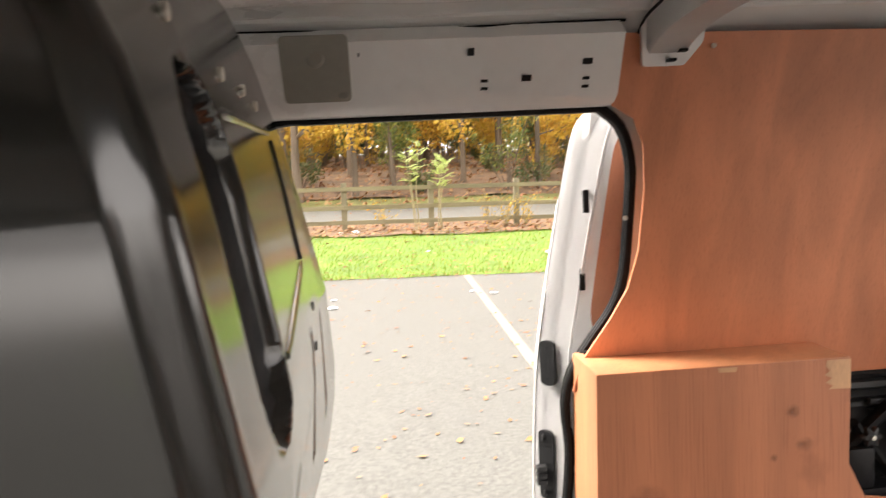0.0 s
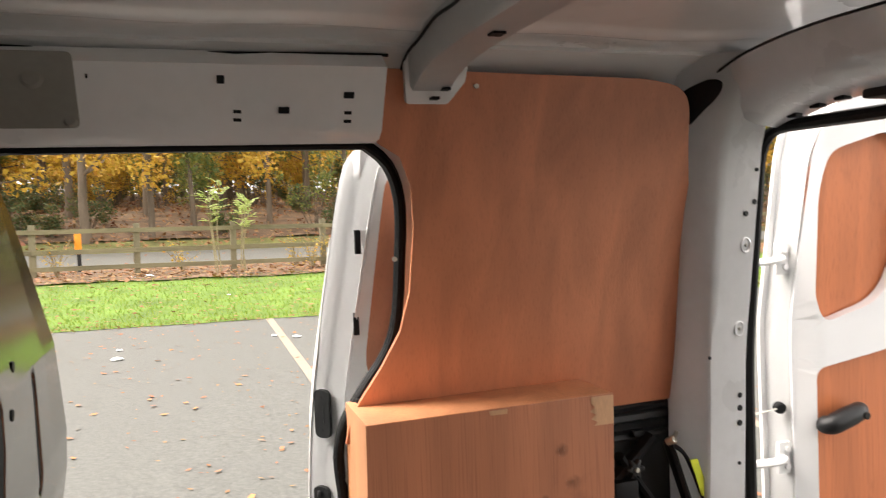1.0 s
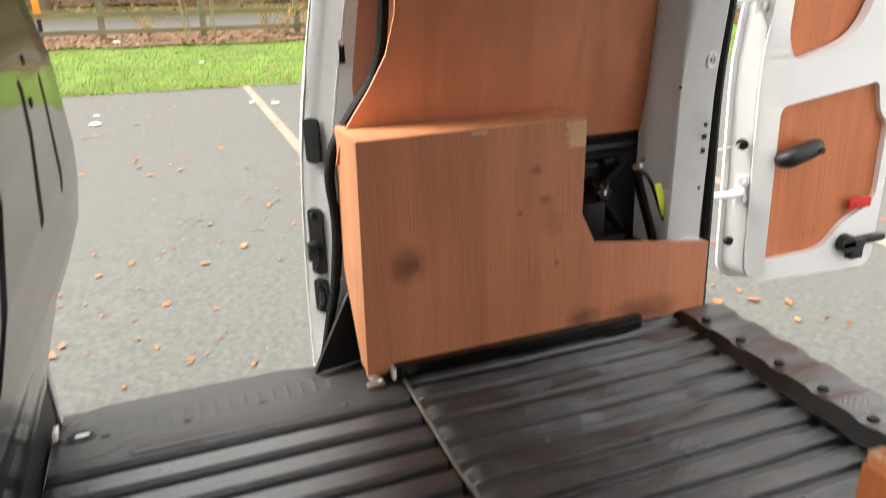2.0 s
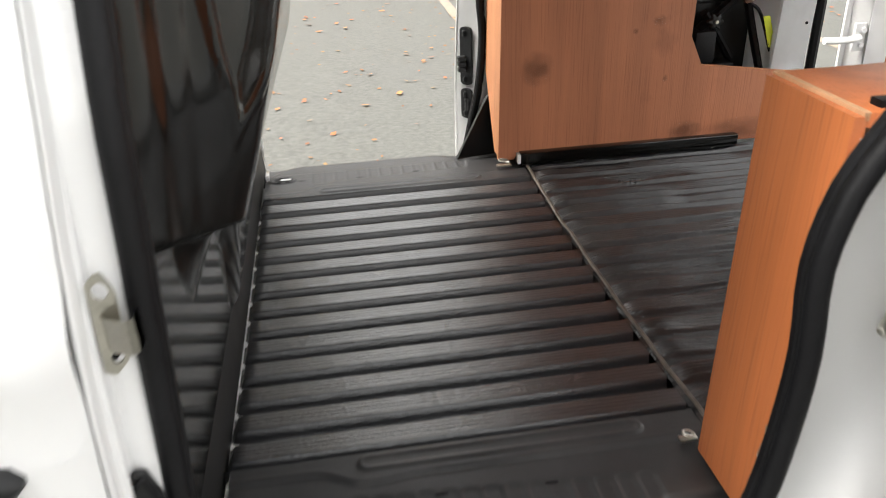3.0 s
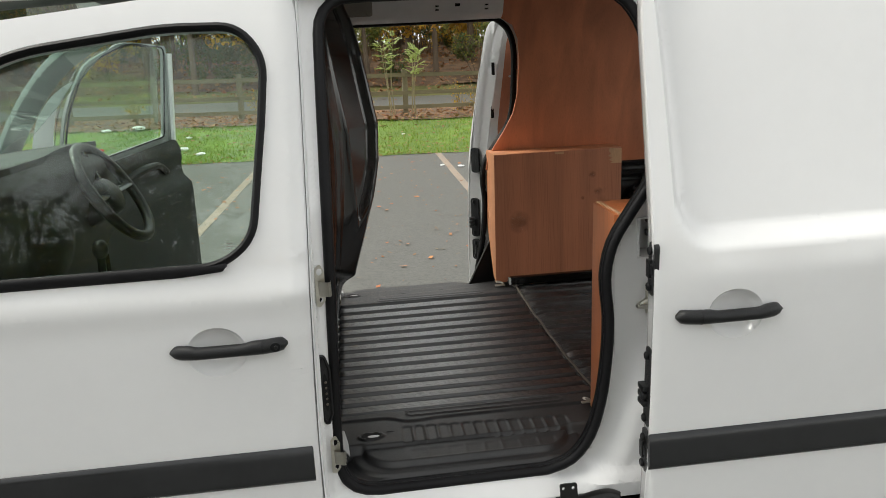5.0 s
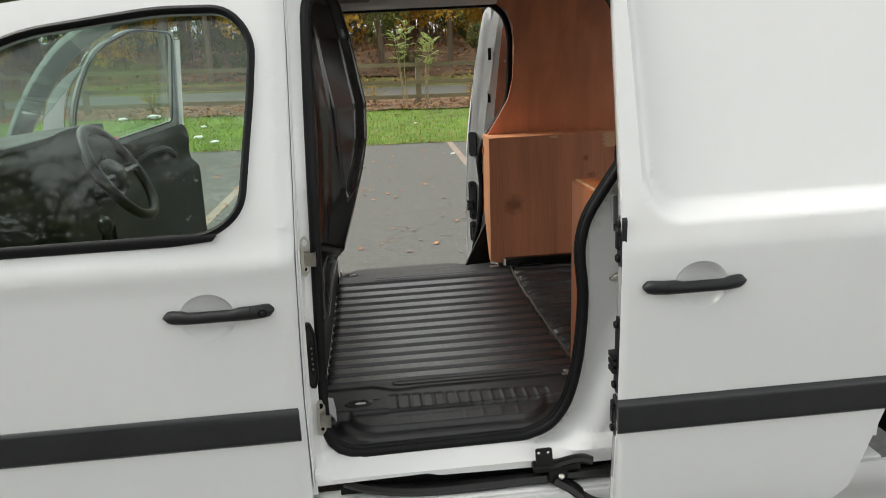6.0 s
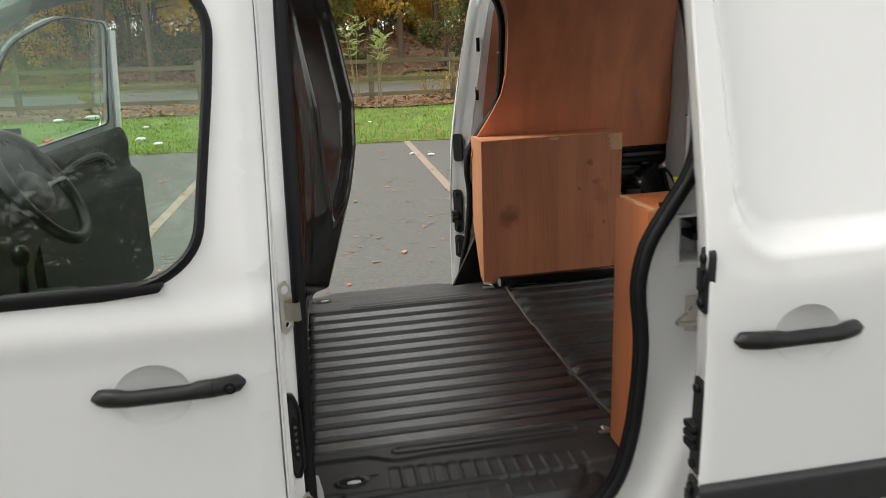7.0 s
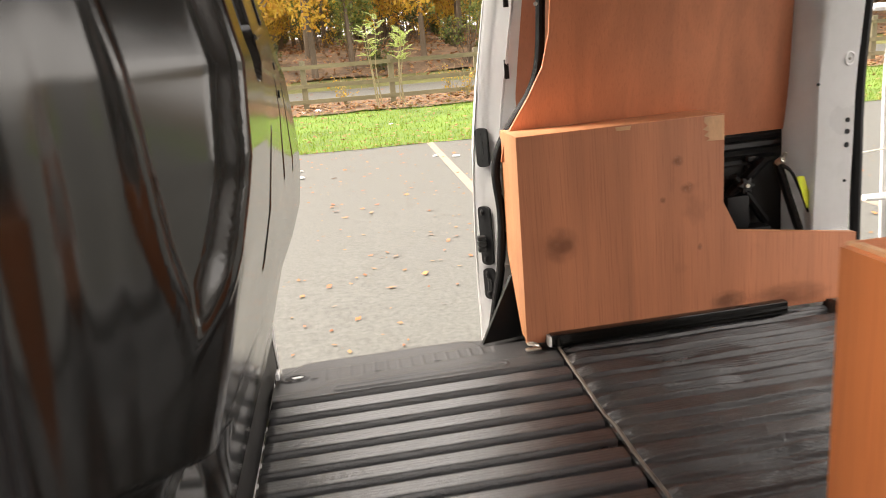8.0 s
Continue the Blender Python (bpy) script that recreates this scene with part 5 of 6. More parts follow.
    box(0.580, 0.658, 0.230, 0.236, 1.033, 1.127, 0.001, bm)
    part("jamb_pocket", bm, WHITE, van, "white rectangular pocket in the jamb")
    part("pocket_catch", join_boxes(((0.622, 0.655, 0.178, 0.225, 1.102, 1.122), (0.622, 0.655, 0.178, 0.225, 1.070, 1.084), (0.643, 0.6555, 0.178, 0.225, 1.074, 1.112))), PLASTIC, van, "black plastic catch in the pocket")
    # lower roller arm
    bm = sheet(rounded([(0.363, 0.492), (0.404, 0.492), (0.404, 0.532), (0.363, 0.532)], 0.006), [[(0.371 + 0.004 * math.cos(a), 0.521 + 0.004 * math.sin(a)) for a in np.linspace(0, 6.28, 9)[:-1]], [(0.394 + 0.004 * math.cos(a), 0.521 + 0.004 * math.sin(a)) for a in np.linspace(0, 6.28, 9)[:-1]]], lambda u, v: (u, 0.056 + 0.15 * (v - 0.49), v), 0.005, 0.05)
    box(0.355, 0.47, 0.045, 0.10, 0.476, 0.493, 0.004, bm)
    tube(spline([(0.40, 0.06, 0.484), (0.44, 0.055, 0.497), (0.475, 0.05, 0.503), (0.498, 0.045, 0.496)], 4), 0.015, 8, False, bm, 0.7)
    box(0.392, 0.44, 0.05, 0.09, 0.440, 0.478, 0.006, bm)
    arm = part("roller_arm", bm, DARKMETAL, van, "black steel lower roller arm")
    b2 = tube(spline([(0.41, 0.06, 0.450), (0.45, 0.045, 0.428), (0.495, 0.025, 0.395), (0.56, 0.0, 0.385)], 3), 0.022, 8, False, None, 0.6)
    part("arm_link", b2, DARKMETAL, arm)
    part("roller", disc((0.423, 0.052, 0.459), (0, -1, 0.5), 0.008, 0.012, 14, None, 0.003), STEEL, arm)
    part("link_bolt", disc((0.497, 0.008, 0.384), (0, -1, 0.3), 0.009, 0.012, 6), STEEL, arm)
    # plastic wedge at the foot of the far jamb
    for s in (-1,):
        w = sheet([(0.395, 0.555), (0.515, 0.555), (0.515, 0.745), (0.490, 0.730)], [], lambda u, v: (u, side_y(0.170 + 0.2 * (0.515 - u), s), v), 0.012, 0.05)
        part("jamb_wedge", w, PLASTIC, van, "dark plastic corner trim at the foot of the jamb")
    for s in SIDES:
        ring = thing("tie_ring", "small steel lashing ring on the floor", "lashing ring", "lashing rings", ((0.520, 0.363, 0.586) if s > 0 else (0.500, 1.475, 0.592)))
        bm = bmesh.new()
        tube([(0.014 * math.cos(a), 0.009 * math.sin(a), 0.003 + 0.010 * abs(math.sin(a / 2))) for a in np.linspace(0, 2 * math.pi, 18)[:-1]], 0.003, 6, True, bm)
        part("ring", bm, STEEL, ring)
        ring.scale = (0.7, 0.7, 0.7) if s > 0 else (1, 1, 1)
        part("ring_plate", box(-0.02, 0.02, -0.008, 0.008, -0.006, -0.001, 0.001), STEEL, ring)


floor_liner()
for side in SIDES:
    wheel_box(side)
lining(-1)
jack()
door_hardware()


# ---------------------------------------------------------------- cab seen through the side glass
def cab():
    dash = sheet(rounded([(0.22, 0.62), (1.62, 0.62), (1.62, 1.18, 0.05), (1.50, 1.265, 0.06), (0.34, 1.265, 0.06), (0.22, 1.18, 0.05)], 0.04), [], lambda y, z: (-0.985 - 0.10 * smooth_step(1.02, 0.75, z) - 0.05 * smooth_step(1.20, 1.27, z) + 0.04 * math.exp(-((y - 1.30) / 0.2) ** 4) * smooth_step(1.0, 1.2, z) + 0.05 * math.exp(-((y - 0.92) / 0.12) ** 4) * smooth_step(1.2, 1.0, z), y, z), 0.02, 0.05, 0.03)
    d = part("dashboard", dash, DASH, van, "dark grey plastic dashboard")
    part("dash_top", sheet(rounded([(-1.42, 0.25), (-1.02, 0.25), (-1.02, 1.60), (-1.42, 1.60)], 0.04), [], lambda x, y: (x, y, 1.265 - 0.25 * max(0, -1.03 - x) * 0.3 + 0.012 * math.exp(-((y - 1.30) / 0.2) ** 4) * smooth_step(-1.35, -1.1, x)), 0.02, 0.05), DASH, d)
    bm = bmesh.new()
    tilt = Matrix.Translation((-0.900, 1.30, 1.105)) @ Matrix.Rotation(radians(60), 4, "Y")
    tube([tilt @ Vector((0.185 * math.cos(a), 0.185 * math.sin(a), 0)) for a in np.linspace(0, 2 * math.pi, 41)[:-1]], 0.019, 10, True, bm)
    wheel = part("steering_wheel", bm, PLASTIC, van, "black steering wheel with three spokes")
    hub = bmesh.new()
    bmesh.ops.create_uvsphere(hub, u_segments=20, v_segments=10, radius=0.07)
    for v in hub.verts:
        v.co = tilt @ Vector((v.co.x * 1.0, v.co.y * 1.15, v.co.z * 0.5 - 0.02))
    part("wheel_hub", hub, PLASTIC, wheel)
    for a in (math.pi / 2, -math.pi / 2, math.pi):
        sp = tube([tilt @ Vector((0.05 * math.cos(a + 0.0), 0.05 * math.sin(a), -0.015)), tilt @ Vector((0.182 * math.cos(a), 0.182 * math.sin(a), 0))], 0.020, 8, False, None, 0.5)
        part("wheel_spoke", sp, STRIP, wheel)
    part("steering_column", tube([(-0.90, 1.30, 1.09), (-1.02, 1.30, 1.03)], 0.055, 12), DASH, wheel)
    for dy in (-0.11, 0.11):
        part("stalk", tube([(-0.93, 1.30, 1.085), (-0.92, 1.30 + dy * 1.5, 1.10)], 0.009, 8), PLASTIC, wheel)
    kn = bmesh.new()
    bmesh.ops.create_uvsphere(kn, u_segments=14, v_segments=8, radius=0.028)
    for v in kn.verts:
        v.co = (v.co.x * 0.85 - 0.848, v.co.y + 0.92, v.co.z * 1.1 + 0.985)
    tube([(-0.86, 0.92, 0.85), (-0.85, 0.92, 0.965)], 0.012, 8, False, kn, 1.0)
    part("gear_lever", kn, PLASTIC, van, "black gear lever")
    part("centre_console", box(-1.05, -0.75, 0.80, 1.04, 0.60, 0.87, 0.03), DASH, van)
    part("cab_floor", box(-1.75, -0.20, 0.12, 1.72, 0.40, 0.45, 0.02), DASH, van)
    # far A-pillar trim and headliner
    trim = spline([(-1.43, 1.63, 1.10), (-1.325, 1.615, 1.305), (-1.205, 1.60, 1.470), (-1.06, 1.57, 1.59), (-0.85, 1.51, 1.668), (-0.40, 1.42, 1.70), (-0.16, 1.42, 1.70)], 5)
    TRIM = material("grey_trim", (0.24, 0.26, 0.25), 0.75, spread=0.06, scale=30)
    part("pillar_trim", tube(trim, 0.062, 12, False, None, 0.6), TRIM, van, "light grey moulded pillar trim")
    near_trim = [(x, 2 * MID - y, z) for x, y, z in trim]
    part("pillar_trim", tube(near_trim, 0.045, 10, False, None, 0.6), TRIM, van)
    part("headliner", sheet(rounded([(-0.80, 0.40), (-0.16, 0.40), (-0.16, 1.44), (-0.80, 1.44)], 0.03), [], lambda x, y: (x, y, 1.765 - 0.05 * abs((y - MID) / 0.52) ** 3 - 0.12 * max(0.0, -0.55 - x)), 0.01, 0.1), TRIM, van, "grey cab headliner")
    crescent = spline([(-1.33, 1.215), (-1.32, 1.267), (-1.290, 1.356), (-1.22, 1.44), (-1.134, 1.492), (-1.205, 1.40), (-1.240, 1.285), (-1.247, 1.215)], 4)
    part("door_aperture", sheet(crescent, [], lambda u, v: (u, 1.775, v), 0.012, 0.05), WHITE, van, "white painted corner of the door frame")
    # driver's door standing open
    ang = radians(77)
    hinge = Vector((-1.245, 1.775, 0))
    ux, uy = Vector((math.cos(ang), math.sin(ang), 0)), Vector((math.sin(ang), -math.cos(ang), 0))
    def place(u, v, d):
        p = hinge + ux * u + uy * d
        return (p.x - 0.0, p.y - max(0.0, v - 1.1) * 0.0 - 0.0, v)
    win = rounded([(0.005, 1.13), (0.895, 1.185), (0.935, 1.630, 0.05), (0.55, 1.645, 0.1), (0.20, 1.543, 0.1), (0.045, 1.34, 0.1)], 0.03)
    out = rounded([(0.0, 0.33), (0.98, 0.33), (1.0, 0.95), (0.985, 1.655, 0.05), (0.52, 1.665, 0.1), (0.18, 1.565, 0.1), (0.02, 1.35, 0.1), (-0.02, 1.12)], 0.05)
    lean = lambda v: 0.05 * max(0.0, (v - 1.1) / 0.55)
    skin = rounded([(0.0, 0.33), (0.98, 0.33), (0.97, 1.10), (0.0, 1.08)], 0.04)
    dd = part("driver_door", sheet(skin, [], lambda u, v: place(u, v, -0.045 + lean(v)), 0.006, 0.08), WHITE, van, "white driver's door standing wide open")
    part("rear_edge", tube([place(0.985, z, 0.020 + lean(z)) for z in np.linspace(0.36, 1.60, 14)], 0.028, 8, False, None, 0.6), WHITE, dd, "white painted door edge")
    part("door_trim", sheet(rounded([(0.06, 0.45), (0.93, 0.45), (0.955, 1.00), (0.93, 1.165), (0.06, 1.12)], 0.05), [], lambda u, v: place(u, v, 0.055 + 0.045 * smooth_step(0.98, 0.92, v) + 0.01 * math.sin(v * 30) * smooth_step(0.98, 1.05, v)), 0.02, 0.06, 0.03), DASH, dd, "dark moulded door trim with armrest")
    part("inner_frame", sheet(opening_loop(out, -0.014), [win], lambda u, v: place(u, v, 0.012 + lean(v)), 0.012, 0.1), TRIM, dd, "grey inner window surround")
    part("grab_handle", tube(spline([place(0.30, 1.02, 0.07), place(0.45, 1.07, 0.11), place(0.62, 1.07, 0.11), place(0.76, 1.02, 0.08)], 4), 0.016, 8), PLASTIC, dd)
    g = part("door_glass", sheet(opening_loop(win, 0.01), [], lambda u, v: place(u, v, -0.02 + 0.05 * max(0.0, (v - 1.1) / 0.55)), 0.004, 0.4), GLASS, dd, "green tinted window")
    g.visible_shadow = False
    part("glass_frame", tube([place(u, v, 0.02 + 0.05 * max(0.0, (v - 1.1) / 0.55)) for u, v in win], 0.004, 8, True), RUBBER, dd)
    # near inner door trim below the window
    part("inner_trim", sheet(rounded([(-1.30, 0.45), (-0.20, 0.45), (-0.20, 1.08), (-1.30, 1.12)], 0.04), [], lambda u, v: (u, 0.14, v), 0.03, 0.2), DASH, van)


def nose():
    """Bonnet, windscreen and wings ahead of the cab."""
    bm = bmesh.new()
    rows = []
    for x, zt, zb, hw in ((-1.30, 1.17, 0.30, 0.868), (-1.6, 1.10, 0.32, 0.868), (-2.0, 1.02, 0.30, 0.850), (-2.28, 0.92, 0.28, 0.78), (-2.42, 0.74, 0.30, 0.66), (-2.46, 0.55, 0.32, 0.62)):
        row = []
        for k in range(17):
            t = -1 + 2 * k / 16
            a = t * math.pi * 0.5
            y = MID + hw * max(-1, min(1, 1.18 * math.sin(a)))
            z = zb + (zt - zb) * max(0.0, math.cos(a)) ** 0.35
            row.append(bm.verts.new((x, y, z)))
        rows.append(row)
    for a, b in zip(rows, rows[1:]):
        for k in range(16):
            bm.faces.new((a[k], a[k + 1], b[k + 1], b[k]))
    bm.faces.new(rows[-1])
    part("bonnet", bm, WHITE, van, "white bonnet and front wings")
    w = sheet(rounded([(0.14, 0.0), (1.70, 0.0), (1.50, 0.68), (0.34, 0.68)], 0.06), [], lambda y, t: (-1.50 + t * 1.06 + 0.10 * ((y - MID) / 0.8) ** 2, y, 1.18 + t * 0.86), 0.005, 0.1)
    ws = part("windscreen", w, GLASS, van, "tinted windscreen")
    ws.visible_shadow = False
    part("front_roof", sheet(rounded([(-0.80, 0.36), (-0.70, 0.30), (-0.70, 1.54), (-0.80, 1.48)], 0.01), [], lambda x, y: (x, y, 1.80 - 0.02 * abs((y - MID) / 0.6) ** 3), 0.012, 0.1), WHITE, van)


def wheels():
    for x in (0.98, -1.72):
        for s in SIDES:
            y = side_y(0.10, s)
            zc = 0.315 + ground_z(x, y)
            bm = bmesh.new()
            prof = [(0.195, 0.0), (0.235, -0.012), (0.285, -0.006), (0.308, 0.02), (0.312, 0.09), (0.308, 0.16), (0.285, 0.185), (0.20, 0.175)]
            rings = [[bm.verts.new((x + r * math.cos(a), side_y(0.10 + d, s), zc + r * math.sin(a))) for r, d in prof] for a in np.linspace(0, 2 * math.pi, 41)[:-1]]
            for i in range(40):
                p, q = rings[i], rings[(i + 1) % 40]
                for k in range(len(prof) - 1):
                    bm.faces.new((p[k], p[k + 1], q[k + 1], q[k]))
            wh = part("wheel", bm, TYRE, van, "black tyre on a silver hubcap")
            part("hubcap", disc((x, side_y(0.135, s), zc), (0, -s, 0), 0.20, 0.03, 32, None, 0.02), STEEL, wh)


cab()
nose()
wheels()

# ---------------------------------------------------------------- outdoors
def leafy(name, colors, rough=0.6, trans=0.25):
    """Leaf surface: colour varies leaf by leaf."""
    m = bpy.data.materials.new(name)
    m.use_nodes = True
    N, L = m.node_tree.nodes, m.node_tree.links
    b = N["Principled BSDF"]
    geo = N.new("ShaderNodeNewGeometry")
    r = N.new("ShaderNodeValToRGB")
    r.color_ramp.interpolation = "LINEAR"
    el = r.color_ramp.elements
    for i, c in enumerate(colors):
        e = el[i] if i < 2 else el.new(0.5)
        e.position, e.color = i / max(1, len(colors) - 1) if i != 1 or len(colors) == 2 else 1 / (len(colors) - 1), (*c, 1)
    L.new(geo.outputs["Random Per Island"], r.inputs["Fac"])
    L.new(r.outputs["Color"], b.inputs["Base Color"])
    b.inputs["Roughness"].default_value = rough
    tr = N.new("ShaderNodeBsdfTranslucent")
    L.new(r.outputs["Color"], tr.inputs["Color"])
    mx = N.new("ShaderNodeMixShader")
    mx.inputs[0].default_value = trans
    L.new(b.outputs[0], mx.inputs[1])
    L.new(tr.outputs[0], mx.inputs[2])
    L.new(mx.outputs[0], N["Material Output"].inputs["Surface"])
    return m


ASPHALT = material("asphalt", (0.092, 0.093, 0.084), 0.6, spread=0.45, scale=34, bump=0.2, bump_scale=300, stain=(0.6, 0.5, (0.090, 0.091, 0.088)), rough_var=0.15, detail=10)
SOIL = material("leaf_mould", (0.13, 0.08, 0.045), 0.9, spread=0.6, scale=1.6, bump=0.6, bump_scale=18, detail=12)
TURF = material("turf", (0.10, 0.17, 0.02), 0.9, spread=0.4, scale=1.5, bump=0.8, bump_scale=40, detail=10)
MOSS = material("mossy_bank", (0.13, 0.13, 0.035), 0.9, spread=0.5, scale=1.2, bump=0.7, bump_scale=30, detail=10)
LINE = material("worn_line_paint", (0.27, 0.215, 0.165), 0.6, spread=0.18, scale=6, stain=(9, 0.7, (0.2, 0.19, 0.18)))
RAIL = material("weathered_timber", (0.15, 0.13, 0.075), 0.85, spread=0.4, scale=5, stretch=(0.15, 1, 1), bump=0.4, bump_scale=40, rand=0.3)
POST = material("post_timber", (0.15, 0.13, 0.08), 0.85, spread=0.4, scale=6, stretch=(1, 1, 0.2), bump=0.4, bump_scale=40, rand=0.3)
BARK = material("bark", (0.10, 0.075, 0.052), 0.9, spread=0.5, scale=3, stretch=(1, 1, 0.25), bump=0.8, bump_scale=14, stain=(1.3, 0.5, (0.075, 0.085, 0.04)), rand=0.5)
TWIG = material("twig_bark", (0.26, 0.22, 0.12), 0.8, spread=0.3, scale=10)
ORANGE = material("orange_plate", (0.85, 0.30, 0.02), 0.5, spread=0.1, scale=20)
GREEN = material("green_sign", (0.02, 0.30, 0.16), 0.5, spread=0.1, scale=4)
PAPER = material("litter_paper", (0.75, 0.75, 0.74), 0.7, spread=0.1, scale=20)
BANKS = material("kerb_stone", (0.38, 0.36, 0.33), 0.8, spread=0.2, scale=4, bump=0.3, bump_scale=50)
GRASS = leafy("grass_blades", [(0.105, 0.195, 0.012), (0.16, 0.26, 0.02), (0.27, 0.30, 0.05)], 0.6, 0.3)
BRIGHT = leafy("orange_leaves", [(0.42, 0.13, 0.05), (0.46, 0.20, 0.07), (0.36, 0.22, 0.09), (0.30, 0.11, 0.06)], 0.7, 0.1)
FALLEN = leafy("fallen_leaves", [(0.20, 0.075, 0.035), (0.26, 0.12, 0.05), (0.15, 0.09, 0.055), (0.30, 0.19, 0.08)], 0.7, 0.1)
CROWN_Y = leafy("autumn_leaves", [(0.48, 0.30, 0.03), (0.55, 0.38, 0.05), (0.28, 0.28, 0.05), (0.46, 0.22, 0.03)], 0.6, 0.4)
CROWN_G = leafy("green_leaves", [(0.09, 0.13, 0.03), (0.14, 0.19, 0.05), (0.22, 0.25, 0.06), (0.30, 0.26, 0.05)], 0.6, 0.4)
SHRUB = leafy("shrub_leaves", [(0.04, 0.08, 0.025), (0.07, 0.12, 0.04), (0.12, 0.15, 0.04), (0.18, 0.12, 0.04)])
SPRIG = leafy("sapling_leaves", [(0.27, 0.36, 0.08), (0.36, 0.44, 0.14), (0.45, 0.50, 0.22)], 0.5, 0.35)


def land(x, y):
    """Car park, verge, road and the wooded bank behind it."""
    z = ground_z(x, y)
    return z + 0.15 * smooth_step(11.0, 16.5, y) + 1.15 * smooth_step(25.0, 33.0, y) + 1.2 * smooth_step(32.0, 60.0, y)


def patch(name, x0, x1, y0, y1, nx, ny, mat, lift, label, category, rough=0.0, wobble=0.0):
    bm = bmesh.new()
    grid = []
    for i in range(nx + 1):
        row = []
        for j in range(ny + 1):
            x, y = x0 + (x1 - x0) * i / nx, y0 + (y1 - y0) * j / ny
            if wobble and j in (0, ny):
                y += wobble * noise.noise((x * 0.9, y, 0.7)) + wobble * 0.6 * noise.noise((x * 4, y, 1.7))
            row.append(bm.verts.new((x, y, land(x, y) + lift + rough * noise.noise((x * 2.5, y * 2.5, 0)))))
        grid.append(row)
    for a, b in zip(grid, grid[1:]):
        for k in range(ny):
            bm.faces.new((a[k], b[k], b[k + 1], a[k + 1]))
    ob = part(name, bm, mat, None, "", 60)
    return tagged(ob, label, category, "", "structure")


def graded(lo, hi, near, n):
    return sorted({round(near + (hi - near) * (k / n) ** 3, 3) for k in range(n + 1)} | {round(near + (lo - near) * (k / n) ** 3, 3) for k in range(n + 1)})


gx = graded(-1500, 1500, 0.0, 40)
gy = sorted(set(graded(-1500, 1500, 20.0, 70)) | {round(9.0 + 0.25 * k, 2) for k in range(110)})
tagged(part("ground", heightfield(gx, gy, lambda x, y: land(x, y)), ASPHALT, None, "", 0), "wet grey tarmac car park running to the horizon", "ground", "", "structure")
patch("verge", -40, 40, 10.75, 16.4, 400, 30, TURF, 0.006, "bright green mown grass verge", "grass", 0.003, 0.06)
patch("leaf_strip", -40, 40, 15.7, 19.6, 300, 20, SOIL, 0.035, "strip of brown fallen leaves along the fence", "ground", 0.03, 0.25)
patch("road", -60, 60, 19.5, 25.4, 60, 10, ASPHALT, 0.05, "grey tarmac road beyond the fence", "road")
patch("bank_grass", -60, 60, 25.2, 28.2, 120, 8, MOSS, 0.056, "mossy bank along the far side of the road", "grass", 0.0, 0.1)
patch("kerb_near", -60, 60, 19.45, 19.6, 60, 1, BANKS, 0.056, "pale kerb along the road", "kerb")
patch("wood_floor", -90, 90, 27.4, 110, 120, 60, SOIL, 0.10, "leaf-covered rising woodland floor", "ground", 0.12, 0.0)


def bay_line(x0, y0, x1, y1, w):
    bm = bmesh.new()
    n = 40
    a, b = Vector((x0, y0)), Vector((x1, y1))
    side_v = Vector((-(b - a).y, (b - a).x)).normalized() * w / 2
    rows = []
    for k in range(n + 1):
        p = a.lerp(b, k / n)
        j = 0.004 * noise.noise((k * 0.8, x0, 0))
        rows.append([bm.verts.new((q.x, q.y, land(q.x, q.y) + 0.004)) for q in (p - side_v * (1 + j * 20), p + side_v * (1 - j * 15))])
    for p, q in zip(rows, rows[1:]):
        bm.faces.new((p[0], p[1], q[1], q[0]))
    tagged(part("bay_line", bm, LINE, None, "", 0), "worn white painted parking bay line", "road marking", "bay lines", "structure")


bay_line(1.285, 10.80, 1.20, 2.6, 0.095)
bay_line(-1.43, 10.85, -1.60, 2.6, 0.095)
bay_line(4.0, 10.72, 3.8, 2.6, 0.095)
bay_line(-3.95, 10.72, -4.1, 2.6, 0.095)


def scatter_leaves(name, count, area, size, mat, label, lift=0.004, tall=0.0, seed=1):
    rng = np.random.default_rng(seed)
    verts, faces = [], []
    for _ in range(count):
        x, y = rng.uniform(area[0], area[1]), rng.uniform(area[2], area[3])
        z = land(x, y) + lift
        s, a = size * rng.uniform(0.5, 1.5), rng.uniform(0, 2 * math.pi)
        c, d = math.cos(a), math.sin(a)
        i = len(verts)
        for u, v, h in ((-1, 0, 0.1), (0, -0.55, 0.0), (1, 0, 0.25), (0, 0.55, 0.3)):
            verts.append((x + s * (u * c - v * d), y + s * (u * d + v * c), z + s * h * rng.uniform(0.1, 1.0) + tall * rng.random()))
        faces.append((i, i + 1, i + 2, i + 3))
    me = bpy.data.meshes.new(name)
    me.from_pydata(verts, [], faces)
    me.materials.append(mat)
    return tagged(new(name, me), label, "leaves", "", "stuff")


scatter_leaves("car_park_leaves", 1500, (-6, 6, 2.0, 10.7), 0.017, FALLEN, "scattered orange fallen leaves on the tarmac", 0.006, 0, 2)
scatter_leaves("bright_leaves", 700, (-6, 5, 2.0, 10.5), 0.029, BRIGHT, "bright orange fallen leaves on the wet tarmac", 0.007, 0, 12)
scatter_leaves("edge_leaves", 900, (-9, 9, 10.55, 11.0), 0.022, FALLEN, "small brown leaves gathered along the grass edge", 0.012, 0.02, 9)
scatter_leaves("verge_leaves", 3800, (-20, 20, 10.8, 16.5), 0.035, FALLEN, "brown leaves on the grass", 0.05, 0.02, 3)
scatter_leaves("fence_leaves", 9000, (-22, 22, 15.4, 19.4), 0.05, FALLEN, "deep drift of brown leaves along the fence", 0.05, 0.05, 4)
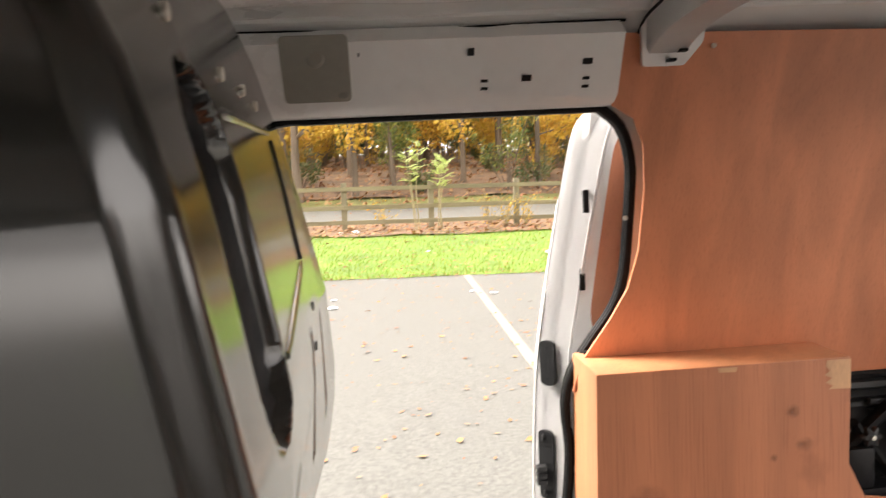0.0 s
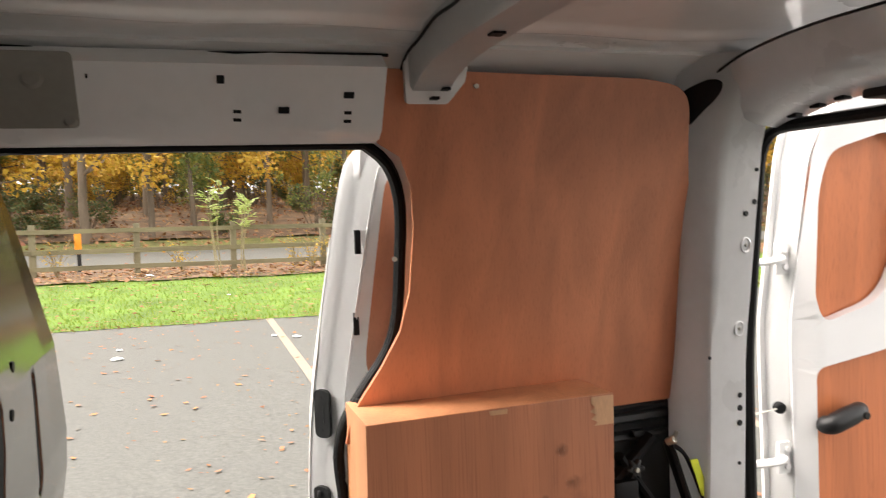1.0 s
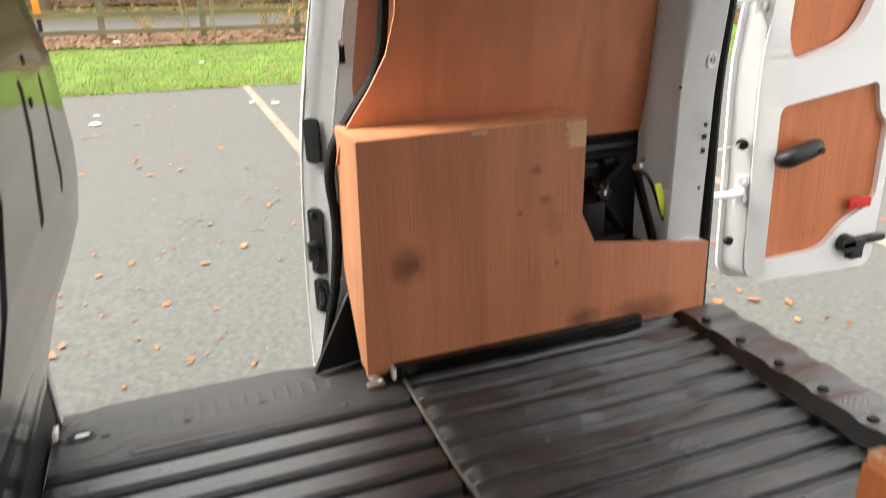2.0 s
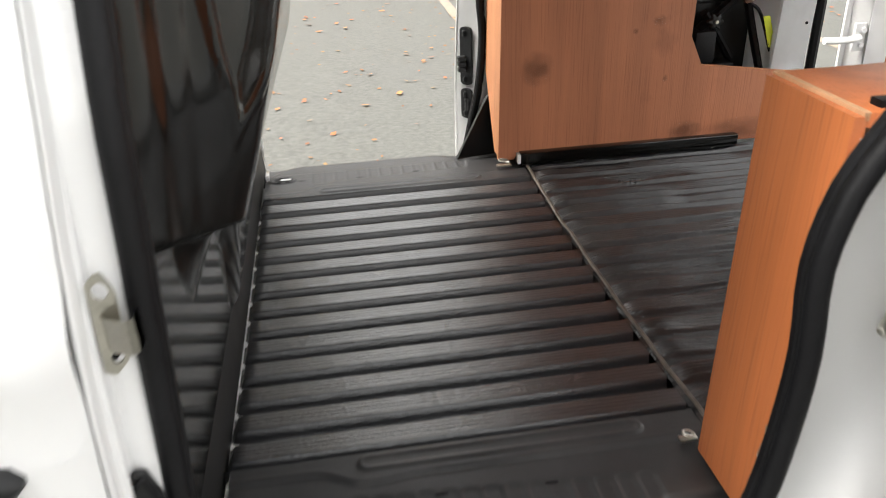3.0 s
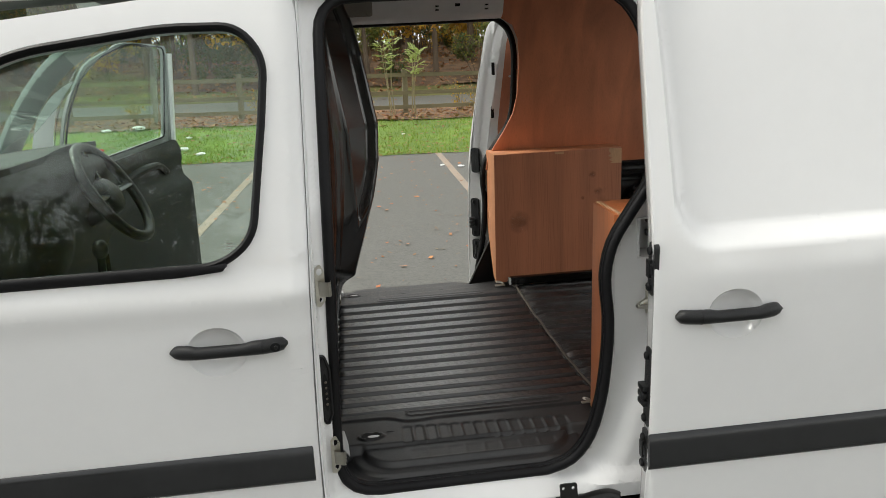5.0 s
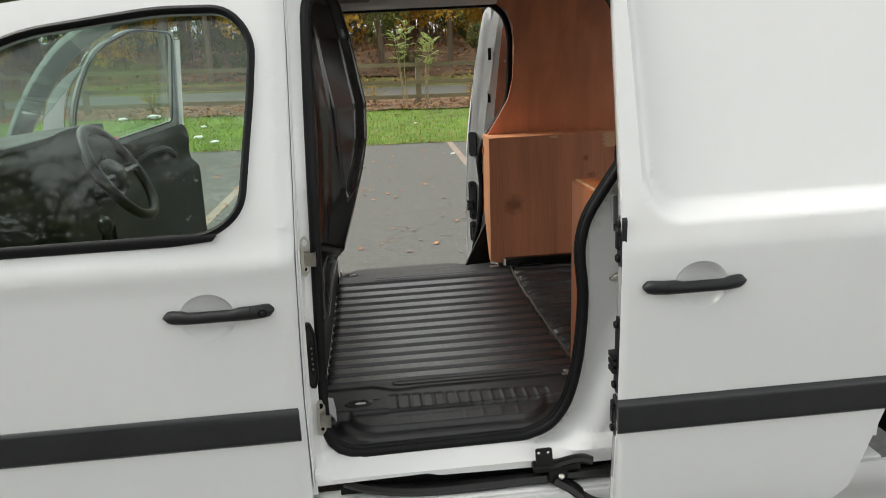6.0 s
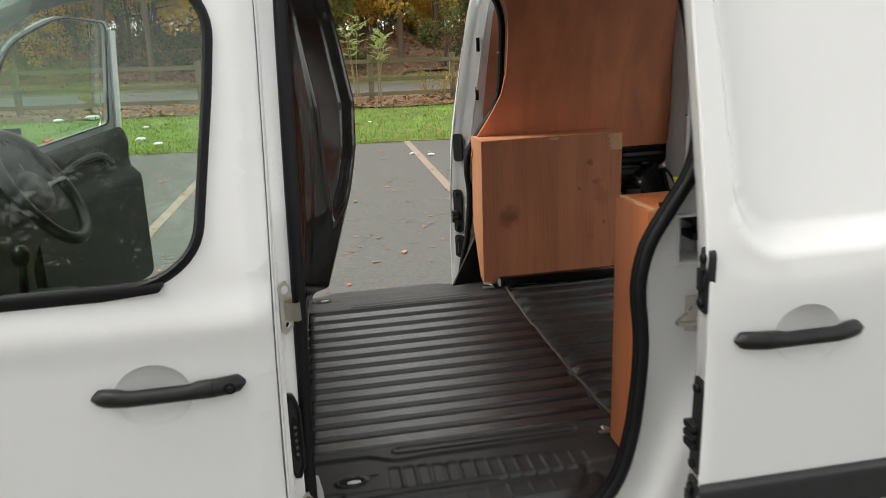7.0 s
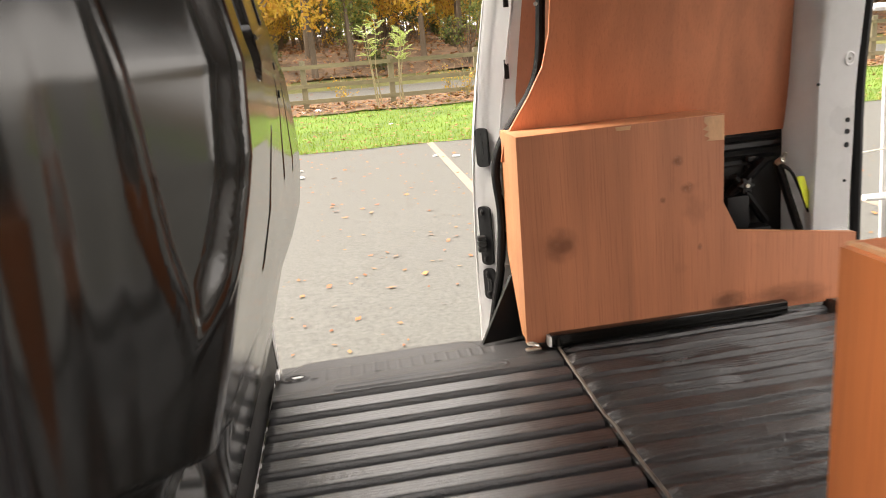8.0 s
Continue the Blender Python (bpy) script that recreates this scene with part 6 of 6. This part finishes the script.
scatter_leaves("wood_leaves", 14000, (-35, 35, 25.6, 45), 0.08, FALLEN, "brown leaf litter under the trees", 0.14, 0.12, 5)
scatter_leaves("road_leaves", 500, (-30, 30, 19.6, 25.2), 0.05, FALLEN, "leaves blown across the road", 0.06, 0, 6)


def grass():
    rng = np.random.default_rng(8)
    verts, faces = [], []
    for _ in range(42000):
        x = rng.uniform(-16, 16)
        y = 10.72 + 5.5 * rng.random() ** 1.25
        z = land(x, y) + 0.008
        h, a = rng.uniform(0.03, 0.075), rng.uniform(0, 2 * math.pi)
        dx, dy = math.cos(a) * 0.006, math.sin(a) * 0.006
        lx, ly = rng.normal(0, 0.02), rng.normal(0, 0.02)
        i = len(verts)
        verts += [(x - dx, y - dy, z), (x + dx, y + dy, z), (x + lx, y + ly, z + h)]
        faces.append((i, i + 1, i + 2))
    me = bpy.data.meshes.new("grass")
    me.from_pydata(verts, [], faces)
    me.materials.append(GRASS)
    tagged(new("grass", me), "short bright green grass blades with daisies of litter", "grass", "", "stuff")


grass()


def fence():
    f = thing("fence", "weathered timber post and rail fence along the verge", "fence")
    y0, gap = 17.0, 1.92
    xs = [-0.68 + gap * k for k in range(-9, 10)]
    for x in xs:
        z = land(x, y0)
        bm = box(-0.062, 0.062, -0.055, 0.055, -0.1, 1.10, 0.012)
        for v in bm.verts:
            v.co.x += 0.025 * v.co.z + 0.006 * noise.noise((x, v.co.z * 3, 0))
        p = part("post", bm, POST, f)
        p.location = (x, y0, z)
    for x in xs[:-1]:
        for h in (0.22, 0.55, 0.96):
            za, zb = land(x, y0) + h, land(x + gap, y0) + h
            bm = bmesh.new()
            rng = [0.010 * noise.noise((x * 3, h, k)) for k in range(5)]
            sec = [(-0.022, -0.045), (0.022, -0.045), (0.022, 0.045), (-0.022, 0.045)]
            rows = []
            for k in range(5):
                t = k / 4
                rows.append([bm.verts.new((x + 0.02 * h + gap * t, y0 - 0.075 + a, za + (zb - za) * t + b + rng[k])) for a, b in sec])
            for p, q in zip(rows, rows[1:]):
                for k in range(4):
                    bm.faces.new((p[k], p[(k + 1) % 4], q[(k + 1) % 4], q[k]))
            bm.faces.new(rows[0][::-1])
            bm.faces.new(rows[-1])
            part("rail", bm, RAIL, f, "", 0)


fence()


def frond(bm, base, way, length, rng):
    """A pinnate leaf: paired leaflets along a rib."""
    way = Vector(way).normalized()
    side_v = way.cross(Vector((0, 0, 1)))
    side_v = side_v.normalized() if side_v.length > 0.05 else Vector((1, 0, 0))
    for k in range(7):
        t = (k + 1) / 7
        p = Vector(base) + way * length * t + Vector((0, 0, -0.25 * length * t * t))
        for s in (-1, 1):
            d = (side_v * s + way * 0.5).normalized()
            ln = length * 0.30 * (1.1 - 0.5 * t) * rng.uniform(0.8, 1.2)
            w = way * ln * 0.22
            bm.faces.new([bm.verts.new(q) for q in (p, p + d * ln * 0.5 + w, p + d * ln + Vector((0, 0, -0.02)), p + d * ln * 0.5 - w)])


def sapling(x, y, h, seed, label):
    rng = random.Random(seed)
    s = thing("sapling", label, "young tree", "saplings", (x, y, land(x, y)))
    st, lf = bmesh.new(), bmesh.new()
    for k in range(3):
        top = Vector((rng.uniform(-0.3, 0.35), rng.uniform(-0.1, 0.1), h * rng.uniform(0.75, 1.0)))
        pts = spline([(0.05 * k, 0, 0), (top.x * 0.35, top.y * 0.4, top.z * 0.45), (top.x * 0.8, top.y, top.z * 0.8), tuple(top)], 4)
        tube(pts, 0.016, 6, False, st, 1.0, lambda t: 1 - 0.7 * t)
        for j in range(10):
            t = 0.5 + 0.5 * j / 9
            p = pts[min(len(pts) - 1, int(t * (len(pts) - 1)))]
            a = rng.uniform(0, 2 * math.pi)
            frond(lf, p, (math.cos(a), math.sin(a) * 0.6, rng.uniform(0.2, 1.0)), rng.uniform(0.18, 0.34), rng)
    part("stem", st, TWIG, s)
    part("foliage", lf, SPRIG, s, "", 0)


sapling(0.86, 16.5, 2.05, 3, "young sapling with pale green pinnate leaves by the fence")
sapling(1.36, 16.6, 1.6, 5, "young sapling with pale green pinnate leaves by the fence")


def weeds(x, y, seed):
    rng = random.Random(seed)
    s = thing("weed_clump", "dry straggly weeds at the foot of the fence", "weeds", "weed clumps", (x, y, land(x, y)))
    lf = bmesh.new()
    for k in range(16):
        a, r = rng.uniform(0, 6.28), rng.uniform(0.1, 0.35)
        top = (math.cos(a) * r, math.sin(a) * r, rng.uniform(0.3, 0.85))
        part("stalk", tube([(0, 0, 0), (top[0] * 0.4, top[1] * 0.4, top[2] * 0.6), top], 0.005, 4), TWIG, s)
        for j in range(9):
            t = rng.uniform(0.35, 1.0)
            p = Vector(top) * t + Vector((rng.uniform(-0.07, 0.07), rng.uniform(-0.07, 0.07), rng.uniform(-0.05, 0.05)))
            w = rng.uniform(0.015, 0.04)
            d = Vector((rng.uniform(-1, 1), rng.uniform(-1, 1), rng.uniform(-1, 1))) * w
            e = Vector((rng.uniform(-1, 1), rng.uniform(-1, 1), rng.uniform(-1, 1))) * w
            lf.faces.new([lf.verts.new(q) for q in (p, p + d, p + d + e, p + e)])
    part("foliage", lf, CROWN_Y, s, "", 0)


for k, (x, y) in enumerate(((2.9, 16.8), (3.3, 16.7), (2.6, 17.2), (-2.2, 17.1), (0.2, 17.2), (5.0, 17.0), (-5.0, 17.1), (-7.4, 16.9), (7.0, 17.0))):
    weeds(x, y, 20 + k)


def bollard():
    x, y = -1.93, 18.5
    b = thing("marker_post", "black marker post with an orange reflector plate", "marker post", "", (x, y, land(x, y)))
    part("post", tube([(0, 0, 0), (0, 0, 0.85)], 0.045, 10), PLASTIC, b)
    part("plate", box(-0.07, 0.07, -0.062, -0.046, 0.42, 0.88, 0.01), ORANGE, b, "orange reflective plate")


bollard()


def litter(x, y, w, seed, tint=PAPER, label="crumpled white litter on the ground"):
    bm = bmesh.new()
    bmesh.ops.create_icosphere(bm, subdivisions=2, radius=w)
    for v in bm.verts:
        n = 1 + 0.5 * noise.noise(v.co * (2.5 / w) + Vector((seed, 0, 0)))
        v.co = Vector((v.co.x * n, v.co.y * n * 0.7, max(-w * 0.25, v.co.z * n * 0.35)))
    ob = part("litter", bm, tint, None, "", 30)
    ob.location = (x, y, land(x, y) + (0.035 if 10.7 < y < 17 else 0.004) + w * 0.22)
    tagged(ob, label, "litter", "litter")


for k, (x, y, w) in enumerate(((-0.49, 8.5, 0.06), (-0.5, 9.05, 0.035), (1.18, 9.3, 0.035), (1.42, 9.1, 0.045), (-0.45, 16.3, 0.10), (-0.75, 16.2, 0.07), (2.9, 12.6, 0.07), (-3.0, 12.3, 0.09), (0.9, 13.2, 0.035), (-3.2, 13.8, 0.06), (-5.2, 15.4, 0.10), (-4.6, 15.6, 0.14), (-2.6, 11.6, 0.08))):
    litter(x, y, w, k)
litter(-4.5, 12.5, 0.10, 40, RED, "crumpled red wrapper on the grass")


def leaf_cloud(rng, centers, count, size):
    verts, faces = [], []
    for _ in range(count):
        c, r = centers[rng.integers(len(centers))]
        d = rng.normal(0, 1, 3)
        d /= np.linalg.norm(d)
        p = np.array(c) + d * r * rng.random() ** 0.45 * np.array((1, 1, 0.8))
        a, b = rng.normal(0, 1, 3), rng.normal(0, 1, 3)
        a = a / np.linalg.norm(a) * size * rng.uniform(0.6, 1.3)
        b = b / np.linalg.norm(b) * size * rng.uniform(0.4, 0.9)
        i = len(verts)
        verts += [tuple(p - a), tuple(p + b), tuple(p + a), tuple(p - b)]
        faces.append((i, i + 1, i + 2, i + 3))
    return verts, faces


def tree(seed, height, girth, mat, label, leaves=2600, limbs=11):
    rng = np.random.default_rng(seed)
    t = thing("tree", label, "tree", "woodland trees")
    bm = bmesh.new()
    lean = rng.normal(0, 0.035, 2)
    trunk = [(lean[0] * h + 0.10 * noise.noise((seed, h * 0.4, 0)), lean[1] * h + 0.10 * noise.noise((seed, h * 0.4, 9)), h - 0.2) for h in np.linspace(0, height, 13)]
    tube(trunk, girth, 9, False, bm, 1.0, lambda s: (1.25 if s < 0.02 else 1.0) * (1 - 0.82 * s))
    centers = []
    for k in range(limbs):
        f = rng.uniform(0.28, 0.97)
        base = Vector(trunk[int(f * 12)])
        a, ln = rng.uniform(0, 2 * math.pi), height * rng.uniform(0.12, 0.26) * (1.2 - 0.6 * f)
        tip = base + Vector((math.cos(a) * ln, math.sin(a) * ln, ln * rng.uniform(0.3, 0.9)))
        mid = base.lerp(tip, 0.5) + Vector((0, 0, -0.06 * ln))
        tube([base, mid, tip], girth * 0.35 * (1.1 - 0.7 * f), 5, False, bm, 1.0, lambda s: 1 - 0.75 * s)
        if limbs > 20:
            for j in range(9):
                s0 = mid.lerp(tip, rng.uniform(-0.5, 1.0))
                e = s0 + Vector((rng.normal(0, 0.35), rng.normal(0, 0.35), rng.uniform(0.0, 0.6))) * ln * 0.7
                tube([s0, s0.lerp(e, 0.5) + Vector((0, 0, 0.05)), e], 0.020, 4, False, bm, 1.0, lambda s: 1 - 0.6 * s)
        centers += [(tuple(tip), ln * 0.45), (tuple(mid), ln * 0.35)]
    part("trunk", bm, BARK, t)
    v, f = leaf_cloud(rng, centers, leaves, 0.10)
    me = bpy.data.meshes.new("crown")
    me.from_pydata(v, [], f)
    me.materials.append(mat)
    c = new("crown", me)
    c.parent = t
    return t


def shrub(seed, w, h, mat, label, count=1100, size=0.055):
    rng = np.random.default_rng(seed)
    s = thing("shrub", label, "shrub", "woodland shrubs")
    bm = bmesh.new()
    centers = []
    for k in range(9):
        a, r = rng.uniform(0, 2 * math.pi), w * rng.uniform(0.2, 0.9)
        tip = Vector((math.cos(a) * r, math.sin(a) * r, h * rng.uniform(0.35, 1.0)))
        tube([Vector((0, 0, -0.1)), tip * 0.5 + Vector((0, 0, 0.12)), tip], 0.02, 5, False, bm, 1.0, lambda q: 1 - 0.7 * q)
        centers += [(tuple(tip), 0.32 * w), (tuple(tip * 0.65), 0.28 * w)]
    part("stem", bm, BARK, s)
    v, f = leaf_cloud(rng, centers, count, size)
    me = bpy.data.meshes.new("foliage")
    me.from_pydata(v, [], f)
    me.materials.append(mat)
    c = new("foliage", me)
    c.parent = s
    return s


def woodland():
    rng = random.Random(11)
    kinds = [tree(31, 9.8, 0.17, CROWN_Y, "bare-trunked autumn tree with yellow leaves"), tree(32, 11.0, 0.22, CROWN_G, "tall trunk with thinning green-yellow leaves"), tree(33, 8.6, 0.12, CROWN_Y, "slender autumn tree with yellow leaves"),
             tree(34, 10.2, 0.19, CROWN_Y, "leaning autumn tree with yellow leaves"), tree(35, 7.4, 0.09, CROWN_G, "thin young woodland tree")]
    bushes = [shrub(41, 0.9, 1.6, SHRUB, "dark green bramble undergrowth in the wood"), shrub(42, 1.2, 2.6, CROWN_Y, "yellowing understorey bush in the wood"), shrub(43, 0.7, 1.1, SHRUB, "low dark evergreen shrub under the trees"), shrub(44, 1.4, 3.4, CROWN_G, "tall green understorey bush in the wood")]
    big = [shrub(51, 2.0, 5.2, CROWN_Y, "tall yellow-leaved understorey thicket", 2600, 0.085), shrub(52, 2.2, 6.5, CROWN_G, "tall green and yellow understorey thicket", 2600, 0.09), shrub(53, 1.8, 4.2, SHRUB, "dark evergreen understorey thicket", 2200, 0.075)]
    spots = []
    for row, y in enumerate(np.arange(28.5, 60, 3.6)):
        x = -34.0 - row * 0.6 + rng.uniform(0, 1.5)
        while x < 40 + row:
            spots.append((x, y + rng.uniform(-1.3, 1.3)))
            x += rng.uniform(1.4, 4.2) * (1 + 0.06 * row)
    for k in range(24):
        spots.append((-40 + 3.4 * k + rng.uniform(-1, 1), -rng.uniform(26, 40)))
    first = set()
    for k, (x, y) in enumerate(spots):
        src = kinds[k % 5] if k < 5 else rng.choice(kinds)
        m = Matrix.Translation((x, y, land(x, y))) @ Matrix.Rotation(rng.uniform(0, 6.28), 4, "Z")
        if src.name not in first:
            first.add(src.name)
            src.matrix_world = m
            src.scale = (1, 1, 1)
        else:
            copy_thing(src, m)
    bare = tree(36, 9.8, 0.14, SHRUB, "nearly bare branching tree behind the parking bays", 1800, 44)
    for k in range(24):
        x, y = -30 + 1.15 * k + rng.uniform(-1, 1), -rng.uniform(13, 20)
        m = Matrix.Translation((x, y, land(x, y))) @ Matrix.Rotation(rng.uniform(0, 6.28), 4, "Z")
        if k:
            copy_thing(bare, m)
        else:
            bare.matrix_world = m
    first = set()
    for k in range(170):
        x, y = rng.uniform(-34, 40), 28.0 + 30 * rng.random() ** 1.5
        src = rng.choice(bushes)
        m = Matrix.Translation((x, y, land(x, y))) @ Matrix.Rotation(rng.uniform(0, 6.28), 4, "Z")
        if src.name not in first:
            first.add(src.name)
            src.matrix_world = m
        else:
            copy_thing(src, m)
    first = set()
    for k in range(196):
        x, y = -38 + 80 * ((k * 0.618) % 1.0) + rng.uniform(-1, 1), 30.5 + 28 * rng.random()
        # the last sixty, unseen behind the camera, block sky from the side glass
        if k >= 136:
            x, y = -31 + 0.45 * (k - 136) + rng.uniform(-0.5, 0.5), -rng.uniform(13, 18)

        src = big[k % 3]
        m = Matrix.Translation((x, y, land(x, y))) @ Matrix.Rotation(rng.uniform(0, 6.28), 4, "Z")
        if src.name not in first:
            first.add(src.name)
            src.matrix_world = m
        else:
            copy_thing(src, m)


woodland()


def far_wood():
    rng = np.random.default_rng(77)
    centers = [((x, 68 + rng.uniform(-3, 3), land(x, 68) + h + rng.uniform(-1, 1)), 3.2) for x in np.arange(-70, 78, 3.5) for h in (1.5, 4.5, 7.5, 10.5, 13.5)]
    v, f = leaf_cloud(rng, centers, 42000, 0.34)
    me = bpy.data.meshes.new("far_wood")
    me.from_pydata(v, [], f)
    me.materials.append(CROWN_G)
    tagged(new("far_wood", me), "dense far edge of the autumn wood", "woodland", "", "stuff")
    for name, mat, y, levels, count in (("understorey", CROWN_Y, 47, (3.0, 5.0, 7.0, 9.0), 30000), ("evergreen_layer", SHRUB, 52, (0.8, 2.2, 3.6), 16000)):
        centers = [((x, y + rng.uniform(-3, 3), land(x, y) + h + rng.uniform(-1, 1)), 2.0) for x in np.arange(-48, 56, 2.4) for h in levels]
        v, f = leaf_cloud(rng, centers, count, 0.17)
        me = bpy.data.meshes.new(name)
        me.from_pydata(v, [], f)
        me.materials.append(mat)
        tagged(new(name, me), "yellowing leaves deep in the wood" if mat is CROWN_Y else "dark green undergrowth deep in the wood", "woodland", "", "stuff")


far_wood()


def green_sign():
    x, y = 13.5, 16.8
    s = thing("sign", "small green sign board on a post beside the verge", "sign", "", (x, y, land(x, y)))
    part("post", tube([(0, 0, 0), (0, 0, 2.0)], 0.04, 8), PLASTIC, s)
    part("board", box(-0.45, 0.45, -0.05, -0.02, 1.1, 1.9, 0.01), GREEN, s, "green board with plain pale bars")
    part("bar", box(-0.3, 0.3, -0.058, -0.05, 1.55, 1.62, 0.002), PAPER, s)


green_sign()
